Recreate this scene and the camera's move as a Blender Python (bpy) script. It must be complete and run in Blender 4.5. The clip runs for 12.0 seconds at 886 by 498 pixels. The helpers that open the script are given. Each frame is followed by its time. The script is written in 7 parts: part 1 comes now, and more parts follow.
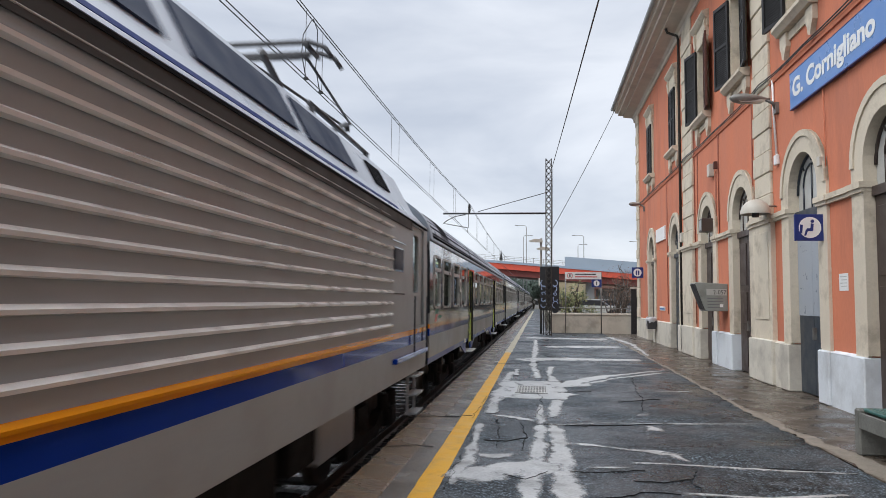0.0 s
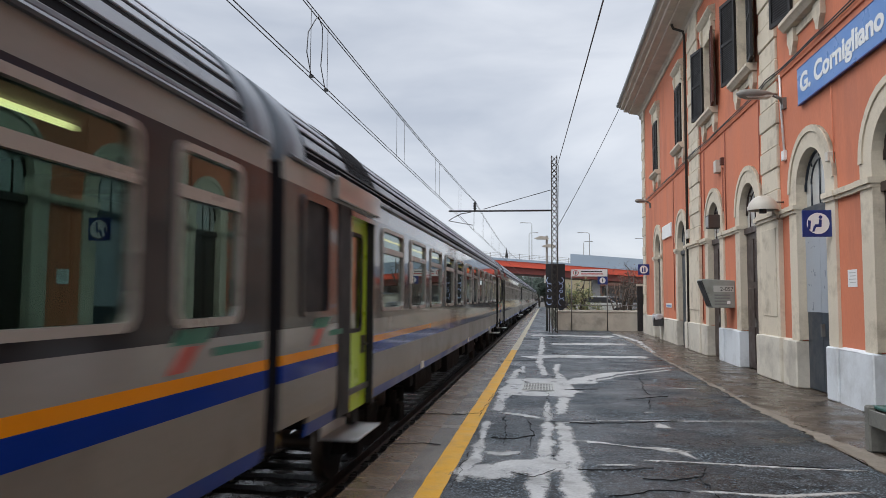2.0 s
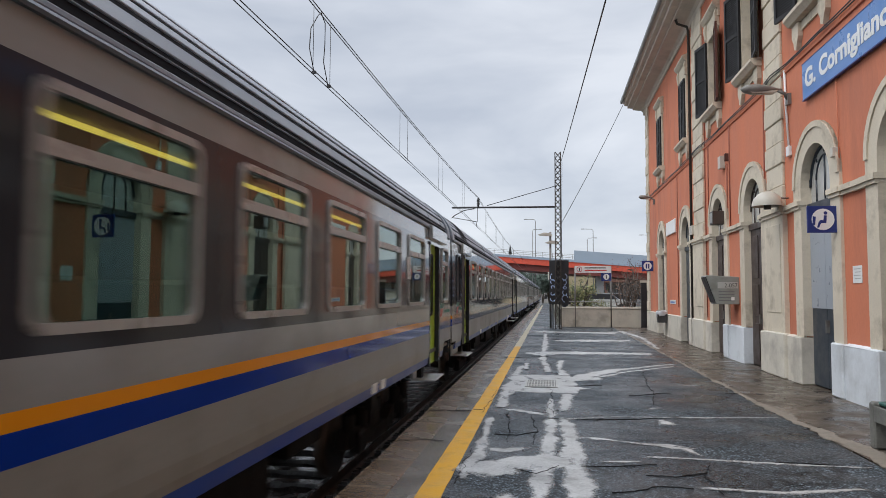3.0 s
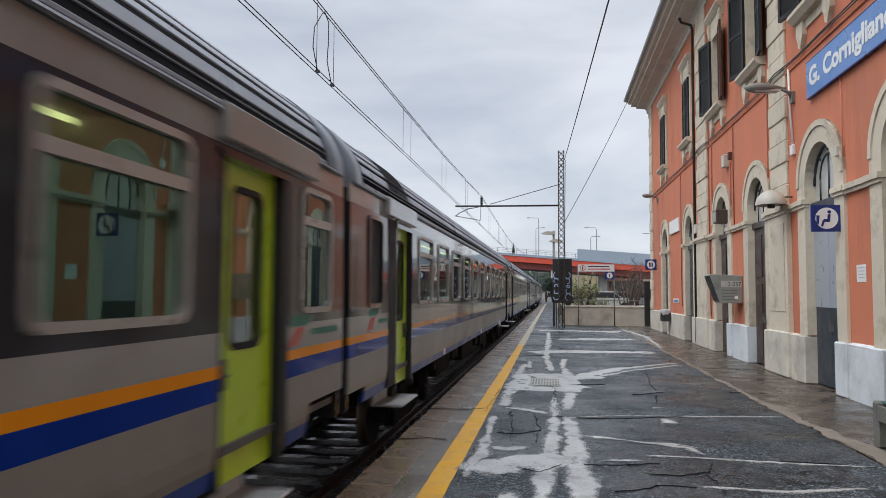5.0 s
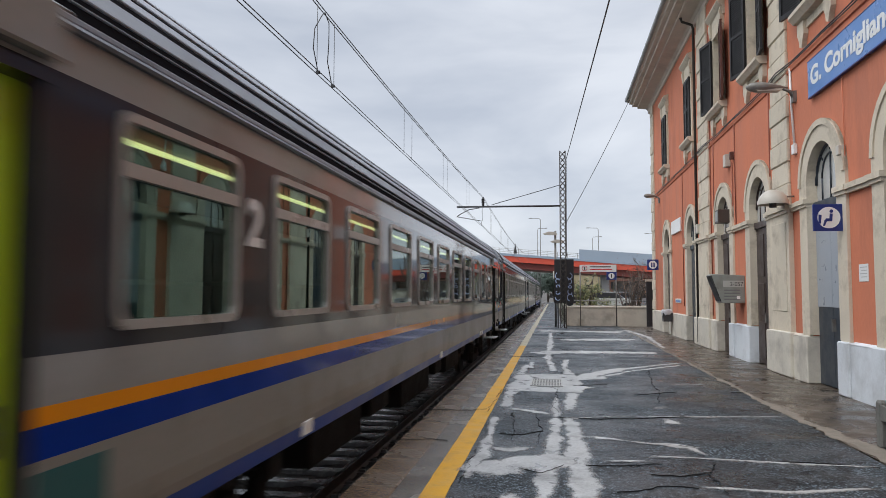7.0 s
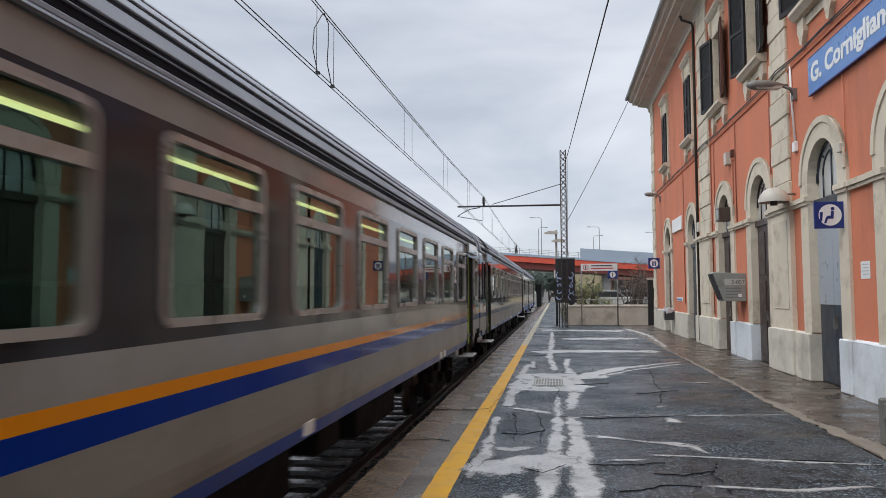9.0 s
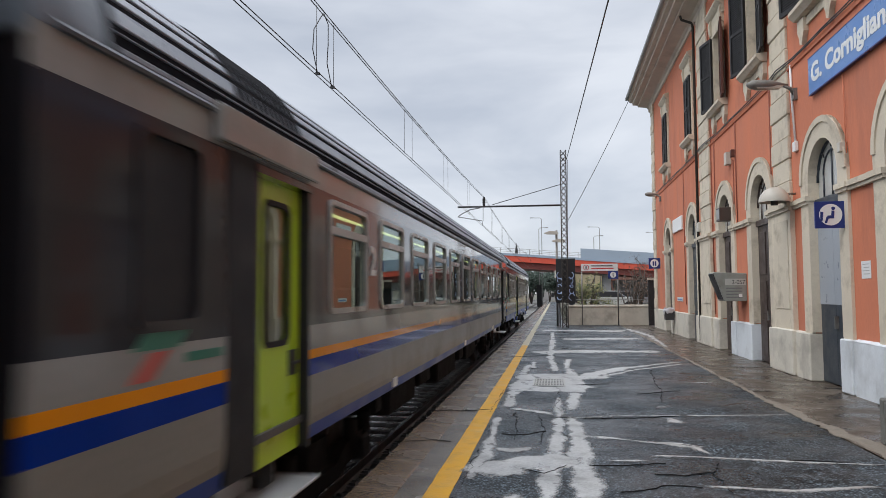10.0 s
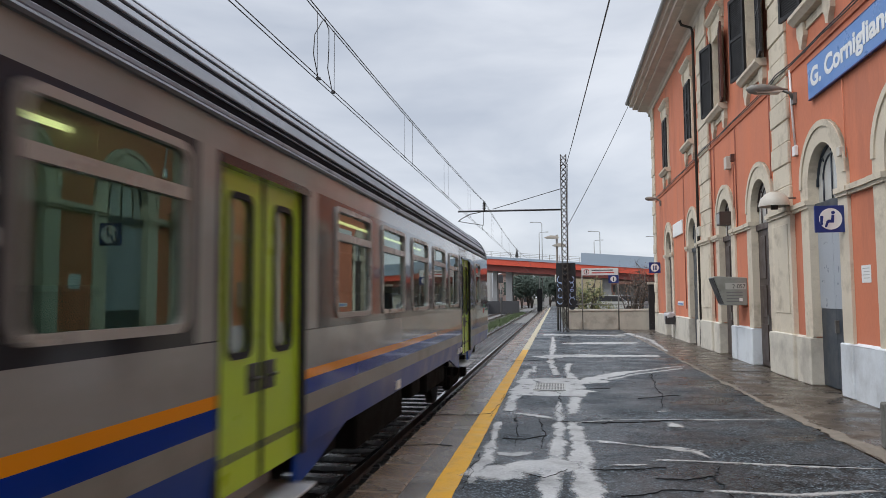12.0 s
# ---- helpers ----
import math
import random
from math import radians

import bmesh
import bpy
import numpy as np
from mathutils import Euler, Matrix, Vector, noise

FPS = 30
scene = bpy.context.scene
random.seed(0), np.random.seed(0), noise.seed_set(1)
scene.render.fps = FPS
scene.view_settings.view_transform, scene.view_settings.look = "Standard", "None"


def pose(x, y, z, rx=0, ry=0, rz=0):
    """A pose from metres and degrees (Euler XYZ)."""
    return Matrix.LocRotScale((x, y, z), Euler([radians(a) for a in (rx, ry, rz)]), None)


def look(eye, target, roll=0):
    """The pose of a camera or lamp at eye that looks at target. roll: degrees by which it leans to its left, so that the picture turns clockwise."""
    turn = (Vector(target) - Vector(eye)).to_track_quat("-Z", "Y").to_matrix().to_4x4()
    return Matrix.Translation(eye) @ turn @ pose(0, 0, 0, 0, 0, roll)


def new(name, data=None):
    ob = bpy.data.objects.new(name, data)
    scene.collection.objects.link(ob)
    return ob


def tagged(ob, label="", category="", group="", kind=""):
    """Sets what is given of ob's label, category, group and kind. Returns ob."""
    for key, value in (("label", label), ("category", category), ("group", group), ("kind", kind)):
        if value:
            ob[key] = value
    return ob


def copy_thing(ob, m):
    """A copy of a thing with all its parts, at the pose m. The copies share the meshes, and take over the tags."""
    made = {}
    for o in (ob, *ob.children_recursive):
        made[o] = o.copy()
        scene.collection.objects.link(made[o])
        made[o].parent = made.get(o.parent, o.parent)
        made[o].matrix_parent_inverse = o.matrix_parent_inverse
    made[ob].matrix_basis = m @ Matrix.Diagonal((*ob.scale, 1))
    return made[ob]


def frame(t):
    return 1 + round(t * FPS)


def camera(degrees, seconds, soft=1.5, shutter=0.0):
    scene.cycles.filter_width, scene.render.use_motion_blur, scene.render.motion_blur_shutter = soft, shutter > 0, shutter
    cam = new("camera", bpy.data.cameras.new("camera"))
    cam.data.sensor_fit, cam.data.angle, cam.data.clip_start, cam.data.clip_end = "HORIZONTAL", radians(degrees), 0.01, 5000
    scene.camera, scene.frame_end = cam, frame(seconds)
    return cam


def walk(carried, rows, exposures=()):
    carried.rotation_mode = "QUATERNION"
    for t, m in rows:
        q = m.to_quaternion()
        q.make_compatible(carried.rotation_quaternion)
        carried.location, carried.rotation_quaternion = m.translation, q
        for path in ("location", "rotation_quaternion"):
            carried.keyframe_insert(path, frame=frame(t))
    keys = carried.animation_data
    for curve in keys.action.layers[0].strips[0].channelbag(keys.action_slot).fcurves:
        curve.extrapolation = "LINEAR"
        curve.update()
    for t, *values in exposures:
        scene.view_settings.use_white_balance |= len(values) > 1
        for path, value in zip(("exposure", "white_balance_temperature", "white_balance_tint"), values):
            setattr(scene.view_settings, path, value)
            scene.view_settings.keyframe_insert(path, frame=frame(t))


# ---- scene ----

# ---------------------------------------------------------------- camera
cam = camera(64.2, 12.0, 0.6, 0.27)
CAMERA_ROWS = [
    (0, pose(0.002, -0.045, 1.651, 94.08, -0.56, 7.79)),
    (0.5, pose(0.002, -0.031, 1.645, 94.14, -0.54, 7.86)),
    (1, pose(-0.003, -0.029, 1.651, 94.19, -0.50, 7.96)),
    (1.5, pose(-0.009, -0.014, 1.651, 94.08, -0.42, 8.11)),
    (2, pose(-0.012, -0.024, 1.649, 93.89, -0.37, 8.24)),
    (2.5, pose(-0.009, -0.012, 1.650, 93.70, -0.37, 8.39)),
    (3, pose(-0.009, -0.004, 1.645, 93.62, -0.34, 8.53)),
    (5, pose(-0.007, -0.017, 1.649, 93.49, -0.39, 8.79)),
    (5.5, pose(-0.006, -0.006, 1.645, 93.55, -0.35, 8.80)),
    (6, pose(0.001, -0.005, 1.650, 93.55, -0.30, 8.88)),
    (6.5, pose(0.004, -0.009, 1.648, 93.63, -0.21, 8.95)),
    (7, pose(0.001, -0.002, 1.648, 93.56, -0.20, 8.95)),
    (9, pose(0.002, 0.008, 1.648, 93.55, 0.15, 9.05)),
    (9.5, pose(0.001, 0.003, 1.649, 93.57, 0.24, 9.11)),
    (10, pose(0.000, 0.015, 1.651, 93.58, 0.26, 9.08)),
    (10.5, pose(-0.003, 0.011, 1.652, 93.58, 0.25, 9.06)),
    (11, pose(-0.005, 0.013, 1.650, 93.71, 0.29, 9.09)),
    (11.5, pose(-0.002, 0.008, 1.648, 93.81, 0.24, 9.11)),
    (12, pose(-0.000, 0.000, 1.650, 93.94, 0.30, 9.11)),
]
walk(cam, CAMERA_ROWS, exposures=[(0.0, 0.12), (0.25, 0.07), (0.5, -0.02), (1.0, -0.02), (12.0, -0.02)])

# ---------------------------------------------------------------- overcast daylight
world = bpy.data.worlds.new("overcast_sky")
scene.world = world
world.use_nodes = True
wn, wl = world.node_tree.nodes, world.node_tree.links
wn.clear()
w_out = wn.new("ShaderNodeOutputWorld")
w_bg = wn.new("ShaderNodeBackground")
w_bg2 = wn.new("ShaderNodeBackground")
w_add = wn.new("ShaderNodeAddShader")
w_sky = wn.new("ShaderNodeTexSky")
w_sky.sky_type = "NISHITA"
w_sky.sun_disc = False
w_sky.sun_elevation = radians(48)
w_sky.sun_rotation = radians(200)
w_bg.inputs["Strength"].default_value = 0.012
wl.new(w_sky.outputs[0], w_bg.inputs["Color"])
w_co = wn.new("ShaderNodeTexCoord")
w_map = wn.new("ShaderNodeMapping")
w_map.inputs["Scale"].default_value = (1.2, 1.2, 4.2)
w_map.inputs["Location"].default_value = (0.3, 0.1, 0.25)
w_noise = wn.new("ShaderNodeTexNoise")
w_noise.inputs["Scale"].default_value = 2.1
w_noise.inputs["Detail"].default_value = 5
w_noise.inputs["Roughness"].default_value = 0.5
w_noise.inputs["Distortion"].default_value = 0.35
w_ramp = wn.new("ShaderNodeValToRGB")
w_ramp.color_ramp.elements[0].position = 0.30
w_ramp.color_ramp.elements[0].color = (0.49, 0.535, 0.62, 1)
w_ramp.color_ramp.elements[1].position = 0.62
w_ramp.color_ramp.elements[1].color = (0.73, 0.765, 0.83, 1)
wl.new(w_co.outputs["Generated"], w_map.inputs["Vector"])
wl.new(w_map.outputs[0], w_noise.inputs["Vector"])
wl.new(w_noise.outputs[0], w_ramp.inputs[0])
wl.new(w_ramp.outputs[0], w_bg2.inputs["Color"])
# an overcast sky grows brighter towards the zenith
w_sep = wn.new("ShaderNodeSeparateXYZ")
w_zen = wn.new("ShaderNodeMapRange")
w_zen.interpolation_type = "SMOOTHSTEP"
w_zen.inputs[1].default_value = 0.35
w_zen.inputs[2].default_value = 1.0
w_zen.inputs[3].default_value = 1.02
w_zen.inputs[4].default_value = 3.3
wl.new(w_co.outputs["Generated"], w_sep.inputs[0])
wl.new(w_sep.outputs["Z"], w_zen.inputs[0])
wl.new(w_zen.outputs[0], w_bg2.inputs["Strength"])
wl.new(w_bg.outputs[0], w_add.inputs[0])
wl.new(w_bg2.outputs[0], w_add.inputs[1])
wl.new(w_add.outputs[0], w_out.inputs["Surface"])
sun = new("sun", bpy.data.lights.new("sun", "SUN"))
sun.data.energy = 1.4
sun.data.angle = radians(40)
sun.data.color = (1.0, 0.96, 0.9)
sun.matrix_world = look((-34, -22, 50), (0, 0, 0))

# ---------------------------------------------------------------- materials
def mat(name, base, rough=0.6, metal=0.0, var=0.15, scale=3.0, fine=60.0, bump=0.15, bump_size=0.01, spec=0.5,
        stain=None, stain_scale=0.7, stain_amount=0.5, coat=0.0, rough_var=0.12, stretch=(1, 1, 1), per_piece=0.0):
    """A surface with tone variation at two scales, an optional stain colour and fine relief."""
    m = bpy.data.materials.new(name)
    m.use_nodes = True
    n, l = m.node_tree.nodes, m.node_tree.links
    b = n["Principled BSDF"]
    b.inputs["Metallic"].default_value = metal
    b.inputs["Specular IOR Level"].default_value = spec
    b.inputs["Coat Weight"].default_value = coat
    b.inputs["Coat Roughness"].default_value = 0.08
    co = n.new("ShaderNodeTexCoord")
    mp = n.new("ShaderNodeMapping")
    mp.inputs["Scale"].default_value = stretch
    l.new(co.outputs["Object"], mp.inputs["Vector"])
    big = n.new("ShaderNodeTexNoise")
    big.inputs["Scale"].default_value = scale
    big.inputs["Detail"].default_value = 4
    small = n.new("ShaderNodeTexNoise")
    small.inputs["Scale"].default_value = fine
    small.inputs["Detail"].default_value = 3
    for t in (big, small):
        l.new(mp.outputs[0], t.inputs["Vector"])
    mixv = n.new("ShaderNodeMix")
    mixv.data_type = "FLOAT"
    mixv.inputs[0].default_value = 0.4
    l.new(big.outputs[0], mixv.inputs[2])
    l.new(small.outputs[0], mixv.inputs[3])
    ramp = n.new("ShaderNodeValToRGB")
    ramp.color_ramp.elements[0].position = 0.3
    ramp.color_ramp.elements[1].position = 0.7
    ramp.color_ramp.elements[0].color = (*[c * (1 - var) for c in base], 1)
    ramp.color_ramp.elements[1].color = (*[min(1, c * (1 + var)) for c in base], 1)
    l.new(mixv.outputs[0], ramp.inputs[0])
    colour = ramp.outputs[0]
    if stain:
        st = n.new("ShaderNodeTexNoise")
        st.inputs["Scale"].default_value = stain_scale
        st.inputs["Detail"].default_value = 6
        st.inputs["Roughness"].default_value = 0.65
        l.new(mp.outputs[0], st.inputs["Vector"])
        sr = n.new("ShaderNodeValToRGB")
        sr.color_ramp.elements[0].position = 0.5
        sr.color_ramp.elements[0].color = (0, 0, 0, 1)
        sr.color_ramp.elements[1].position = 0.68
        sr.color_ramp.elements[1].color = (stain_amount,) * 3 + (1,)
        l.new(st.outputs[0], sr.inputs[0])
        mx = n.new("ShaderNodeMix")
        mx.data_type = "RGBA"
        l.new(sr.outputs[0], mx.inputs[0])
        l.new(colour, mx.inputs[6])
        mx.inputs[7].default_value = (*stain, 1)
        colour = mx.outputs[2]
    if per_piece:
        oi = n.new("ShaderNodeObjectInfo")
        hv = n.new("ShaderNodeHueSaturation")
        mr = n.new("ShaderNodeMapRange")
        mr.inputs[3].default_value = 1 - per_piece
        mr.inputs[4].default_value = 1 + per_piece
        l.new(oi.outputs["Random"], mr.inputs[0])
        l.new(mr.outputs[0], hv.inputs["Value"])
        l.new(colour, hv.inputs["Color"])
        colour = hv.outputs[0]
    l.new(colour, b.inputs["Base Color"])
    rr = n.new("ShaderNodeMapRange")
    rr.inputs[1].default_value = 0.3
    rr.inputs[2].default_value = 0.7
    rr.inputs[3].default_value = max(0.02, rough - rough_var)
    rr.inputs[4].default_value = min(1, rough + rough_var)
    l.new(big.outputs[0], rr.inputs[0])
    l.new(rr.outputs[0], b.inputs["Roughness"])
    if bump:
        bp = n.new("ShaderNodeBump")
        bp.inputs["Strength"].default_value = bump
        bp.inputs["Distance"].default_value = bump_size
        l.new(small.outputs[0], bp.inputs["Height"])
        l.new(bp.outputs[0], b.inputs["Normal"])
    return m


def lacquer(m, top=1.0, rough=0.05):
    """Clear lacquer over paint that shows towards grazing angles."""
    n, l = m.node_tree.nodes, m.node_tree.links
    b = n["Principled BSDF"]
    lw = n.new("ShaderNodeLayerWeight")
    mr = n.new("ShaderNodeMapRange")
    mr.interpolation_type = "SMOOTHSTEP"
    mr.inputs[1].default_value, mr.inputs[2].default_value = 0.55, 0.93
    mr.inputs[3].default_value, mr.inputs[4].default_value = 0.04, top
    l.new(lw.outputs["Facing"], mr.inputs[0])
    l.new(mr.outputs[0], b.inputs["Coat Weight"])
    b.inputs["Coat Roughness"].default_value = rough
    return m


def cement_material():
    """Trowelled cement smeared over asphalt: solid in the middle, broken up towards its feathered edge."""
    m = mat("cement_patch", (0.38, 0.385, 0.38), 0.36, var=0.38, scale=2.6, fine=32, bump=0.6, stain=(0.13, 0.125, 0.115), stain_scale=2.4, stain_amount=0.75)
    n, l = m.node_tree.nodes, m.node_tree.links
    co = n.new("ShaderNodeTexCoord")
    at = n.new("ShaderNodeAttribute")
    at.attribute_name = "core"
    total = at.outputs["Fac"]
    for scale, amount in ((1.7, 1.5), (9, 1.1), (45, 0.9)):
        t = n.new("ShaderNodeTexNoise")
        t.inputs["Scale"].default_value = scale
        t.inputs["Detail"].default_value = 5
        l.new(co.outputs["Object"], t.inputs["Vector"])
        k = n.new("ShaderNodeMath")
        k.operation = "MULTIPLY_ADD"
        k.inputs[1].default_value = amount
        k.inputs[2].default_value = -amount * 0.5
        l.new(t.outputs[0], k.inputs[0])
        a = n.new("ShaderNodeMath")
        l.new(total, a.inputs[0])
        l.new(k.outputs[0], a.inputs[1])
        total = a.outputs[0]
    r = n.new("ShaderNodeMapRange")
    r.inputs[1].default_value, r.inputs[2].default_value = 0.22, 0.78
    l.new(total, r.inputs[0])
    l.new(r.outputs[0], n["Principled BSDF"].inputs["Alpha"])
    return m


def glass(name, tint=(0.82, 0.9, 0.86), rough=0.0, ior=1.5):
    m = bpy.data.materials.new(name)
    m.use_nodes = True
    b = m.node_tree.nodes["Principled BSDF"]
    b.inputs["Base Color"].default_value = (*tint, 1)
    b.inputs["Roughness"].default_value = rough
    b.inputs["Transmission Weight"].default_value = 1
    b.inputs["IOR"].default_value = ior
    return m


def glow(name, colour, strength):
    m = bpy.data.materials.new(name)
    m.use_nodes = True
    b = m.node_tree.nodes["Principled BSDF"]
    b.inputs["Base Color"].default_value = (*colour, 1)
    b.inputs["Emission Color"].default_value = (*colour, 1)
    b.inputs["Emission Strength"].default_value = strength
    return m


def asphalt_material():
    """Old wet asphalt: dark binder, light aggregate, cracks, damp patches that gloss."""
    m = bpy.data.materials.new("worn_wet_asphalt")
    m.use_nodes = True
    n, l = m.node_tree.nodes, m.node_tree.links
    b = n["Principled BSDF"]
    co = n.new("ShaderNodeTexCoord")
    vo = n.new("ShaderNodeTexVoronoi")
    vo.inputs["Scale"].default_value = 42
    nz = n.new("ShaderNodeTexNoise")
    nz.inputs["Scale"].default_value = 0.55
    nz.inputs["Detail"].default_value = 7
    nz.inputs["Roughness"].default_value = 0.62
    fine = n.new("ShaderNodeTexNoise")
    fine.inputs["Scale"].default_value = 140
    crack = n.new("ShaderNodeTexVoronoi")
    crack.feature = "DISTANCE_TO_EDGE"
    crack.inputs["Scale"].default_value = 0.62
    warp = n.new("ShaderNodeTexNoise")
    warp.inputs["Scale"].default_value = 1.6
    warp.inputs["Detail"].default_value = 6
    add = n.new("ShaderNodeMixRGB")
    add.blend_type = "ADD"
    add.inputs[0].default_value = 0.9
    for t in (vo, nz, fine, warp):
        l.new(co.outputs["Object"], t.inputs["Vector"])
    l.new(co.outputs["Object"], add.inputs[1])
    l.new(warp.outputs["Color"], add.inputs[2])
    l.new(add.outputs[0], crack.inputs["Vector"])
    r1 = n.new("ShaderNodeValToRGB")
    r1.color_ramp.elements[0].position = 0.4
    r1.color_ramp.elements[0].color = (0.021, 0.027, 0.033, 1)
    r1.color_ramp.elements[1].position = 0.62
    r1.color_ramp.elements[1].color = (0.056, 0.069, 0.080, 1)
    l.new(nz.outputs[0], r1.inputs[0])
    r2 = n.new("ShaderNodeValToRGB")
    r2.color_ramp.elements[0].position = 0.0
    r2.color_ramp.elements[0].color = (5.0, 5.0, 4.9, 1)
    r2.color_ramp.elements[1].position = 0.55
    r2.color_ramp.elements[1].color = (0.35, 0.35, 0.35, 1)
    l.new(vo.outputs["Distance"], r2.inputs[0])
    mid = n.new("ShaderNodeTexNoise")
    mid.inputs["Scale"].default_value = 17
    mid.inputs["Detail"].default_value = 6
    mid.inputs["Roughness"].default_value = 0.75
    l.new(co.outputs["Object"], mid.inputs["Vector"])
    rm = n.new("ShaderNodeValToRGB")
    rm.color_ramp.elements[0].position = 0.42
    rm.color_ramp.elements[0].color = (0.45, 0.45, 0.45, 1)
    rm.color_ramp.elements[1].position = 0.6
    rm.color_ramp.elements[1].color = (1.7, 1.7, 1.7, 1)
    l.new(mid.outputs[0], rm.inputs[0])
    mm = n.new("ShaderNodeMixRGB")
    mm.blend_type = "MULTIPLY"
    mm.inputs[0].default_value = 1
    l.new(r1.outputs[0], mm.inputs[1])
    l.new(rm.outputs[0], mm.inputs[2])
    mu = n.new("ShaderNodeMixRGB")
    mu.blend_type = "MULTIPLY"
    mu.inputs[0].default_value = 1
    l.new(mm.outputs[0], mu.inputs[1])
    l.new(r2.outputs[0], mu.inputs[2])
    r3 = n.new("ShaderNodeValToRGB")
    r3.color_ramp.elements[0].position = 0.0
    r3.color_ramp.elements[0].color = (0.1, 0.1, 0.1, 1)
    r3.color_ramp.elements[1].position = 0.016
    r3.color_ramp.elements[1].color = (1, 1, 1, 1)
    l.new(crack.outputs["Distance"], r3.inputs[0])
    mu2 = n.new("ShaderNodeMixRGB")
    mu2.blend_type = "MULTIPLY"
    mu2.inputs[0].default_value = 1
    l.new(mu.outputs[0], mu2.inputs[1])
    l.new(r3.outputs[0], mu2.inputs[2])
    l.new(mu2.outputs[0], b.inputs["Base Color"])
    rr = n.new("ShaderNodeMapRange")
    rr.inputs[1].default_value = 0.36
    rr.inputs[2].default_value = 0.62
    rr.inputs[3].default_value = 0.17
    rr.inputs[4].default_value = 0.62
    l.new(nz.outputs[0], rr.inputs[0])
    l.new(rr.outputs[0], b.inputs["Roughness"])
    wet = n.new("ShaderNodeTexNoise")
    wet.inputs["Scale"].default_value = 0.9
    wet.inputs["Detail"].default_value = 6
    l.new(co.outputs["Object"], wet.inputs["Vector"])
    rw = n.new("ShaderNodeMapRange")
    rw.inputs[1].default_value = 0.46
    rw.inputs[2].default_value = 0.66
    rw.inputs[3].default_value = 0.1
    rw.inputs[4].default_value = 0.5
    l.new(wet.outputs[0], rw.inputs[0])
    l.new(rw.outputs[0], b.inputs["Specular IOR Level"])
    bp = n.new("ShaderNodeBump")
    bp.inputs["Strength"].default_value = 0.8
    bp.inputs["Distance"].default_value = 0.01
    l.new(mid.outputs[0], bp.inputs["Height"])
    l.new(bp.outputs[0], b.inputs["Normal"])
    return m


M = {}
M["asphalt"] = asphalt_material()
M["cement"] = cement_material()
M["edge"] = mat("edge_stone", (0.165, 0.118, 0.078), 0.17, spec=0.5, var=0.55, scale=1.6, fine=24, bump=0.6, stain=(0.05, 0.037, 0.026), stain_scale=1.1, stain_amount=0.85, per_piece=0.04, rough_var=0.2)
M["greypave"] = mat("grey_brown_paving", (0.135, 0.120, 0.102), 0.17, spec=0.5, var=0.5, scale=1.7, fine=40, bump=0.4, stain=(0.06, 0.045, 0.032), stain_scale=0.9, stain_amount=0.9, rough_var=0.2)
M["yellow_faded"] = mat("faded_cream_line_paint", (0.42, 0.36, 0.22), 0.4, var=0.3, scale=3, fine=40, bump=0.3, stain=(0.14, 0.13, 0.11), stain_scale=3, stain_amount=0.7)
M["yellow"] = mat("yellow_line_paint", (0.64, 0.335, 0.018), 0.5, var=0.12, scale=3, fine=60, bump=0.3, spec=0.3, stain=(0.36, 0.22, 0.05), stain_scale=5, stain_amount=0.5)
M["walkway"] = mat("damp_concrete_walkway", (0.062, 0.048, 0.036), 0.32, var=0.65, scale=2.4, fine=45, bump=0.5, spec=0.3, stain=(0.19, 0.16, 0.13), stain_scale=1.7, stain_amount=0.75, rough_var=0.24)
M["mortar"] = mat("beige_mortar_joint", (0.21, 0.18, 0.145), 0.6, var=0.3, scale=3, fine=40, bump=0.4, stain=(0.09, 0.08, 0.07), stain_scale=3)
M["salmon"] = mat("salmon_stucco", (0.56, 0.185, 0.10), 0.85, var=0.1, scale=1.3, fine=45, bump=0.3, bump_size=0.006, stain=(0.40, 0.14, 0.085), stain_scale=1.0, stain_amount=0.75, stretch=(1, 1, 0.28))
M["cable_red"] = mat("dull_red_painted_cable", (0.26, 0.075, 0.045), 0.7, var=0.15, bump=0)
M["cream"] = mat("cream_stone_paint", (0.60, 0.53, 0.42), 0.8, var=0.1, scale=2, fine=40, bump=0.25, bump_size=0.006, stain=(0.36, 0.31, 0.24), stain_scale=2.0, stain_amount=0.8, per_piece=0.06)
M["plinth"] = mat("cream_plinth_paint", (0.58, 0.545, 0.47), 0.75, var=0.12, scale=2, fine=40, bump=0.3, bump_size=0.008, stain=(0.33, 0.30, 0.26), stain_scale=1.1, stain_amount=0.7)
M["plinth_white"] = mat("fresh_bluish_white_plinth_paint", (0.66, 0.70, 0.74), 0.7, var=0.07, scale=2, fine=40, bump=0.3, bump_size=0.008, stain=(0.36, 0.37, 0.38), stain_scale=0.9, stain_amount=0.6)
M["darkdoor"] = mat("dark_brown_door", (0.055, 0.038, 0.032), 0.45, var=0.2, scale=4, fine=50)
M["bluedoor"] = mat("slate_blue_door", (0.035, 0.045, 0.058), 0.4, var=0.2, scale=4, fine=50)
M["lightdoor"] = mat("pale_grey_door_panel", (0.33, 0.36, 0.40), 0.35, var=0.08, scale=4, fine=50)
M["shutter"] = mat("dark_shutter", (0.022, 0.021, 0.022), 0.5, var=0.2, scale=4, fine=60, spec=0.25)
M["shutter_brown"] = mat("brown_shutter", (0.10, 0.040, 0.030), 0.6, var=0.25, scale=4, fine=60, spec=0.3)
M["pane"] = glass("window_pane")
M["pale_pane"] = mat("pale_opaque_pane", (0.46, 0.46, 0.44), 0.12, var=0.15, scale=3, bump=0.02, coat=0.3)
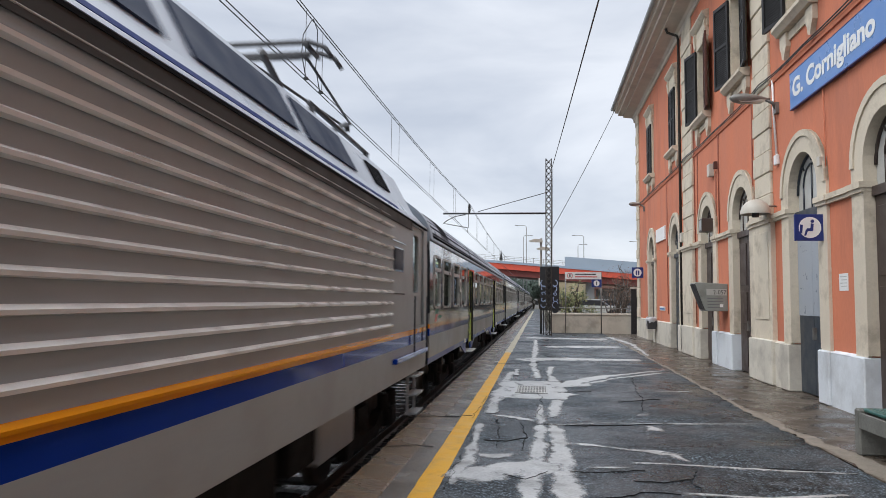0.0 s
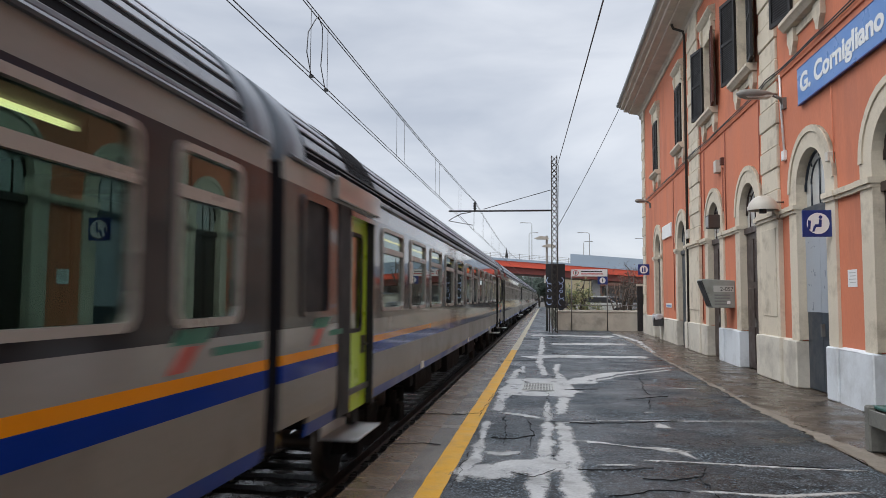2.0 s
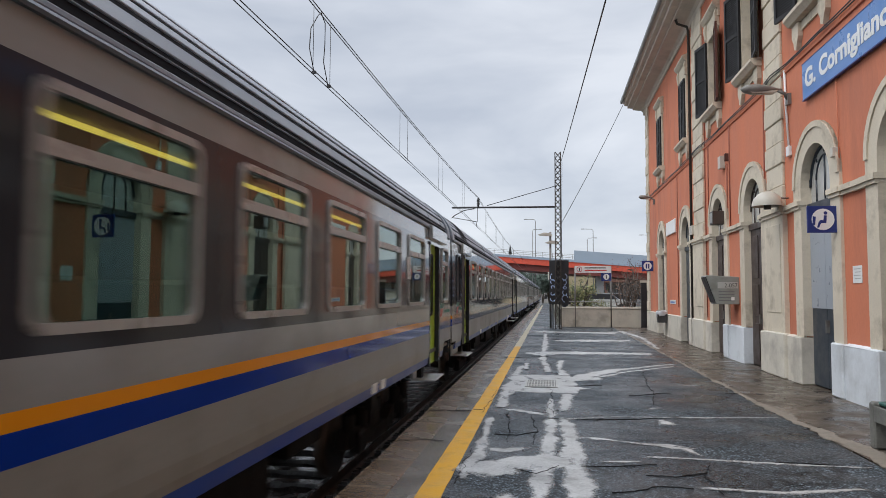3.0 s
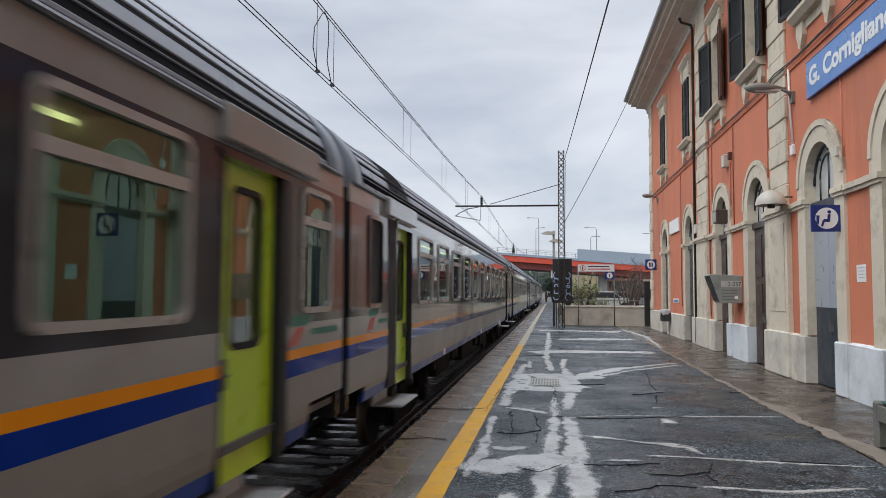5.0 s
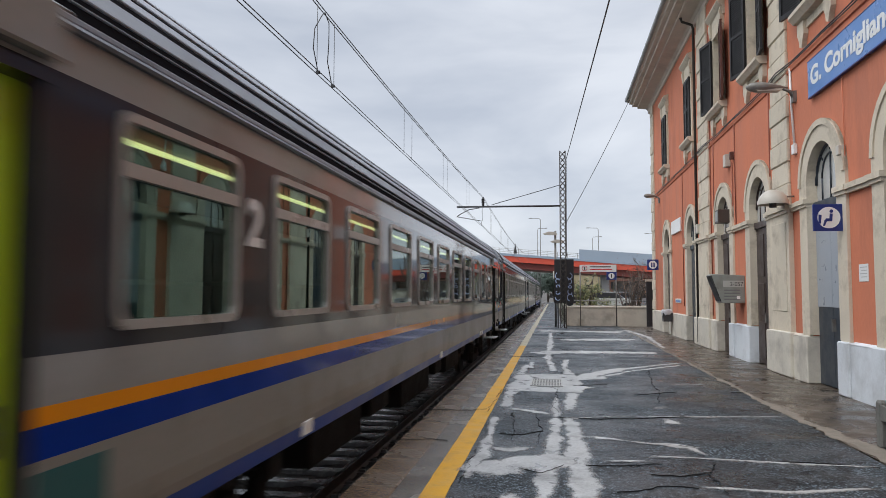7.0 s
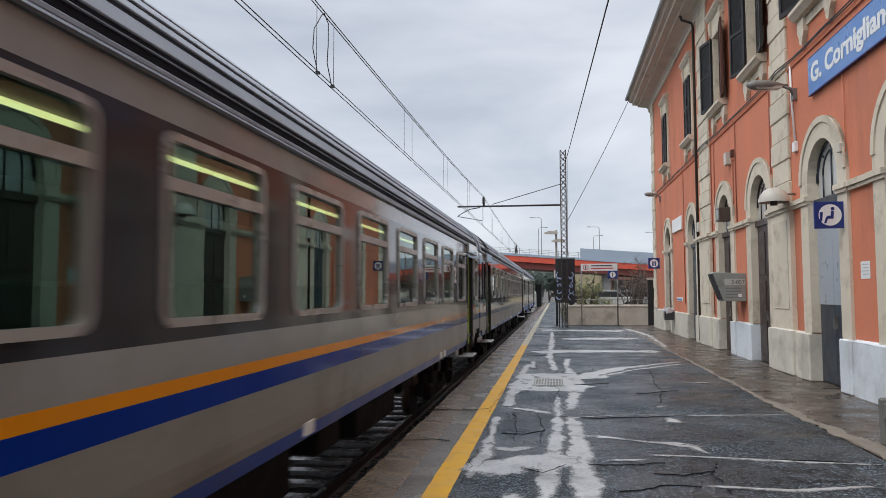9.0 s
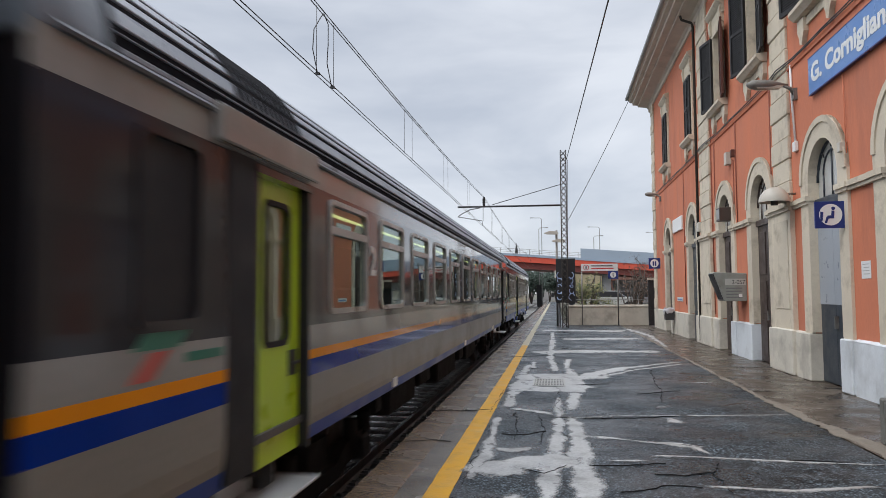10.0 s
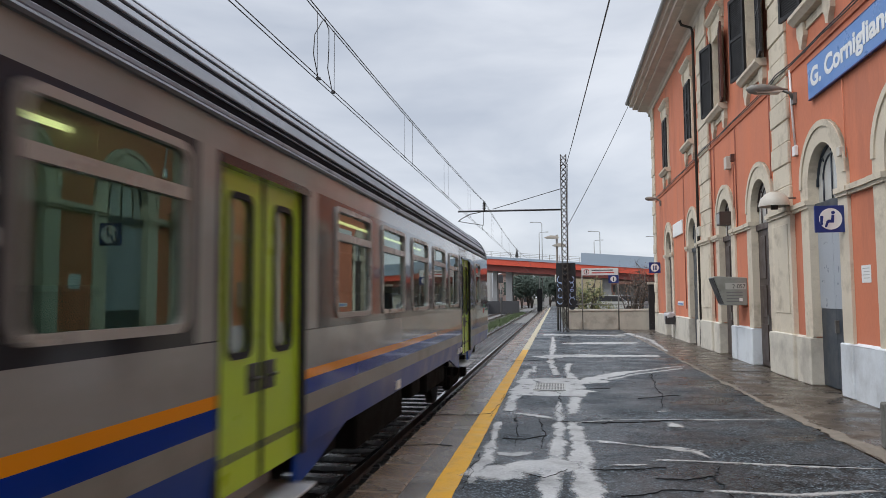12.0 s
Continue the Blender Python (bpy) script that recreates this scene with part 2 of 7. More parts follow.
M["signblue"] = mat("blue_sign_enamel", (0.105, 0.235, 0.53), 0.35, var=0.05, bump=0.03)
M["navy"] = mat("navy_sign", (0.012, 0.03, 0.17), 0.35, var=0.05, bump=0.03)
M["white"] = mat("white_enamel", (0.75, 0.75, 0.74), 0.4, var=0.05, bump=0.03)
M["grey_metal"] = mat("grey_painted_metal", (0.28, 0.28, 0.27), 0.4, var=0.12, scale=4, bump=0.06)
M["box_metal"] = mat("grey_green_sheet_metal", (0.25, 0.26, 0.24), 0.38, var=0.12, scale=4, bump=0.06, stain=(0.16, 0.15, 0.13), stain_scale=3)
M["dark_metal"] = mat("dark_steel", (0.045, 0.045, 0.048), 0.45, metal=0.3, var=0.25, scale=5)
M["galv"] = mat("galvanised_steel", (0.20, 0.195, 0.185), 0.5, metal=0.5, var=0.25, scale=6, stain=(0.12, 0.07, 0.045), stain_scale=4, stain_amount=0.6)
M["wire"] = mat("dark_copper_wire", (0.05, 0.05, 0.05), 0.5, metal=0.5, bump=0)
M["black_panel"] = mat("black_panel", (0.018, 0.018, 0.02), 0.45, var=0.3, scale=5)
M["crack"] = mat("open_crack", (0.016, 0.016, 0.017), 0.9, bump=0)
M["ink"] = mat("dark_lettering", (0.03, 0.03, 0.03), 0.6, bump=0)
M["red_ink"] = mat("red_lettering", (0.5, 0.03, 0.03), 0.6, bump=0)
M["spray"] = mat("pale_blue_spray_paint", (0.42, 0.53, 0.78), 0.6, bump=0)
# near bed darkened to hold the passing train's shadow; the far bed stays grey
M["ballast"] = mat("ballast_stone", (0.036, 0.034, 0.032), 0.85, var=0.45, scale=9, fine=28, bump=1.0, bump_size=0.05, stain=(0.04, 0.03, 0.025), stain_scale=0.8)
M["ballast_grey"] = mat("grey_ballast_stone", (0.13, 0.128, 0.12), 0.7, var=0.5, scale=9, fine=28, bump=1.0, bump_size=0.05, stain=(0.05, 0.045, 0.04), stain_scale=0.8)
M["sleeper"] = mat("wet_concrete_sleeper", (0.10, 0.102, 0.104), 0.22, var=0.3, scale=4, fine=50, per_piece=0.15)
M["mast_steel"] = mat("rusty_dark_mast_steel", (0.055, 0.046, 0.04), 0.6, metal=0.2, var=0.3, scale=6)
M["rail"] = mat("rail_steel", (0.09, 0.065, 0.05), 0.45, metal=0.5, var=0.3, scale=6)
M["rail_top"] = mat("polished_rail_head", (0.5, 0.5, 0.5), 0.18, metal=1.0, var=0.1)
M["kerb_dark"] = mat("platform_face", (0.035, 0.03, 0.026), 0.7, var=0.35, scale=3, bump=0.5)
M["concrete"] = mat("weathered_concrete", (0.52, 0.48, 0.405), 0.8, var=0.15, scale=2, stain=(0.27, 0.245, 0.20), stain_scale=1.2, stain_amount=0.7, bump=0.3)
M["dark_concrete"] = mat("dark_concrete", (0.05, 0.05, 0.054), 0.8, var=0.25, scale=0.6, fine=12, bump=0.3)
M["bridge_red"] = mat("red_bridge_paint", (0.62, 0.085, 0.045), 0.5, var=0.12, scale=0.4, fine=6, bump=0.05)
M["barrier"] = mat("blue_grey_noise_barrier", (0.30, 0.36, 0.43), 0.45, var=0.08, scale=0.3, bump=0.05)
M["roof_tile"] = mat("grey_slate_roof", (0.16, 0.155, 0.15), 0.6, var=0.2, scale=4, bump=0.5)
M["soffit"] = mat("cream_soffit", (0.57, 0.50, 0.43), 0.8, var=0.12, scale=2, stain=(0.38, 0.33, 0.28), stain_scale=0.9, stain_amount=0.6)
M["bench_grey"] = mat("weathered_grey_bench_stone", (0.15, 0.15, 0.135), 0.8, var=0.25, scale=5, fine=45, bump=0.5, stain=(0.08, 0.08, 0.07), stain_scale=3)
M["bench_green"] = mat("green_bench_slat", (0.03, 0.10, 0.085), 0.35, var=0.2, scale=6)
M["grass"] = mat("rough_weedy_gravel", (0.105, 0.10, 0.078), 0.9, var=0.5, scale=0.8, fine=12, bump=0.8, bump_size=0.06, stain=(0.07, 0.085, 0.04), stain_scale=0.5)
M["leaf"] = mat("leaf_green", (0.06, 0.085, 0.03), 0.7, var=0.4, scale=6, bump=0)
M["leaf_yellow"] = mat("leaf_olive", (0.16, 0.15, 0.05), 0.7, var=0.4, scale=6, bump=0)
M["leaf_far"] = mat("far_dark_leaf", (0.05, 0.072, 0.055), 0.8, var=0.4, scale=3, bump=0)
M["leaf_pale"] = mat("pale_straw_leaf", (0.26, 0.25, 0.12), 0.8, var=0.3, scale=6, bump=0)
M["cant_navy"] = mat("navy_cant_rail_paint", (0.008, 0.022, 0.12), 0.6, var=0.1, bump=0.02, spec=0.15)
M["eave_brown"] = mat("dark_brown_eave_paint", (0.05, 0.045, 0.04), 0.6, var=0.2, scale=2, bump=0.03, spec=0.2)
M["bag"] = mat("translucent_white_bag", (0.42, 0.43, 0.45), 0.35, var=0.15, scale=12, bump=0.3)
M["bark"] = mat("bark", (0.07, 0.055, 0.045), 0.9, var=0.3, scale=6, bump=0.6)
M["lamp_beige"] = mat("pale_beige_enamel", (0.50, 0.47, 0.41), 0.45, var=0.1, scale=5, bump=0.03)
M["lamp_grey"] = mat("weathered_lamp_metal", (0.22, 0.21, 0.19), 0.5, var=0.2, scale=6, bump=0.1)
M["grey_plate"] = mat("pale_grey_plate", (0.42, 0.42, 0.40), 0.5, var=0.08, bump=0.02)
M["lettering_grey"] = mat("grey_print", (0.16, 0.16, 0.16), 0.6, bump=0)
# bridge red again, with the shade under the deck put into the colour
M["girder_dark"] = mat("shaded_red_girder", (0.22, 0.05, 0.04), 0.6, var=0.2, scale=0.4, bump=0.05)
M["concrete_grey"] = mat("grey_concrete", (0.28, 0.28, 0.28), 0.8, var=0.15, scale=0.6, fine=10, bump=0.1)
M["house_ochre"] = mat("ochre_plaster", (0.36, 0.30, 0.19), 0.85, var=0.1, scale=0.5, bump=0.05)
M["house_pale"] = mat("pale_grey_plaster", (0.36, 0.35, 0.34), 0.85, var=0.12, scale=0.4, bump=0.05)
M["house_pink"] = mat("dull_pink_plaster", (0.34, 0.25, 0.22), 0.85, var=0.12, scale=0.4, bump=0.05)
M["house_red"] = mat("brick_red_plaster", (0.17, 0.085, 0.065), 0.85, var=0.2, scale=0.5, bump=0.05)
M["leaf_brown"] = mat("dry_brown_leaf", (0.16, 0.075, 0.04), 0.8, var=0.3, scale=6, bump=0)
M["car_grey"] = mat("silver_car_paint", (0.3, 0.31, 0.33), 0.3, metal=0.4, var=0.05, bump=0, coat=0.5)
# train
M["t_grey"] = lacquer(mat("grey_coach_paint", (0.275, 0.272, 0.256), 0.13, var=0.1, scale=0.8, fine=25, bump=0.02, spec=0.32, coat=0.12, stain=(0.215, 0.20, 0.18), stain_scale=0.9, stain_amount=0.65, rough_var=0.06), 1.0)
M["t_loco"] = mat("light_grey_locomotive_paint", (0.305, 0.318, 0.312), 0.46, var=0.1, scale=0.8, fine=25, bump=0.02, coat=0.0, stain=(0.24, 0.235, 0.225), stain_scale=0.9, stain_amount=0.6, rough_var=0.08)
M["t_dark"] = lacquer(mat("dark_window_band_paint", (0.026, 0.026, 0.030), 0.13, var=0.1, scale=0.8, fine=25, bump=0.02, spec=0.2, coat=0.0, rough_var=0.06), 1.0)
M["t_orange"] = lacquer(mat("orange_stripe_paint", (0.74, 0.27, 0.008), 0.15, var=0.06, bump=0.02, spec=0.1), 0.9)
M["t_blue"] = lacquer(mat("blue_stripe_paint", (0.003, 0.028, 0.24), 0.15, var=0.12, bump=0.02, spec=0.08), 0.9)
M["t_grime"] = lacquer(mat("dusty_grey_lower_paint", (0.225, 0.215, 0.19), 0.45, var=0.14, scale=0.9, fine=25, bump=0.03, spec=0.25, stain=(0.15, 0.135, 0.11), stain_scale=1.1, stain_amount=0.7), 0.6, 0.25)
M["t_blue_low"] = lacquer(mat("dusty_blue_lower_paint", (0.010, 0.055, 0.29), 0.42, var=0.2, scale=1.2, bump=0.03, spec=0.28, stain=(0.04, 0.06, 0.16), stain_scale=1.3, stain_amount=0.5), 0.6, 0.25)
M["t_lime"] = mat("lime_green_door_paint", (0.42, 0.60, 0.02), 0.35, var=0.08, bump=0.02, coat=0.2)
M["t_roof"] = mat("grey_roof_sheet", (0.23, 0.258, 0.30), 0.36, metal=0.0, var=0.2, scale=1.2, bump=0.05, stain=(0.12, 0.13, 0.15), stain_scale=2.5)
# groove shade between the roof ribs put into a near-black colour; vents share it
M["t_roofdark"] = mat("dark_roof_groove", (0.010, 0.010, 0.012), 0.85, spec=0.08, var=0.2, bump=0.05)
M["t_alu"] = mat("aluminium_window_frame", (0.37, 0.35, 0.32), 0.32, metal=0.35, var=0.08, bump=0.02)
M["t_rubber"] = mat("black_rubber", (0.014, 0.015, 0.018), 0.6, spec=0.3, var=0.2, bump=0.1)
M["t_inner"] = mat("dark_interior_panel", (0.09, 0.088, 0.08), 0.6, var=0.15, bump=0)
M["t_seat"] = mat("blue_green_seat_cloth", (0.03, 0.09, 0.09), 0.85, var=0.2, bump=0.1)
M["t_under"] = mat("grimy_underframe", (0.011, 0.010, 0.0095), 0.8, spec=0.2, var=0.4, scale=5, bump=0.3)
M["t_step"] = mat("bare_aluminium_step", (0.55, 0.55, 0.55), 0.4, metal=0.5, var=0.15)
M["t_glass"] = glass("tinted_coach_glass", (0.34, 0.52, 0.47), 0.0, 1.64)
M["t_glass"].node_tree.nodes["Principled BSDF"].inputs["Specular Tint"].default_value = (0.47, 1.0, 0.87, 1)
# locomotive ribs: the highlight along their tops is put into this paler base
M["t_rib"] = mat("highlight_rib_paint", (0.78, 0.76, 0.72), 0.3, var=0.06, bump=0.02, coat=0.3)
M["t_lamp"] = glow("pale_yellow_ceiling_tube", (1.0, 0.83, 0.36), 1.9)
M["t_lamp_warm"] = glow("amber_ceiling_tube", (1.0, 0.58, 0.10), 1.5)
M["t_cream"] = mat("cream_vestibule_panel", (0.55, 0.52, 0.42), 0.5, var=0.08, bump=0)
M["t_gutter"] = mat("grey_rain_gutter_paint", (0.10, 0.115, 0.135), 0.4, var=0.15, scale=1.5, bump=0.02)
M["t_bluelight"] = mat("slate_blue_loco_paint", (0.02, 0.03, 0.06), 0.6, var=0.1, bump=0.02, spec=0.15)
M["t_roofpale"] = mat("pale_blue_grey_roof_paint", (0.36, 0.40, 0.45), 0.35, var=0.1, scale=1.2, bump=0.03, coat=0.2)
M["t_display"] = glow("orange_destination_display", (1.0, 0.22, 0.02), 0.35)
M["mark_green"] = mat("dark_green_mark", (0.03, 0.16, 0.11), 0.5, bump=0)
M["mark_red"] = mat("faded_red_mark", (0.42, 0.09, 0.07), 0.5, bump=0)
M["t_roofend"] = mat("blue_grey_roof_end", (0.17, 0.20, 0.235), 0.4, var=0.15, bump=0.03)
M["teal"] = mat("teal_spray_paint", (0.01, 0.085, 0.085), 0.5, var=0.15, bump=0)
M["t_white"] = mat("white_lettering", (0.7, 0.68, 0.64), 0.5, var=0.08, bump=0)


# ---------------------------------------------------------------- mesh helpers
def box(bm, x0, x1, y0, y1, z0, z1, mi=0, bev=0.0):
    if bev:
        t = bmesh.new()
        bmesh.ops.create_cube(t, size=1)
        for v in t.verts:
            v.co = ((x0 + x1) / 2 + v.co.x * (x1 - x0), (y0 + y1) / 2 + v.co.y * (y1 - y0), (z0 + z1) / 2 + v.co.z * (z1 - z0))
        bmesh.ops.bevel(t, geom=t.edges[:], offset=bev, segments=1, affect="EDGES")
        add_bm(bm, t, mi)
        return
    c = [bm.verts.new((x, y, z)) for z in (z0, z1) for y in (y0, y1) for x in (x0, x1)]
    for f in ((0, 2, 3, 1), (4, 5, 7, 6), (0, 1, 5, 4), (2, 6, 7, 3), (0, 4, 6, 2), (1, 3, 7, 5)):
        bm.faces.new([c[i] for i in f]).material_index = mi


def add_bm(bm, t, mi=0):
    vm = {v: bm.verts.new(v.co) for v in t.verts}
    for f in t.faces:
        bm.faces.new([vm[v] for v in f.verts]).material_index = mi
    t.free()


def tube(bm, pts, r, seg=6, mi=0, r_end=None):
    pts = [Vector(p) for p in pts]
    rings = []
    for i, p in enumerate(pts):
        d = (pts[min(i + 1, len(pts) - 1)] - pts[max(i - 1, 0)]).normalized()
        a = d.orthogonal().normalized() if abs(d.z) > 0.95 else d.cross(Vector((0, 0, 1))).normalized()
        b = d.cross(a)
        rad = r if r_end is None else r + (r_end - r) * i / (len(pts) - 1)
        rings.append([bm.verts.new(p + rad * (a * math.cos(k * math.tau / seg) + b * math.sin(k * math.tau / seg))) for k in range(seg)])
    for q, s in zip(rings, rings[1:]):
        for k in range(seg):
            f = bm.faces.new((q[k], q[(k + 1) % seg], s[(k + 1) % seg], s[k]))
            f.material_index = mi
            f.smooth = True
    bm.faces.new(rings[0][::-1]).material_index = mi
    bm.faces.new(rings[-1]).material_index = mi


def prism(bm, profile, axis, a0, a1, mi=0, caps=True, smooth=False):
    """A closed profile swept along an axis. For axis y the profile is (x, z), for x (y, z), for z (x, y)."""
    def at(p, a):
        return {"y": (p[0], a, p[1]), "x": (a, p[0], p[1]), "z": (p[0], p[1], a)}[axis]
    q = [bm.verts.new(at(p, a0)) for p in profile]
    s = [bm.verts.new(at(p, a1)) for p in profile]
    k = len(profile)
    for i in range(k):
        f = bm.faces.new((q[i], q[(i + 1) % k], s[(i + 1) % k], s[i]))
        f.material_index = mi
        f.smooth = smooth
    if caps:
        bm.faces.new(q[::-1]).material_index = mi
        bm.faces.new(s).material_index = mi


def part(name, bm, material, parent=None, label=""):
    """Links a bmesh as one mesh object, under a thing where one is given."""
    bmesh.ops.recalc_face_normals(bm, faces=bm.faces[:])
    me = bpy.data.meshes.new(name)
    bm.to_mesh(me)
    bm.free()
    for m in material if isinstance(material, (list, tuple)) else (material,):
        me.materials.append(m)
    ob = new(name, me)
    ob.parent = parent
    return tagged(ob, label)


def piece(name, me, parent, m):
    ob = new(name, me)
    ob.parent = parent
    ob.matrix_basis = m
    return ob


def thing(name, label, category, at=(0, 0, 0), group="", kind=""):
    ob = new(name)
    ob.empty_display_size = 0.2
    ob.location = at
    return tagged(ob, label, category, group, kind)


def boxes(name, material, parent, *dims, bev=0.0, label=""):
    bm = bmesh.new()
    for d in dims:
        box(bm, *d, bev=bev)
    return part(name, bm, material, parent, label)


def lettering(name, text, size, material, parent, m, width=None, label="", align="LEFT", bold=0.0):
    """Flat raised writing in the built-in font, in the local x-y plane of m."""
    cu = bpy.data.curves.new(name, "FONT")
    cu.body, cu.size, cu.extrude, cu.align_x, cu.offset = text, size, 0.002, align, bold
    tmp = bpy.data.objects.new(name, cu)
    scene.collection.objects.link(tmp)
    bpy.context.view_layer.update()
    me = bpy.data.meshes.new_from_object(tmp.evaluated_get(bpy.context.evaluated_depsgraph_get()))
    bpy.data.objects.remove(tmp)
    bpy.data.curves.remove(cu)
    if width:
        xs = [v.co.x for v in me.vertices]
        k = width / (max(xs) - min(xs))
        for v in me.vertices:
            v.co.x *= k
    me.materials.clear()
    me.materials.append(material)
    ob = new(name, me)
    ob.parent = parent
    ob.matrix_basis = m
    return tagged(ob, label)


TO_TRACK = Matrix(((0, 0, -1, 0), (-1, 0, 0, 0), (0, 1, 0, 0), (0, 0, 0, 1)))   # writing on a wall that faces -x
TO_CAMERA = Matrix(((1, 0, 0, 0), (0, 0, -1, 0), (0, 1, 0, 0), (0, 0, 0, 1)))    # writing that faces -y
TO_PLATFORM = Matrix(((0, 0, 1, 0), (1, 0, 0, 0), (0, 1, 0, 0), (0, 0, 0, 1)))   # writing on a side that faces +x

# ---------------------------------------------------------------- ground, tracks and platform
RAIL_Z = -0.58
TRACK_X = -3.40
WALL_X = 4.7


def noisy_sheet(name, x0, x1, y0, y1, z, step, amp, material, label, category, scale=1.0):
    nx, ny = max(1, round((x1 - x0) / step)), max(1, round((y1 - y0) / step))
    verts, faces = [], []
    for j in range(ny + 1):
        for i in range(nx + 1):
            x, y = x0 + (x1 - x0) * i / nx, y0 + (y1 - y0) * j / ny
            verts.append((x, y, z + amp * noise.noise((x * scale, y * scale, 3.3))))
    for j in range(ny):
        for i in range(nx):
            a = j * (nx + 1) + i
            faces.append((a, a + 1, a + nx + 2, a + nx + 1))
    me = bpy.data.meshes.new(name)
    me.from_pydata(verts, [], faces)
    me.materials.append(material)
    return tagged(new(name, me), label, category, kind="structure")


def build_ground():
    bm = bmesh.new()
    box(bm, -1500, 1500, -600, 2500, RAIL_Z - 1.2, RAIL_Z - 0.42)
    tagged(part("ground", bm, M["grass"]), "rough grassy ground around the railway", "ground", kind="structure")
    noisy_sheet("ballast_bed", -11.0, -1.76, -6, 26, RAIL_Z - 0.2, 0.16, 0.05, M["ballast"], "near ballast stones, the train's shadow put into their dark colour", "ballast", 7)
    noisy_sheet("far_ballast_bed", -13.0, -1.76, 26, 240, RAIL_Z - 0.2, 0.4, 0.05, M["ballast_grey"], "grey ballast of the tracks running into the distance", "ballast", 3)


def build_track(cx, label, y0=-6.0, y1=240.0, pieces=110):
    t = thing("railway_track", label, "railway track", kind="structure")
    for s in (-1, 1):
        bm = bmesh.new()
        c = cx + s * 0.7525
        prism(bm, [(c - 0.07, RAIL_Z - 0.16), (c + 0.07, RAIL_Z - 0.16), (c + 0.02, RAIL_Z - 0.13), (c + 0.012, RAIL_Z - 0.04),
                   (c + 0.036, RAIL_Z - 0.03), (c + 0.036, RAIL_Z - 0.004), (c - 0.036, RAIL_Z - 0.004), (c - 0.036, RAIL_Z - 0.03), (c - 0.012, RAIL_Z - 0.04), (c - 0.02, RAIL_Z - 0.13)], "y", y0, y1)
        part("rail", bm, M["rail"], t)
        bm = bmesh.new()
        box(bm, c - 0.03, c + 0.03, y0, y1, RAIL_Z - 0.006, RAIL_Z)
        part("rail_head", bm, M["rail_top"], t, "polished running surface")
    me = bpy.data.meshes.new("sleeper")
    bm = bmesh.new()
    prism(bm, [(-0.13, -0.2), (0.13, -0.2), (0.10, 0), (-0.10, 0)], "x", -1.25, 1.25)
    for s in (-1, 1):
        for o in (-0.12, 0.12):
            box(bm, s * 0.7525 + o - 0.04, s * 0.7525 + o + 0.04, -0.07, 0.07, 0, 0.035)
    bmesh.ops.recalc_face_normals(bm, faces=bm.faces[:])
    bm.to_mesh(me)
    bm.free()
    me.materials.append(M["sleeper"])
    k = 0
    y = 0.3
    while k < pieces:
        piece("sleeper", me, t, pose(cx, y, RAIL_Z - 0.145))
        y += 0.6
        k += 1
    return t


def ribbon(pts, widths, z, seed, ragged=0.065, step=0.035, wander=0.0):
    """An irregular strip laid along a line, as a thin slab with a broken outline."""
    bm = bmesh.new()
    pts = [Vector((p[0], p[1], 0)) for p in pts]
    line = []
    for i in range(len(pts) - 1):
        k = max(2, int((pts[i + 1] - pts[i]).length / step))
        for j in range(k):
            f = j / k
            line.append((pts[i].lerp(pts[i + 1], f), widths[i] + (widths[i + 1] - widths[i]) * f))
    line.append((pts[-1], widths[-1]))
    rows = []
    run = 0.0
    for i, (p, w) in enumerate(line):
        q = line[max(i - 1, 0)][0]
        run += (p - q).length
        d = (line[min(i + 1, len(line) - 1)][0] - q).normalized()
        nrm = Vector((-d.y, d.x, 0))
        amp = min(ragged, w * 0.5)
        p = p + nrm * (wander * min(1.0, 0.12 * min(i, len(line) - 1 - i)) * (noise.noise((run * 2.3, seed * 5.7, 2.0)) + 0.55 * noise.noise((run * 8, seed * 2.9, 4.0)) + 0.12 * noise.noise((run * 22, seed, 6.0))))
        taper = min(1.0, 0.25 + 0.18 * min(i, len(line) - 1 - i))
        off = [noise.noise((run * 1.7, seed * 7.1, side)) * 1.3 + noise.noise((run * 7, seed * 3.3, side)) * 0.8 + noise.noise((run * 19, seed, side)) * 0.28 for side in (0.0, 5.5)]
        a, b = p + nrm * (w / 2 * taper + amp * off[0]), p - nrm * (w / 2 * taper + amp * off[1])
        rows.append([bm.verts.new((v.x, v.y, zz_)) for v in (a, b) for zz_ in (0.0005, z)])
    for r, t in zip(rows, rows[1:]):
        for i, j in ((1, 3), (0, 1), (3, 2)):
            bm.faces.new((r[i], r[j], t[j], t[i]))
    return bm


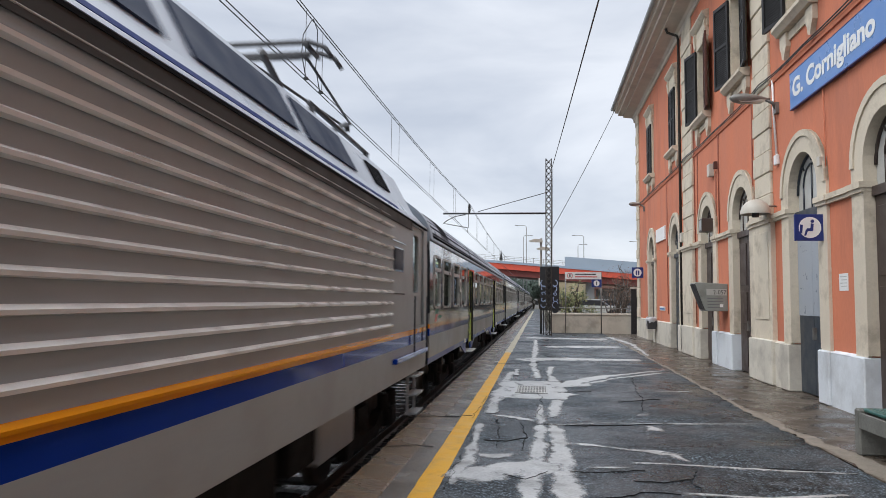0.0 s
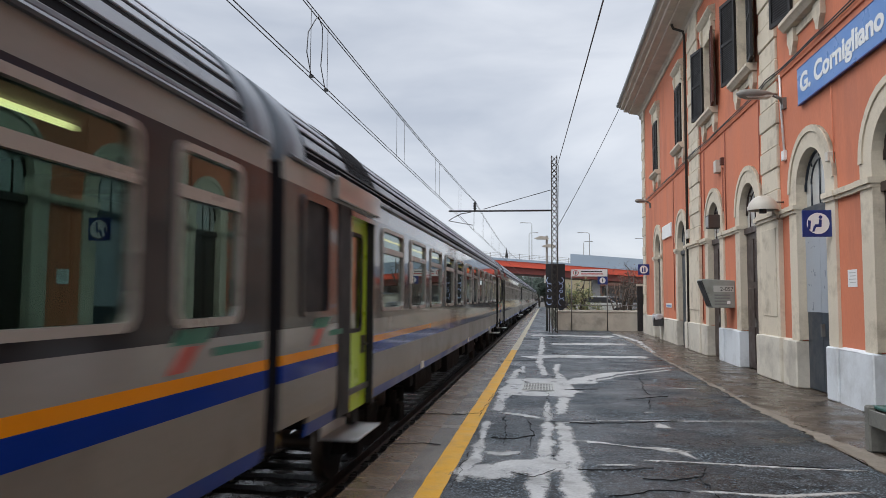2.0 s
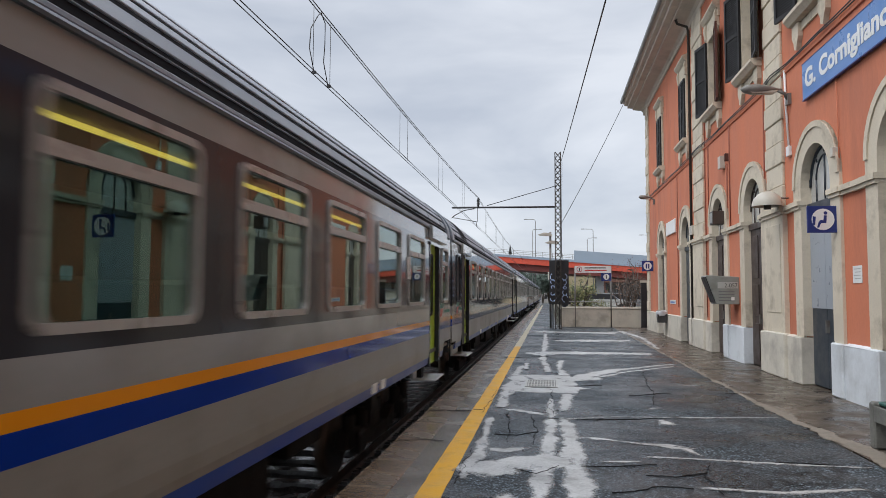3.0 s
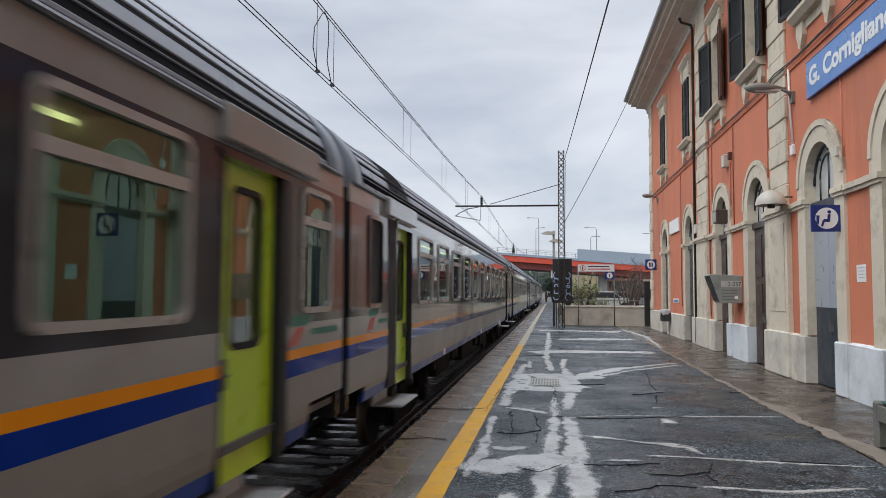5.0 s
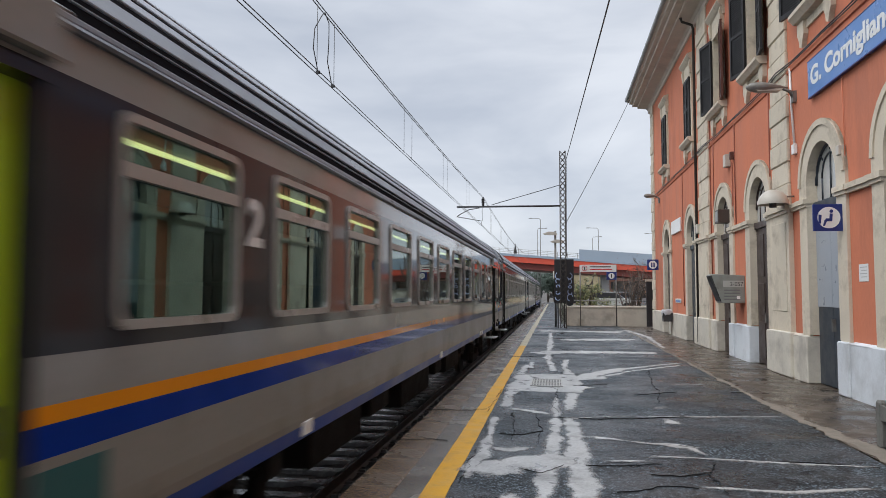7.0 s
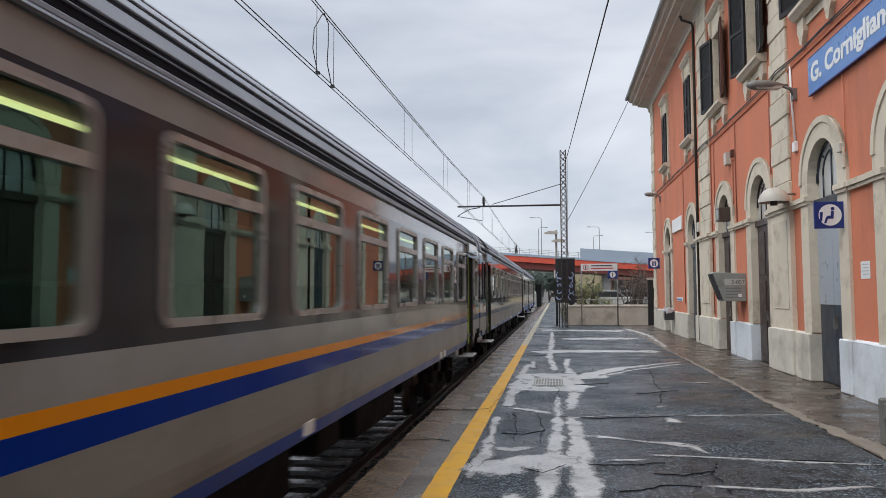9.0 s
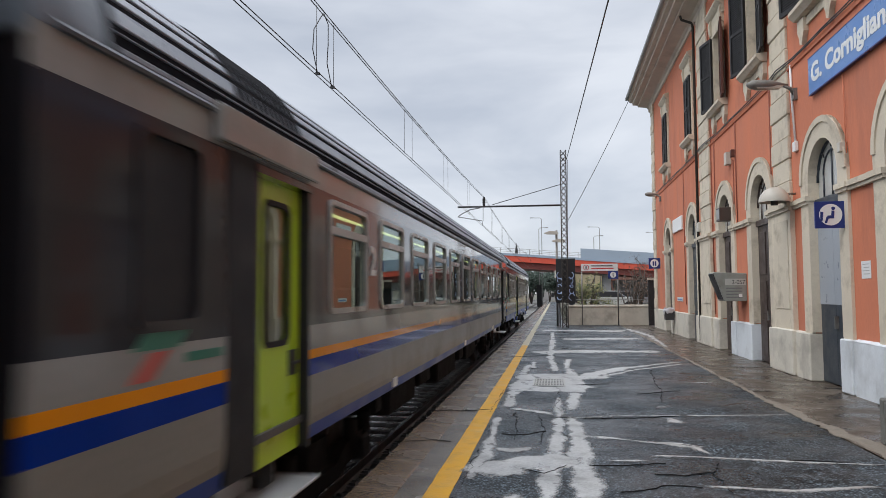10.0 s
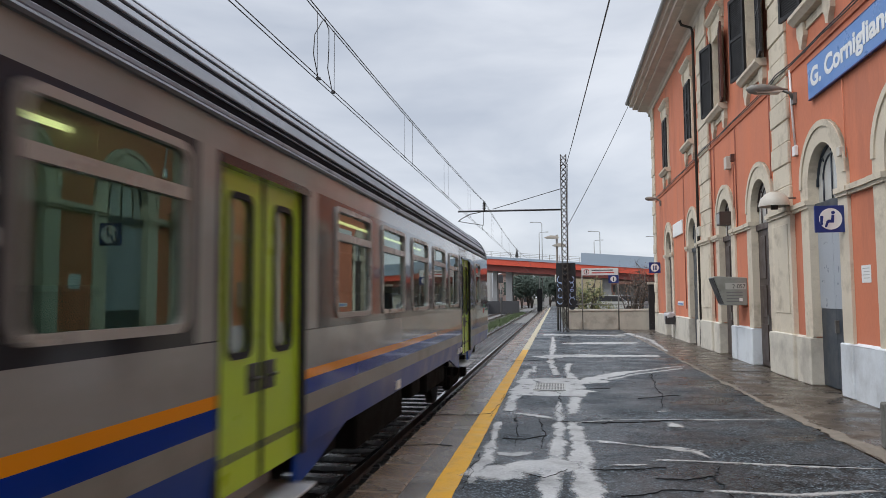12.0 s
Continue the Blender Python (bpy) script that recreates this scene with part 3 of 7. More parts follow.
def smear(pts, widths, z, seed, step=0.06):
    """A trowelled strip, nine points across; its layer "core" falls from the middle to the feathered rim."""
    bm = bmesh.new()
    core = bm.verts.layers.float.new("core")
    pts = [Vector((p[0], p[1], 0)) for p in pts]
    line = []
    for i in range(len(pts) - 1):
        k = max(2, int((pts[i + 1] - pts[i]).length / step))
        line += [(pts[i].lerp(pts[i + 1], j / k), widths[i] + (widths[i + 1] - widths[i]) * j / k) for j in range(k)]
    line.append((pts[-1], widths[-1]))
    rows, run = [], 0.0
    for i, (p, w) in enumerate(line):
        q = line[max(i - 1, 0)][0]
        run += (p - q).length
        d = (line[min(i + 1, len(line) - 1)][0] - q).normalized()
        nrm = Vector((-d.y, d.x, 0))
        rim = min(0.06, 0.02 + 0.3 * w)
        p = p + nrm * min(0.05, 0.4 * w) * noise.noise((run * 1.4, seed * 7.1, 0.0))
        half = max(0.012, w / 2 * (1 + 0.55 * noise.noise((run * 1.6, seed * 3.3, 1.0)) + 0.4 * noise.noise((run * 5.0, seed * 1.3, 2.0)))) + rim
        end = min(1.0, 0.15 + 0.3 * min(i, len(line) - 1 - i))
        row = []
        for j in range(9):
            f = j / 4 - 1
            v = bm.verts.new(p + nrm * half * f + Vector((0, 0, z * (1 - f * f) + 0.001)))
            v[core] = end * min(1.0, half * (1 - abs(f)) / (2 * rim)) * 1.1
            row.append(v)
        rows.append(row)
    for r, t in zip(rows, rows[1:]):
        for j in range(8):
            bm.faces.new((r[j], r[j + 1], t[j + 1], t[j]))
    return bm


def build_platform():
    y0, y1 = -25.0, 130.0
    bm = bmesh.new()
    box(bm, -0.88, 3.15, y0, 39.5, -0.5, 0.0)
    platform = tagged(part("platform", bm, M["asphalt"]), "cracked wet asphalt station platform with cement repairs", "platform", kind="structure")
    bm = bmesh.new()
    box(bm, -0.88, 0.35, 39.5, y1, -0.5, 0.0)
    tagged(part("platform_end", bm, M["asphalt"]), "narrow far end of the asphalt platform", "platform", kind="structure")
    bm = bmesh.new()
    box(bm, -1.68, 0.0, y0, y1, -1.2, -0.12)
    tagged(part("platform_face", bm, M["kerb_dark"]), "grimy platform wall beside the track", "platform wall", kind="structure")
    bm = bmesh.new()
    box(bm, -1.33, -1.10, y0, y1, -0.3, 0.0)
    box(bm, -1.10, -0.88, y0, y1, -0.3, -0.002)
    tagged(part("platform_strip", bm, M["greypave"]), "worn grey paving strip along the platform edge", "paving", kind="structure")
    # edge stones, each its own piece
    edge = thing("platform_edge", "row of damp brown edge stones along the platform", "platform edge", kind="structure")
    me = bpy.data.meshes.new("edge_stone")
    bm = bmesh.new()
    box(bm, -0.2, 0.2, -0.49, 0.49, -0.24, 0, bev=0.012)
    bm.to_mesh(me)
    bm.free()
    me.materials.append(M["edge"])
    rnd = random.Random(4)
    for i in range(128):
        piece("edge_stone", me, edge, pose(-1.535 + rnd.uniform(-0.01, 0.01), i - 7.5, rnd.uniform(-0.005, 0.002), rnd.uniform(-0.2, 0.2), rnd.uniform(-0.5, 0.5), rnd.uniform(-0.3, 0.3)))
    # yellow safety line with worn edges
    bm = ribbon([(-0.99, -4), (-0.985, 12), (-0.985, 22.5)], [0.215, 0.215, 0.19], 0.004, 8, 0.006, 0.05)
    tagged(part("faded_safety_line", ribbon([(-0.985, 21.8), (-0.985, 60), (-0.985, 110)], [0.205] * 3, 0.003, 9, 0.03, 0.1), M["yellow_faded"]), "faded cream stretch of the platform safety line", "line marking", kind="structure")
    tagged(part("yellow_safety_line", bm, M["yellow"]), "worn yellow painted safety line on the platform", "line marking", kind="structure")
    # walkway along the building
    bm = bmesh.new()
    box(bm, 3.17, WALL_X + 0.6, y0, 39.0, -0.4, 0.006)
    tagged(part("walkway", bm, M["walkway"]), "damp brown concrete walkway along the station wall", "walkway", kind="structure")
    tagged(part("walkway_joint", ribbon([(3.28, -2), (3.3, 8.2), (3.2, 9.8), (3.14, 12), (3.15, 16), (3.16, 24), (3.2, 38)], [0.3, 0.26, 0.15, 0.1, 0.07, 0.06, 0.05], 0.009, 12, 0.06, 0.03), M["mortar"]), "pale mortar joint between asphalt and walkway", "joint", kind="structure")
    repairs = [
        ([(-0.17, 30), (-0.14, 24), (-0.17, 18.5), (-0.03, 15.2)], [0.1, 0.18, 0.14, 0.12]),
        ([(0.0, 11.6), (0.02, 9.75), (0.0, 8.2), (-0.06, 7.2), (-0.1, 5.9), (-0.05, 5.0), (0.0, 3.5)], [0.04, 0.13, 0.13, 0.17, 0.16, 0.2, 0.2]),
        ([(0.28, 12.0), (0.24, 10.9), (0.2, 10.2)], [0.13, 0.17, 0.1]),
        ([(0.13, 9.75), (0.23, 9.2), (0.24, 8.3), (0.22, 7.3), (0.24, 6.3), (0.28, 5.2), (0.3, 3.5)], [0.1, 0.16, 0.16, 0.24, 0.2, 0.24, 0.2]),
        ([(-0.62, 12.05), (-0.55, 13.3), (-0.6, 14.6)], [0.5, 0.42, 0.3]),
        ([(0.22, 12.0), (0.3, 13.2), (0.24, 14.7)], [0.3, 0.5, 0.35]),
        ([(-0.5, 14.1), (0.1, 14.25), (0.5, 14.1), (1.0, 14.5)], [0.9, 0.8, 0.7, 0.3]),
        ([(-0.5, 12.4), (0.0, 12.35), (0.6, 12.9)], [0.5, 0.5, 0.3]),
        ([(0.24, 13.8), (1.37, 15.9), (2.96, 17.6)], [0.35, 0.3, 0.12]),
        ([(0.6, 13.9), (1.7, 15.7), (2.9, 17.1)], [0.1, 0.12, 0.08]),
        ([(-0.66, 19.7), (0.3, 20.3), (1.15, 20.4), (2.85, 20.5)], [0.9, 0.85, 0.8, 0.55]),
        ([(0.1, 25.5), (1.4, 25.9), (2.9, 26.2)], [0.6, 1.1, 0.7]),
        ([(-0.7, 31.5), (1.4, 31.3), (2.9, 31.0)], [0.8, 1.0, 1.2]),
        ([(-0.73, 10.3), (-0.45, 10.15), (-0.2, 9.95), (0.0, 9.75)], [0.1, 0.15, 0.16, 0.12]),
        ([(-0.72, 7.66), (-0.5, 7.55), (-0.2, 7.72)], [0.04, 0.24, 0.04]),
        ([(-0.76, 6.5), (-0.6, 6.75), (-0.35, 6.98), (0.0, 7.15), (0.28, 7.2)], [0.3, 0.42, 0.4, 0.7, 0.5]),
        ([(-0.8, 6.3), (-0.75, 7.4), (-0.74, 8.4), (-0.78, 9.6)], [0.1, 0.12, 0.07, 0.1]),
        ([(-0.72, 10.3), (-0.74, 11.2), (-0.7, 12.3)], [0.16, 0.1, 0.2]),
        ([(-0.35, 6.0), (-0.4, 5.4), (-0.6, 4.6)], [0.12, 0.25, 0.3]),
        ([(0.05, 9.5), (0.83, 9.85), (1.8, 9.97), (3.1, 10.2)], [0.02, 0.035, 0.05, 0.03]),
        ([(0.36, 8.42), (0.87, 8.2), (1.43, 7.97), (1.56, 7.5)], [0.09, 0.07, 0.09, 0.06]),
        ([(0.9, 8.16), (1.3, 8.12), (1.62, 7.92)], [0.03, 0.05, 0.02]),
        ([(0.36, 7.18), (0.7, 7.25), (0.95, 7.3)], [0.05, 0.06, 0.03]),
        ([(0.9, 7.5), (1.66, 7.48), (2.4, 7.42), (3.07, 7.4)], [0.07, 0.05, 0.04, 0.03]),
        ([(1.2, 6.4), (1.9, 6.36), (2.75, 6.6)], [0.05, 0.07, 0.06]),
        ([(1.47, 10.75), (1.60, 10.62)], [0.28, 0.3]),
        ([(1.46, 9.75), (1.48, 9.3)], [0.09, 0.13]),
        ([(2.0, 13.4), (2.8, 13.6)], [0.05, 0.06]),
        ([(3.1, 33.0), (3.5, 28.0), (3.25, 22.0)], [0.3, 0.2, 0.08]),
        ([(-0.55, 17.2), (-0.5, 15.6)], [0.08, 0.1]),
        ([(0.28, 18.0), (0.2, 16.0), (0.3, 14.6)], [0.14, 0.12, 0.2]),
        ([(-0.62, 16.5), (-0.7, 14.4)], [0.12, 0.16]),
    ]
    for i, (pts, ws) in enumerate(repairs):
        part("cement_patch", smear(pts, ws, 0.0035 + 0.0002 * i, 20 + i), M["cement"], platform)
    cracks = [
        [(-0.03, 12.91), (0.05, 11.65), (-0.03, 10.82), (0.06, 9.70)],
        [(-0.90, 12.21), (-0.92, 10.93), (-0.93, 9.89)],
        [(1.98, 15.76), (1.77, 13.60), (1.72, 12.38), (1.52, 11.01)],
        [(1.27, 11.93), (1.63, 12.17), (2.02, 12.42)],
        [(-0.03, 9.56), (0.52, 9.59), (1.18, 9.72), (1.88, 10.03)],
        [(-0.57, 9.94), (-0.49, 8.94), (-0.47, 8.00)],
        [(-0.65, 8.39), (-0.38, 8.39), (-0.14, 8.63)],
        [(-0.25, 9.80), (-0.18, 8.76), (-0.19, 7.89)],
        [(0.08, 6.98), (-0.13, 6.65), (-0.34, 6.79)],
        [(0.29, 6.99), (0.64, 7.04), (1.02, 7.18)],
        [(1.53, 7.27), (1.39, 6.89), (1.12, 6.73), (0.86, 6.75)],
        [(1.39, 6.89), (1.41, 6.48), (1.41, 6.21)],
        [(0.50, 6.11), (0.96, 6.42), (1.20, 6.35)],
        [(1.97, 7.45), (2.50, 7.50), (3.04, 7.37)],
        [(-1.79, 9.93), (-1.24, 10.00), (-0.95, 10.13)],
        [(-1.80, 7.82), (-1.44, 7.96), (-1.18, 7.91)],
        [(-0.84, 7.63), (-0.82, 7.33), (-0.80, 6.78), (-0.83, 6.18)],
        [(0.32, 12.95), (0.93, 13.18)],
        [(-1.18, 18.40), (-0.03, 19.02)],
        [(2.90, 12.53), (3.51, 12.47)],
    ]
    for i, pts in enumerate(cracks):
        part("crack", ribbon(pts, [0.001] + [0.002] * (len(pts) - 2) + [0.001], 0.0105, 70 + i, 0.006, 0.015, 0.055), M["crack"], platform, "dark open crack")
    # steel drain grate in its frame
    g = thing("drain_grate", "steel drain grate set in a cement patch of the platform", "drain grate", (-0.15, 13.25, 0.0))
    fr = [(-0.29, 0.29, -0.5, -0.45, 0, 0.018), (-0.29, 0.29, 0.45, 0.5, 0, 0.018), (-0.29, -0.26, -0.45, 0.45, 0, 0.018), (0.26, 0.29, -0.45, 0.45, 0, 0.018)]
    boxes("grate_frame", M["grey_plate"], g, *fr)
    boxes("grate_bed", M["black_panel"], g, (-0.26, 0.26, -0.45, 0.45, 0.0, 0.009))
    for i in range(10):
        x = -0.235 + i * 0.052
        boxes("grate_bar", M["grey_plate"], g, (x - 0.011, x + 0.011, -0.45, 0.45, 0.009, 0.016))
    for y in (-0.22, 0.0, 0.22):
        boxes("grate_bar", M["grey_plate"], g, (-0.26, 0.26, y - 0.02, y + 0.02, 0.009, 0.0175))
    m = thing("manhole_cover", "flat wet steel cover set in the walkway", "manhole cover", (4.0, 17.2, 0.006))
    boxes("cover_plate", M["walkway"], m, (-0.6, 0.6, -0.75, 0.75, 0, 0.012))
    boxes("cover_frame", M["galv"], m, (-0.64, -0.6, -0.79, 0.79, 0, 0.014), (0.6, 0.64, -0.79, 0.79, 0, 0.014), (-0.6, 0.6, -0.79, -0.75, 0, 0.014), (-0.6, 0.6, 0.75, 0.79, 0, 0.014))


# ---------------------------------------------------------------- station building
UPPER = {20.6: 20.85}   # an upper window that stands off the door below
BAYS = [30.6, 25.35, 20.6, 17.2, 13.27, 10.15, 6.9, 3.6, 0.2, -3.2]
HALF = 0.725
SPRING = 3.66
FAR_Y = 35.0
NEAR_Y = -8.0


def arch_points(yc, r, zs, k=14):
    return [(yc - r * math.cos(math.pi * i / k), zs + r * math.sin(math.pi * i / k)) for i in range(k + 1)]


def ground_wall():
    """Lower storey with arched openings cut through its thickness."""
    bm = bmesh.new()
    x0, x1, top = WALL_X, WALL_X + 0.42, 6.12

    def face(pts, flip=False):
        bm.faces.new([bm.verts.new(p) for p in pts])

    edges = [NEAR_Y]
    for yc in sorted(BAYS):
        edges += [yc - HALF, yc + HALF]
    edges.append(FAR_Y)
    for a, b in zip(edges[::2], edges[1::2]):
        for x in (x0, x1):
            face([(x, a, -0.2), (x, b, -0.2), (x, b, top), (x, a, top)])
    for yc in BAYS:
        ap = arch_points(yc, HALF, SPRING)
        for (ya, za), (yb, zb) in zip(ap, ap[1:]):
            for x in (x0, x1):
                face([(x, ya, za), (x, yb, zb), (x, yb, top), (x, ya, top)])
            face([(x0, ya, za), (x0, yb, zb), (x1, yb, zb), (x1, ya, za)])
        for y in (yc - HALF, yc + HALF):
            face([(x0, y, -0.2), (x0, y, SPRING), (x1, y, SPRING), (x1, y, -0.2)])
    bmesh.ops.remove_doubles(bm, verts=bm.verts[:], dist=0.0005)
    return tagged(part("wall_station_ground", bm, M["salmon"]), "salmon pink stucco station wall with arched doorways", "wall", kind="structure")


def upper_wall():
    bm = bmesh.new()
    x0, x1, z0, z1, top, hw = WALL_X, WALL_X + 0.42, 6.95, 9.1, 11.0, 0.5
    edges = [NEAR_Y]
    for yc in sorted(UPPER.get(v, v) for v in BAYS):
        edges += [yc - hw, yc + hw]
    edges.append(FAR_Y)
    for a, b in zip(edges[::2], edges[1::2]):
        box(bm, x0, x1, a, b, 6.12, top)
    for yc in [UPPER.get(v, v) for v in BAYS]:
        box(bm, x0, x1, yc - hw, yc + hw, 6.12, z0)
        box(bm, x0, x1, yc - hw, yc + hw, z1, top)
    return tagged(part("wall_station_upper", bm, M["salmon"]), "salmon pink stucco upper storey with shuttered windows", "wall", kind="structure")


def archivolt(parent, yc):
    """Cream arch moulding with a raised ring, jamb strips, imposts and plinth blocks."""
    x0 = WALL_X
    bm = bmesh.new()
    for r0, r1, d in ((HALF - 0.004, 1.09, 0.05), (0.98, 1.09, 0.075)):
        a, b = arch_points(yc, r0, SPRING, 16), arch_points(yc, r1, SPRING, 16)
        for i in range(16):
            vs = [bm.verts.new((x, p[0], p[1])) for x in (x0 - d, x0 + 0.01) for p in (a[i], a[i + 1], b[i + 1], b[i])]
            for f in ((0, 1, 2, 3), (0, 1, 5, 4), (3, 2, 6, 7), (4, 5, 6, 7)):
                bm.faces.new([vs[j] for j in f])
    part("archivolt", bm, M["cream"], parent)
    # inner reveal lining
    bm = bmesh.new()
    ap = arch_points(yc, HALF - 0.004, SPRING, 16)
    ap2 = arch_points(yc, HALF - 0.03, SPRING, 16)
    for i in range(16):
        vs = [bm.verts.new((x, p[0], p[1])) for x in (x0 - 0.05, x0 + 0.3) for p in (ap[i], ap[i + 1], ap2[i + 1], ap2[i])]
        for f in ((0, 1, 2, 3), (3, 2, 6, 7), (4, 5, 6, 7)):
            bm.faces.new([vs[j] for j in f])
    for s in (-1, 1):
        y = yc + s * (HALF - 0.017)
        box(bm, x0 - 0.05, x0 + 0.3, y - 0.013, y + 0.013, 0.9, SPRING)
    part("arch_reveal", bm, M["cream"], parent)
    for s in (-1, 1):
        ya, yb = sorted((yc + s * (HALF - 0.004), yc + s * 1.09))
        boxes("jamb", M["cream"], parent, (x0 - 0.05, x0 + 0.01, ya, yb, 0.88, SPRING))
        ya, yb = sorted((yc + s * (HALF - 0.035), yc + s * 1.14))
        boxes("impost", M["cream"], parent, (x0 - 0.085, x0 + 0.3, ya, yb, 3.27, 3.33), (x0 - 0.115, x0 + 0.3, ya - 0.015, yb + 0.015, 3.33, 3.42))
        ya, yb = sorted((yc + s * (HALF - 0.02), yc + s * 1.15))
        boxes("jamb_base", M["plinth_white"] if (ya + yb) / 2 < 12.4 or 18.0 < (ya + yb) / 2 < 19.9 else M["plinth"], parent, (x0 - 0.115, x0 + 0.3, ya, yb, 0.006, 0.88), bev=0.02)


def arched_door(yc, style):
    d = thing("door", {"brown": "dark brown panelled double door under an arched fanlight", "blue": "dark slate blue door under an arched fanlight",
                       "half": "half pale grey and half dark blue door under an arched fanlight"}[style], "door", (WALL_X + 0.11, yc, 0.0), kind="structure")
    base = M["darkdoor"] if style == "brown" else M["bluedoor"]
    w = HALF - 0.03
    for s in (-1, 1):
        a, b = sorted((s * 0.004, s * w))
        leaf = boxes("door_leaf", base, d, (0, 0.05, a, b, 0.03, 3.2))
        for z0, z1 in ((0.15, 1.0), (1.15, 1.9), (2.05, 3.05)) if style != "half" else ():
            boxes("door_panel", base, leaf, (-0.022, 0.0, a + 0.09, b - 0.09, z0, z1), bev=0.008)
        if style == "half":
            boxes("door_sheet", M["lightdoor"], leaf, (-0.012, 0.0, a, b, 1.42, 3.2))
    boxes("door_handle", M["galv"], d, (-0.06, 0.0, -0.1, -0.05, 1.0, 1.22))
    boxes("transom", base, d, (-0.05, 0.06, -w, w, 3.2, 3.34))
    # fanlight: half-round frame, glazing bars, glass
    bm = bmesh.new()
    r = w - 0.02
    pts = [(p[0], p[1]) for p in arch_points(0, r, SPRING, 18)]
    tube(bm, [(0.02, p[0], p[1]) for p in pts], 0.03, 5)
    for p in (pts[5], pts[9], pts[13]):
        k = math.hypot(p[0], p[1] - SPRING)
        tube(bm, [(0.02, p[0] * 0.55 / k * (1 if k else 0), SPRING + (p[1] - SPRING) * 0.55 / k), (0.02, p[0], p[1])], 0.016, 5)
    tube(bm, [(0.02, p[0], p[1]) for p in arch_points(0, 0.4, SPRING + 0.1, 14)], 0.018, 5)
    for y in (-0.4, 0.0, 0.4):
        tube(bm, [(0.02, y, 3.34), (0.02, y, SPRING + 0.1 + (0.4 if y == 0 else 0))], 0.018, 5)
    part("fanlight_bars", bm, base, d)
    bm = bmesh.new()
    vs = [bm.verts.new((0.03, -w, 3.34))] + [bm.verts.new((0.03, p[0], p[1])) for p in arch_points(0, w, SPRING, 14)] + [bm.verts.new((0.03, w, 3.34))]
    f = bm.faces.new(vs)
    ex = bmesh.ops.extrude_face_region(bm, geom=[f])
    bmesh.ops.translate(bm, vec=(0.006, 0, 0), verts=[g for g in ex["geom"] if isinstance(g, bmesh.types.BMVert)])
    part("fanlight_pane", bm, M["pale_pane"] if yc > 4 else M["pane"], d, "half-round fanlight pane")
    return d


def shuttered_window(yc, near, far, closed=False):
    """Upper window with surround, hood, sill on scrolled brackets and louvred shutters swung open."""
    x0 = WALL_X
    w = thing("window", "tall upper window with cream surround and open dark shutters", "window", (x0, yc, 0), group="upper windows", kind="structure")
    for s in (-1, 1):
        a, b = sorted((s * 0.488, s * 0.68))
        boxes("surround", M["cream"], w, (-0.06, 0.36, a, b, 6.972, 9.1))
    boxes("lintel", M["cream"], w, (-0.06, 0.36, -0.68, 0.68, 9.085, 9.4))
    bm = bmesh.new()
    prism(bm, [(-0.06, 9.4), (-0.06, 9.62), (-0.12, 9.66), (-0.2, 9.76), (-0.2, 9.82), (0.05, 9.9), (0.05, 9.4)], "y", -0.8, 0.8)
    part("hood", bm, M["cream"], w)
    bm = bmesh.new()
    for s in (-1, 1):
        a, b = sorted((s * 0.56, s * 0.74))
        prism(bm, [(0.02, 9.1), (-0.1, 9.2), (-0.13, 9.5), (-0.1, 9.64), (0.02, 9.64)], "y", a, b)
    part("hood_bracket", bm, M["cream"], w)
    bm = bmesh.new()
    prism(bm, [(0.1, 6.76), (-0.15, 6.78), (-0.2, 6.84), (-0.24, 6.88), (-0.24, 6.95), (0.1, 6.97)], "y", -0.86, 0.86)
    part("window_sill", bm, M["cream"], w)
    for s in (-1, 1):
        a = s * 0.66
        bm = bmesh.new()
        prism(bm, [(a - 0.17, 6.76), (a + 0.17, 6.76), (a + 0.17, 6.55), (a + 0.08, 6.42), (a + 0.06, 6.3), (a - 0.04, 6.26), (a - 0.1, 6.4), (a - 0.17, 6.5)], "x", -0.09, 0.01)
        part("sill_bracket", bm, M["cream"], w)
    boxes("apron", M["cream"], w, (-0.035, 0.01, -0.5, 0.5, 6.6, 6.76))
    boxes("window_frame", M["white"], w, (0.36, 0.41, -0.49, -0.43, 6.975, 9.09), (0.361, 0.41, 0.43, 0.49, 6.975, 9.09), (0.36, 0.41, -0.43, 0.43, 9.03, 9.1), (0.36, 0.41, -0.43, 0.43, 6.97, 7.04), (0.35, 0.41, -0.04, 0.04, 7.04, 9.03), (0.36, 0.41, -0.43, 0.43, 8.3, 8.36))
    boxes("pane", M["pane"], w, (0.385, 0.392, -0.43, 0.43, 7.04, 9.03))
    for s in (-1, 1):
        bm = bmesh.new()
        L, H = 0.52 if closed else 0.7, 2.1
        box(bm, -0.004, 0.004, 0.05, L - 0.05, 0.05, H - 0.05)
        for a, b, c, d in ((0, 0.07, 0, H), (L - 0.07, L, 0, H), (0.07, L - 0.07, 0, 0.09), (0.07, L - 0.07, H - 0.09, H), (0.07, L - 0.07, 1.0, 1.08)):
            box(bm, -0.028, 0.028, a, b, c, d)
        z = 0.12
        while z < H - 0.1:
            if not 0.96 < z < 1.09:
                vs = [(-0.018, z), (-0.012, z), (0.018, z + 0.045), (0.012, z + 0.045)]
                prism(bm, vs, "y", 0.07, L - 0.07, caps=False)
            z += 0.05
        ob = part("shutter", bm, far if s > 0 else near, w)
        turn = (178 if s > 0 else 2) if closed else (14 if s > 0 else 171)
        ob.matrix_basis = pose(-0.09 if closed else -0.1, s * 0.52, 6.99, 0, 0, turn)
    return w


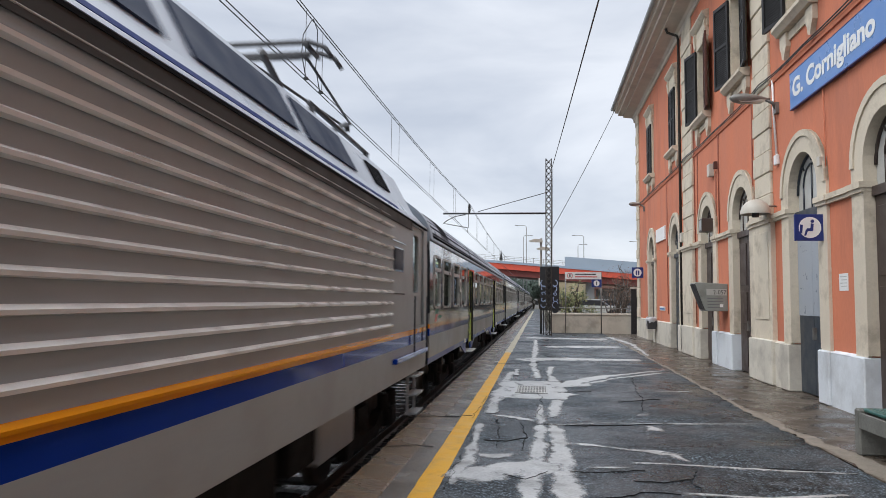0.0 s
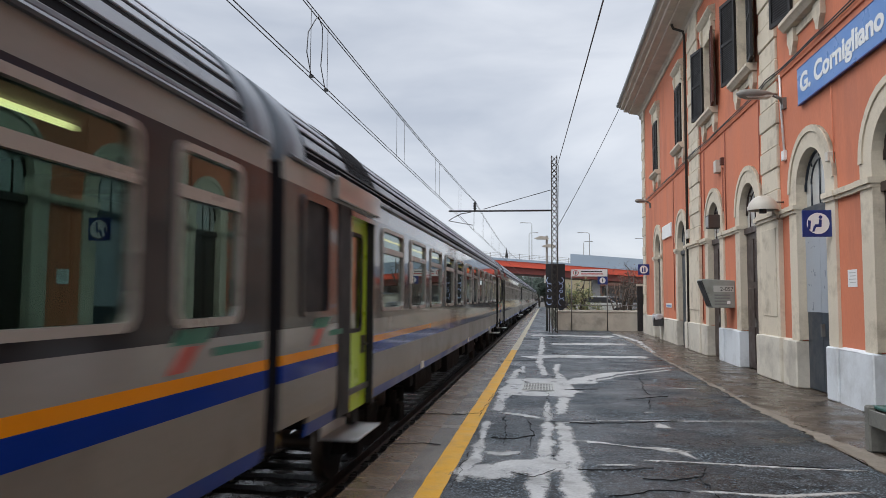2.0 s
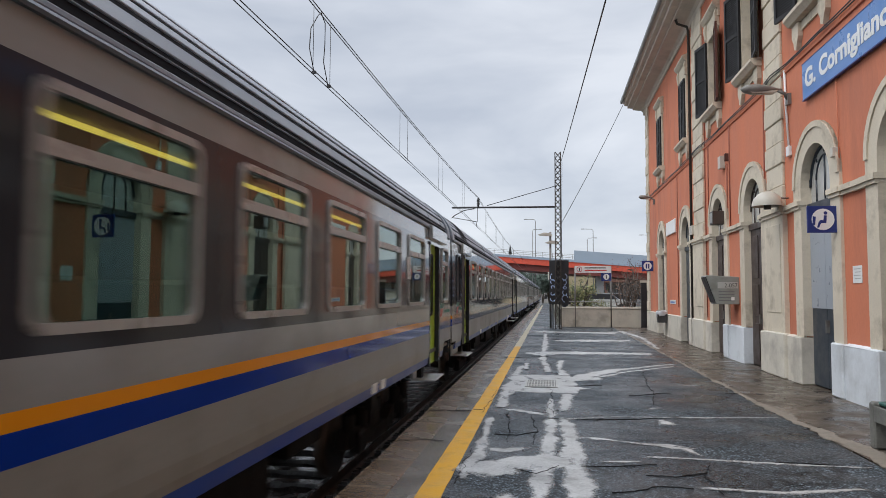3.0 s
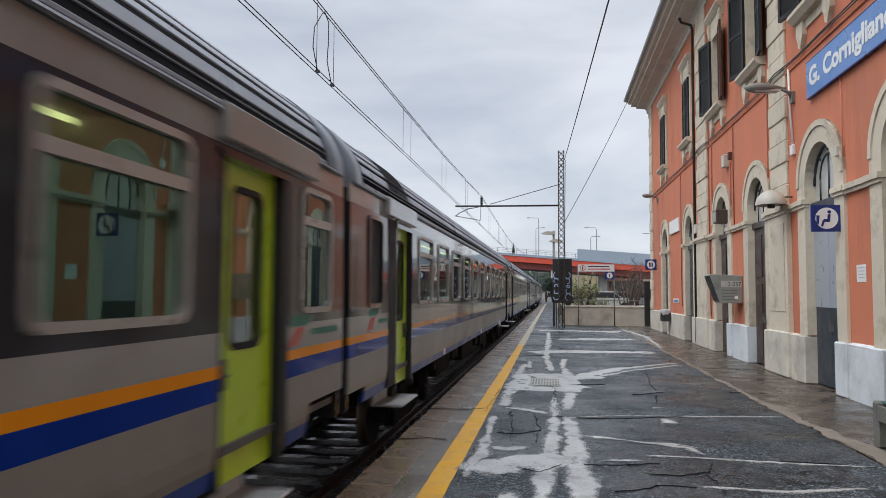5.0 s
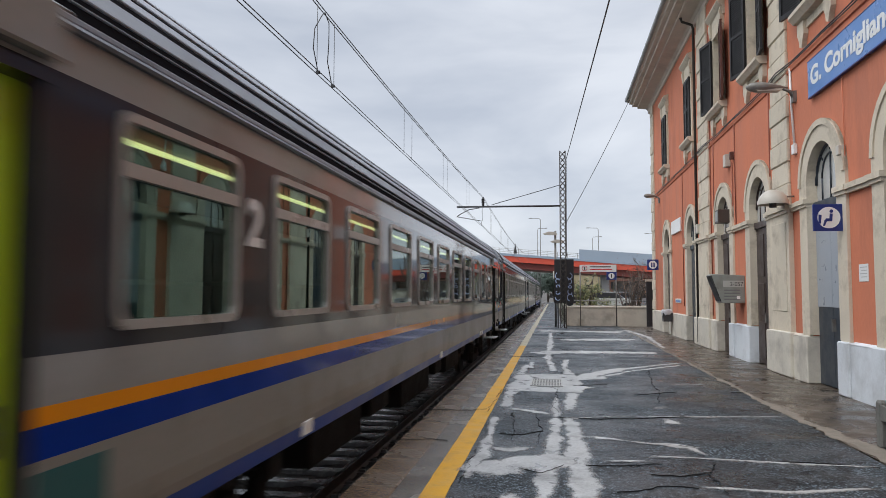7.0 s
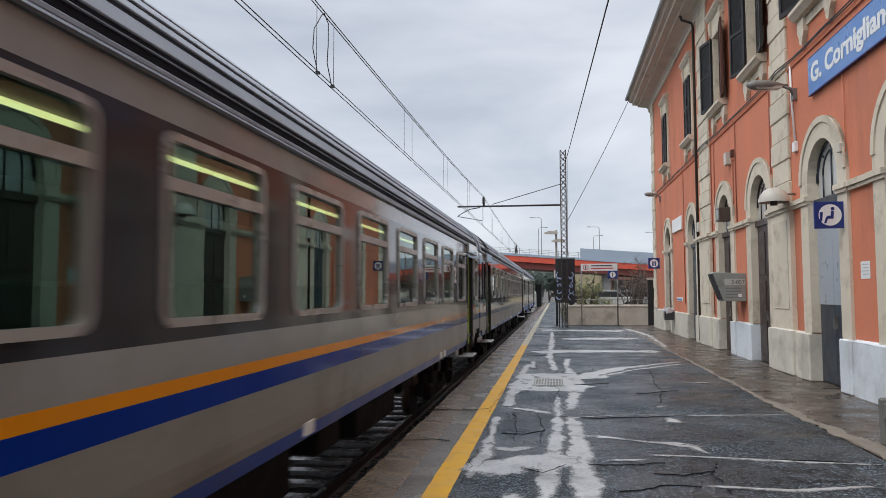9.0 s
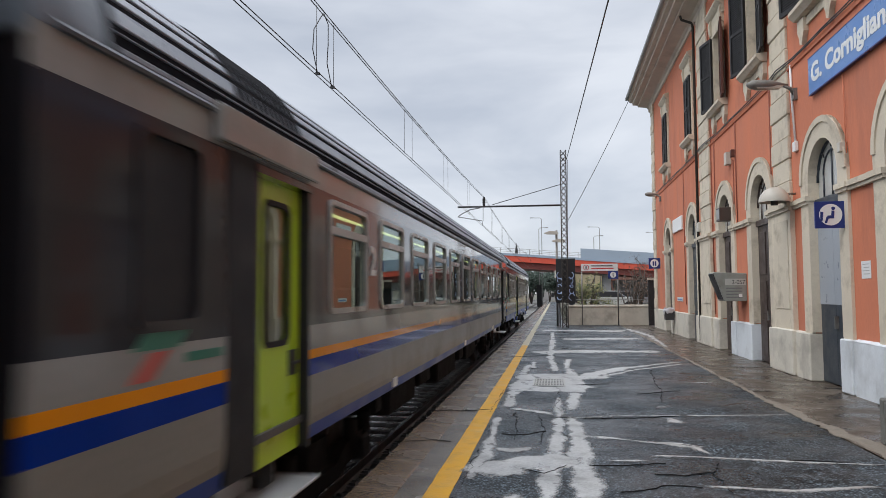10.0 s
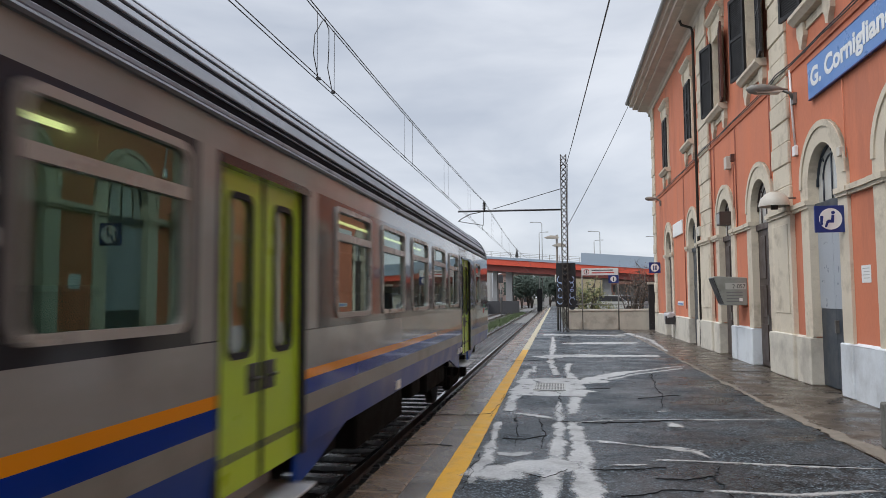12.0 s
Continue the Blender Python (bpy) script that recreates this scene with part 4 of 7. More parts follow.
def quoin_pilaster(ya, yb, name_label, z0=3.42, z1=10.6):
    t = thing("pilaster", name_label, "pilaster", (WALL_X, 0, 0), kind="structure")
    n = round((z1 - z0) / 0.46)
    h = (z1 - z0) / n
    for i in range(n):
        ins = 0.0 if i % 2 == 0 else 0.02
        bm = bmesh.new()
        box(bm, -0.07 + ins, 0.01, ya + ins, yb - ins, z0 + i * h + 0.008, z0 + (i + 1) * h - 0.008, bev=0.015)
        part("quoin", bm, M["cream"], t)
    boxes("pilaster_core", M["cream"], t, (-0.035, 0.012, ya + 0.04, yb - 0.04, z0, z1))
    return t


def build_station():
    ground_wall()
    upper_wall()
    trim = thing("trim", "cream painted arch mouldings, jambs and plinth blocks", "trim", kind="structure")
    for yc in BAYS:
        archivolt(trim, yc)
    styles = ["brown", "blue", "brown", "brown", "half", "brown", "brown", "brown", "brown", "brown"]
    for yc, s in zip(BAYS, styles):
        arched_door(yc, s)
    for i, yc in enumerate(BAYS):
        shuttered_window(UPPER.get(yc, yc), M["shutter_brown"] if i == 2 else M["shutter"], M["shutter"], closed=i < 2)
    # plinth between the doors
    e = [NEAR_Y] + [v for yc in sorted(BAYS) for v in (yc - 1.15, yc + 1.15)] + [FAR_Y + 0.06]
    for i, (a, b) in enumerate(zip(e[::2], e[1::2])):
        if b - a > 0.05:
            bm = bmesh.new()
            box(bm, WALL_X - 0.07, WALL_X + 0.02, a, b, 0.006, 0.84)
            prism(bm, [(WALL_X - 0.07, 0.84), (WALL_X - 0.075, 0.86), (WALL_X + 0.01, 0.90), (WALL_X + 0.01, 0.84)], "y", a, b)
            part("plinth", bm, M["plinth_white"] if b < 12.4 or 18.0 < (a + b) / 2 < 19.9 else M["plinth"], trim)
    # impost band between the arches
    for a, b in zip(e[::2], e[1::2]):
        if b - a > 0.05 and a < 24:
            boxes("impost_band", M["cream"], trim, (WALL_X - 0.06, WALL_X + 0.01, a, b, 3.27, 3.33), (WALL_X - 0.095, WALL_X + 0.01, a, b, 3.33, 3.42))
    for ya, yb in ((22.35, 23.8), (14.95, 16.05), (8.0, 9.1)):
        quoin_pilaster(ya, yb, "cream quoined pilaster on the salmon wall")
        boxes("pilaster_shaft", M["cream"], trim, (WALL_X - 0.09, WALL_X + 0.01, ya - 0.06, yb + 0.06, 0.86, 3.27))
        boxes("pilaster_base", M["plinth_white"] if yb < 12 else M["plinth"], trim, (WALL_X - 0.14, WALL_X + 0.01, ya - 0.1, yb + 0.1, 0.006, 0.9), bev=0.02)
        boxes("pilaster_panel", M["cream"], trim, (WALL_X - 0.105, WALL_X - 0.09, ya + 0.1, yb - 0.1, 1.3, 3.1), bev=0.006)
        boxes("pilaster_impost", M["cream"], trim, (WALL_X - 0.13, WALL_X + 0.01, ya - 0.09, yb + 0.09, 3.265, 3.335), (WALL_X - 0.17, WALL_X + 0.01, ya - 0.12, yb + 0.12, 3.335, 3.425))
    quoin_pilaster(34.2, 35.06, "cream quoins at the building corner", 0.9, 10.6)
    # string course
    bm = bmesh.new()
    prism(bm, [(WALL_X + 0.01, 6.08), (WALL_X - 0.03, 6.09), (WALL_X - 0.04, 6.13), (WALL_X + 0.01, 6.16)], "y", NEAR_Y, FAR_Y)
    part("string_course", bm, M["salmon"], trim)
    # eaves: frieze, soffit and gutter
    bm = bmesh.new()
    prism(bm, [(WALL_X + 0.05, 10.55), (WALL_X - 0.05, 10.57), (WALL_X - 0.06, 10.72), (WALL_X - 0.14, 10.8), (WALL_X - 0.55, 10.85), (WALL_X - 0.56, 10.93), (WALL_X - 0.80, 10.95), (WALL_X - 0.81, 11.06), (WALL_X - 0.95, 11.08), (WALL_X - 0.97, 11.16), (WALL_X - 1.04, 11.18), (WALL_X - 1.04, 11.26), (WALL_X + 0.05, 11.36)], "y", NEAR_Y, FAR_Y + 0.8)
    tagged(part("eaves", bm, M["soffit"]), "cream boxed eaves with a projecting soffit", "eaves", kind="structure")
    bm = bmesh.new()
    tube(bm, [(WALL_X - 1.08, NEAR_Y, 11.27), (WALL_X - 1.08, FAR_Y + 0.8, 11.27)], 0.09, 8)
    tagged(part("gutter", bm, M["grey_metal"]), "grey metal gutter along the eaves", "gutter", kind="structure")
    bm = bmesh.new()
    prism(bm, [(WALL_X - 1.08, 11.3), (WALL_X + 5.5, 14.2), (WALL_X + 12, 11.25)], "y", NEAR_Y, FAR_Y + 0.8)
    tagged(part("roof", bm, M["roof_tile"]), "low pitched grey roof of the station", "roof", kind="structure")
    bm = bmesh.new()
    box(bm, WALL_X + 0.42, WALL_X + 11, FAR_Y - 0.4, FAR_Y, -0.2, 11.2)
    box(bm, WALL_X + 10.6, WALL_X + 11, NEAR_Y, FAR_Y - 0.4, -0.2, 11.2)
    box(bm, WALL_X + 0.42, WALL_X + 10.6, NEAR_Y, NEAR_Y + 0.4, -0.2, 11.2)
    tagged(part("wall_station_sides", bm, M["salmon"]), "salmon stucco side walls of the station", "wall", kind="structure")
    bm = bmesh.new()
    box(bm, WALL_X + 0.42, WALL_X + 10.6, NEAR_Y + 0.4, FAR_Y - 0.4, 5.9, 6.1)
    tagged(part("ceiling", bm, M["t_inner"]), "plain ceiling inside the station", "ceiling", kind="structure")
    bm = bmesh.new()
    box(bm, WALL_X + 2.2, WALL_X + 2.4, NEAR_Y + 0.4, FAR_Y - 0.4, -0.1, 11)
    tagged(part("wall_inner", bm, M["t_inner"]), "dim inner wall of the station", "wall", kind="structure")

# ---------------------------------------------------------------- the train
SIDE_X = 1.41          # half width of a coach; its own x axis points at the platform
K = 0.948              # site heights and lengths above were taken a little large


def zz(z):
    """Height above the rail head of a site height."""
    return 1.65 + K * (z - 1.65) - RAIL_Z


def side_panel(openings, length, lo, hi, bands, x, thick=0.03, u0=0.1):
    """A side wall with openings cut through, coloured in horizontal bands (z_top, slot)."""
    us = sorted({u0, length - u0, *[v for o in openings for v in o[:2]]})
    zs = sorted({lo, hi, *[v for o in openings for v in o[2:4]], *[b for b, _ in bands if lo < b < hi]})
    bm = bmesh.new()
    grid = {}

    def vert(u, z):
        if (u, z) not in grid:
            t = max(0.0, (zz(0.62) - z)) * 0.16 + max(0.0, z - zz(2.2)) * 0.03
            grid[(u, z)] = bm.verts.new((x - t, u, z))
        return grid[(u, z)]
    for a, b in zip(us, us[1:]):
        for c, d in zip(zs, zs[1:]):
            mu, mz = (a + b) / 2, (c + d) / 2
            if any(o[0] < mu < o[1] and o[2] < mz < o[3] for o in openings):
                continue
            slot = next(s for top, s in bands if mz < top)
            bm.faces.new((vert(a, c), vert(b, c), vert(b, d), vert(a, d))).material_index = slot
    ex = bmesh.ops.extrude_face_region(bm, geom=bm.faces[:])
    bmesh.ops.translate(bm, vec=(-thick, 0, 0), verts=[g for g in ex["geom"] if isinstance(g, bmesh.types.BMVert)])
    return bm


def rounded(u0, u1, z0, z1, r, k=4):
    pts = []
    for cu, cz, a0 in ((u1 - r, z1 - r, 0), (u0 + r, z1 - r, 90), (u0 + r, z0 + r, 180), (u1 - r, z0 + r, 270)):
        for i in range(k + 1):
            a = radians(a0 + 90 * i / k)
            pts.append((cu + r * math.cos(a), cz + r * math.sin(a)))
    return pts


def ring(bm, outer, inner, xa, xb, mi=0):
    k = len(outer)
    vs = [[bm.verts.new((x, p[0], p[1])) for p in loop] for x in (xa, xb) for loop in (outer, inner)]
    for i in range(k):
        j = (i + 1) % k
        for f in ((vs[0][i], vs[0][j], vs[1][j], vs[1][i]), (vs[0][i], vs[0][j], vs[2][j], vs[2][i]), (vs[1][i], vs[1][j], vs[3][j], vs[3][i])):
            bm.faces.new(f).material_index = mi


def coach_window(parent, u0, u1, z0, z1, x, frame_mat, blind=False):
    """Aluminium frame with rounded corners, a fixed lower pane and a hopper pane above a rail."""
    split = z0 + (z1 - z0) * 0.74
    bm = bmesh.new()
    ring(bm, rounded(u0 - 0.016, u1 + 0.016, z0 - 0.02, z1 + 0.02, 0.10), rounded(u0 + 0.022, u1 - 0.022, z0 + 0.028, z1 - 0.026, 0.07), x + 0.014, x - 0.04)
    if not blind:
        box(bm, x - 0.03, x + 0.012, u0 + 0.02, u1 - 0.02, split - 0.035, split + 0.035)
    fr = part("window", bm, M["t_dark"] if blind else frame_mat, parent)
    bm = bmesh.new()
    box(bm, x - 0.026, x - 0.02, u0, u1, z0, z1)
    part("pane", bm, M["t_rubber"] if blind else M["t_glass"], fr)
    return fr


def door_leaf(parent, u0, u1, z0, z1, x, handle_side):
    """A lime door leaf with a tall rounded window and a recessed handle."""
    bm = bmesh.new()
    wu0, wu1 = u0 + (u1 - u0) * 0.28, u1 - (u1 - u0) * 0.24
    outer = rounded(u0, u1, z0, z1, 0.02, 4)
    inner = rounded(wu0, wu1, z0 + (z1 - z0) * 0.42, z1 - 0.16, 0.09, 4)
    k = len(outer)
    vo = [[bm.verts.new((xx, p[0], p[1])) for p in loop] for xx in (x, x - 0.045) for loop in (outer, inner)]
    for i in range(k):
        j = (i + 1) % k
        for a, b in ((0, 1), (2, 3), (0, 2), (1, 3)):
            bm.faces.new((vo[a][i], vo[a][j], vo[b][j], vo[b][i]))
    leaf = part("door", bm, M["t_lime"], parent, "lime green door leaf")
    bm = bmesh.new()
    ring(bm, rounded(wu0 - 0.03, wu1 + 0.03, z0 + (z1 - z0) * 0.42 - 0.03, z1 - 0.13, 0.1), rounded(wu0 + 0.01, wu1 - 0.01, z0 + (z1 - z0) * 0.42 + 0.01, z1 - 0.17, 0.08), x + 0.008, x - 0.02)
    part("door_seal", bm, M["t_rubber"], leaf)
    bm = bmesh.new()
    box(bm, x - 0.03, x - 0.024, wu0, wu1, z0 + (z1 - z0) * 0.42, z1 - 0.16)
    part("door_pane", bm, M["pane"], leaf).visible_shadow = False
    u = u1 - 0.14 if handle_side > 0 else u0 + 0.14
    zc = z0 + (z1 - z0) * 0.335
    bm = bmesh.new()
    box(bm, x - 0.004, x + 0.006, u - 0.09, u + 0.09, zc - 0.1, zc + 0.1, bev=0.004)
    tube(bm, [(x + 0.03, u - 0.05, zc), (x + 0.03, u + 0.05, zc)], 0.014, 6)
    part("door_handle", bm, M["dark_metal"], leaf)


def bogie(parent, u):
    bm = bmesh.new()
    for s in (-1, 1):
        prism(bm, [(u - 1.75, 0.42), (u - 1.6, 0.62), (u - 0.7, 0.55), (u - 0.4, 0.42), (u + 0.4, 0.42), (u + 0.7, 0.55), (u + 1.6, 0.62), (u + 1.75, 0.42), (u + 1.3, 0.36), (u + 0.8, 0.34), (u + 0.5, 0.26), (u - 0.5, 0.26), (u - 0.8, 0.34), (u - 1.3, 0.36)], "x", s * 1.0 - 0.07, s * 1.0 + 0.07)
        for o in (-1.25, 1.25):
            box(bm, s * 1.07 - 0.06, s * 1.07 + 0.1, u + o - 0.16, u + o + 0.16, 0.3, 0.58, bev=0.03)
            for k in (-0.28, 0.28):
                tube(bm, [(s * 1.05, u + o + k, 0.42), (s * 1.05, u + o + k, 0.8)], 0.085, 8)
    box(bm, -1.0, 1.0, u - 0.3, u + 0.3, 0.4, 0.75)
    b = part("bogie", bm, M["t_under"], parent)
    for o in (-1.25, 1.25):
        bm = bmesh.new()
        for s in (-1, 1):
            c = s * 0.7525
            tube(bm, [(c - 0.07, 0, 0), (c + 0.07, 0, 0)], 0.45, 20)
        tube(bm, [(-0.9, 0, 0), (0.9, 0, 0)], 0.08, 8)
        w = part("wheelset", bm, M["rail"], b)
        w.location = (0, u + o, 0.455)


def roof_profile(zg, zt, half):
    """Elliptical roof section from gutter to gutter."""
    return [(half * math.cos(math.pi * i / 48), zg + (zt - zg) * math.sin(math.pi * i / 48)) for i in range(49)]


def coach_roof(parent, length, zg, zt, u0=0.16):
    half = SIDE_X - 0.03
    prof = roof_profile(zg, zt, half)
    bm = bmesh.new()
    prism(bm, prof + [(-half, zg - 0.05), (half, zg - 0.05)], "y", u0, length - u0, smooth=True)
    r = part("roof", bm, M["t_roofdark"], parent, "ribbed coach roof, groove shade put into its near-black colour")
    n = len(prof)
    arc = [0.0]
    for p, q in zip(prof, prof[1:]):
        arc.append(arc[-1] + math.hypot(q[0] - p[0], q[1] - p[1]))

    def at(s):
        i = max(0, min(n - 2, next((k for k in range(n - 1) if arc[k + 1] >= s), n - 2)))
        f = (s - arc[i]) / (arc[i + 1] - arc[i])
        return Vector((prof[i][0] + (prof[i + 1][0] - prof[i][0]) * f, prof[i][1] + (prof[i + 1][1] - prof[i][1]) * f))
    # pale lengthwise ribs standing on the skin coloured dark as groove shade, closer near the gutters
    half_set = [(0.034, 0.04), (0.13, 0.014), (0.178, 0.112), (0.336, 0.08), (0.458, 0.1), (0.612, 0.12), (0.78, 0.12), (0.96, 0.12), (1.14, 0.12), (1.32, 0.12), (1.5, 0.12), (1.68, 0.12)]
    spans = [v for v in half_set if v[0] < arc[-1] / 2] + [(arc[-1] - a - w, w) for a, w in half_set if a < arc[-1] / 2 - 0.1]
    bm = bmesh.new()
    for s, w in spans:
        a, b = at(s), at(s + w)
        d = (b - a).normalized()
        nrm = Vector((d.y, -d.x))
        mid = (a + b) / 2
        q = [a - nrm * 0.01, a + nrm * 0.008 + d * 0.003, a + nrm * 0.012 + d * 0.009, mid + nrm * 0.012, b + nrm * 0.012 - d * 0.009, b + nrm * 0.008 - d * 0.003, b - nrm * 0.01]
        prism(bm, [(v.x, v.y) for v in q], "y", u0 + 0.45, length - u0 - 0.4)
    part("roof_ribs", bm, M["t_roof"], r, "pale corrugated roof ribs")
    # smooth caps over both ends
    for a, b in ((u0 - 0.12, u0 + 0.36), (length - u0 - 0.32, length - u0 + 0.12)):
        bm = bmesh.new()
        prism(bm, [(x * 1.012, zg + (z - zg) * 1.03) for x, z in prof] + [(-half, zg - 0.05), (half, zg - 0.05)], "y", a, b, smooth=True)
        part("roof_end", bm, M["t_roofend"], r, "smooth blue grey roof end")
    # louvred vent panel near the leading end, slat by slat
    first = None
    for k in range(12):
        u = 1.9 + 0.1 * k
        if first is None:
            bm = bmesh.new()
            f = 1.012
            low = [[bm.verts.new((x * f, y, zg + (z - zg) * (f + h))) for x, z in prof[3:14]] for y, h in ((0.0, 0.0), (0.06, 0.018), (0.06, 0.0))]
            for p, q in ((0, 1), (1, 2)):
                for i in range(10):
                    bm.faces.new((low[p][i], low[p][i + 1], low[q][i + 1], low[q][i]))
            first = bpy.data.meshes.new("vent_slat")
            bm.to_mesh(first)
            bm.free()
            first.materials.append(M["t_roofdark"])
        piece("vent_slat", first, r, pose(0, u, 0))
    bm = bmesh.new()
    for sd in (-1, 1):
        prism(bm, [(sd * (SIDE_X - 0.06), zg - 0.012), (sd * (SIDE_X + 0.006), zg - 0.012), (sd * (SIDE_X + 0.014), zg + 0.004), (sd * (SIDE_X + 0.004), zg + 0.022), (sd * (SIDE_X - 0.06), zg + 0.026)], "y", u0, length - u0)
    part("rain_gutter", bm, M["t_gutter"], r, "grey rain gutter")
    return r


def coach(name, label, windows, doors, double, digit_at, digit, digit_z=1.87, orange=(1.09, 1.17), blue=0.95, low=0.52, blind_first=False, cab=False, lamp="t_lamp", length=27.7):
    """A grey coach with ribbed roof, window band, orange and blue stripes and lime doors. u runs from its leading end backwards."""
    c = thing(name, label, "railway coach", group="coaches of the train")
    windows, doors = [[(a * K, b * K) for a, b in q] for q in (windows, doors)]
    digit_at, length = [v * K for v in digit_at], length * K
    zlo, zhi = zz(0.40), zz(2.81)
    wz0, wz1 = zz(1.48), zz(2.53)
    dz0, dz1 = zz(0.36), zz(2.52)
    ops = [(a, b, wz0, wz1) for a, b in windows] + [(a, b, zlo, dz1 + 0.02) for a, b in doors]
    if not double:
        # the skirt is cut away above the rear buffers
        ops.append((length - 0.95, length - 0.05, zlo, zz(0.68)))
        ops.append((0.05, 0.7, zlo, zz(0.58)))
    bands = [(zz(low), 5), (zz(blue), 4), (zz(orange[0]), 2), (zz(orange[1]), 1), (zz(1.38), 0), (zz(2.6), 3), (99, 0)]
    mats = [M["t_grey"], M["t_orange"], M["t_blue"], M["t_dark"], M["t_grime"], M["t_blue_low"]]
    part("body_side", side_panel(ops, length, zlo, zhi, bands, SIDE_X), mats, c, "grey side with orange and blue stripes")
    bm = side_panel([], length, zlo, zhi, bands, SIDE_X)
    for v in bm.verts:
        v.co.x = -v.co.x
    part("body_side", bm, mats, c)
    for u in (0.07, length - 0.11):
        bm = bmesh.new()
        for y0, y1, z0, z1 in ((-SIDE_X + 0.03, -0.45, zlo, zhi), (0.45, SIDE_X - 0.03, zlo, zhi), (-0.45, 0.45, zz(2.5), zhi), (-0.45, 0.45, zlo, zz(0.62))):
            box(bm, y0, y1, u, u + 0.04, z0, z1)
        part("body_end", bm, M["t_dark"] if not cab or u < 1 else M["t_grey"], c)
    bm = bmesh.new()
    box(bm, -SIDE_X + 0.05, SIDE_X - 0.05, 0.2, length - 0.2, zz(0.56), zz(0.62))
    box(bm, -SIDE_X + 0.04, -SIDE_X + 0.06, 0.2, length - 0.2, zz(0.62), zz(2.8))
    box(bm, -SIDE_X + 0.05, SIDE_X - 0.05, 0.2, length - 0.2, zz(2.74), zz(2.78))
    part("interior", bm, M["t_inner"], c, "dim coach interior")
    for a, b in doors:
        boxes("vestibule_panel", M["t_cream"], c, (-0.5, -0.46, a - 0.2, b + 0.2, zz(0.62), zz(2.72)), (-0.46, 1.3, a - 0.24, a - 0.2, zz(0.62), zz(2.735)), (-0.46, 1.3, b + 0.2, b + 0.24, zz(0.62), zz(2.735)))
        boxes("vestibule_lamp", M[lamp], c, (0.3, 0.42, a + 0.1, b - 0.1, zz(2.66), zz(2.68)))
    bm = bmesh.new()
    first, last = (4.2, length - 4.2)
    u = first
    while u < last:
        if not any(a - 0.8 < u < b + 0.5 for a, b in doors):
            for x0 in (-1.28, 0.32):
                box(bm, x0, x0 + 0.95, u, u + 0.14, zz(0.62), zz(1.72), bev=0.03)
                box(bm, x0, x0 + 0.95, u + 0.14, u + 0.6, zz(0.98), zz(1.1), bev=0.02)
        u += 0.97
    part("seats", bm, M["t_seat"], c)
    bm = bmesh.new()
    u = 1.2
    while u < length - 2:
        for x in (0.55,):
            box(bm, x - 0.02, x + 0.02, u, u + 1.43, zz(2.70), zz(2.73))
        u += 1.5
    part("ceiling_lamp", bm, M[lamp], c, "warm yellow ceiling light tubes")
    for i, (a, b) in enumerate(windows):
        coach_window(c, a, b, wz0, wz1, SIDE_X, M["t_alu"], blind_first and i == 0)
    for a, b in doors:
        if double:
            m = (a + b) / 2
            door_leaf(c, a + 0.03, m - 0.006, dz0, dz1, SIDE_X - 0.05, 1)
            door_leaf(c, m + 0.006, b - 0.03, dz0, dz1, SIDE_X - 0.05, -1)
            boxes("door_seam", M["t_rubber"], c, (SIDE_X - 0.06, SIDE_X - 0.042, m - 0.03, m + 0.03, dz0, dz1), label="black rubber meeting edge")
        else:
            door_leaf(c, a + 0.03, b - 0.03, dz0, dz1, SIDE_X - 0.08, 1 if a < 13 else -1)
        for dims in ((SIDE_X - 0.14, SIDE_X + 0.004, a, a + 0.03, dz0, dz1), (SIDE_X - 0.14, SIDE_X + 0.004, b - 0.03, b, dz0, dz1), (SIDE_X - 0.14, SIDE_X + 0.02, a - 0.03, b + 0.03, dz1, dz1 + 0.05)):
            boxes("door_surround", M["t_dark"], c, dims)
        if not double:
            u0, u1 = (a - 0.62, b + 0.06) if a < 13 else (a - 0.06, b + 0.62)
            boxes("door_head", M["t_grey"], c, (SIDE_X - 0.02, SIDE_X + 0.055, u0, u1, zz(2.62), zz(2.86)), bev=0.012)
            # thin black plate standing in for the shade of the recess beside the door
            u0, u1 = (a - 0.42, a) if a < 13 else (b, b + 0.1)
            boxes("door_recess", M["t_rubber"], c, (SIDE_X - 0.03, SIDE_X + 0.003, u0, u1, zz(0.42), zz(2.6)))
        boxes("door_step", M["t_step"], c, (SIDE_X - 0.3, SIDE_X + 0.1, a + 0.02, b - 0.02, zz(0.1), zz(0.13)), (SIDE_X - 0.32, SIDE_X - 0.28, a + 0.02, b - 0.02, zz(0.1), zz(0.36)), bev=0.008)
        if double:
            for u0, u1 in ((a - 0.26, a - 0.03), (b + 0.03, b + 0.26)):
                boxes("door_jamb", M["t_grey"], c, (SIDE_X - 0.02, SIDE_X + 0.004, u0, u1, zz(1.39), zz(2.6)))
            for pr in ([(a - 1.5, zz(0.42)), (a, zz(0.42)), (a, zz(0.08)), (a - 0.45, zz(0.16))], [(b + 1.5, zz(0.42)), (b, zz(0.42)), (b, zz(0.08)), (b + 0.45, zz(0.16))]):
                bm = bmesh.new()
                prism(bm, pr, "x", SIDE_X - 0.11, SIDE_X - 0.07)
                part("step_skirt", bm, M["t_blue_low"], c, "blue skirt beside the door step")
    coach_roof(c, length, zz(2.81), zz(3.785))
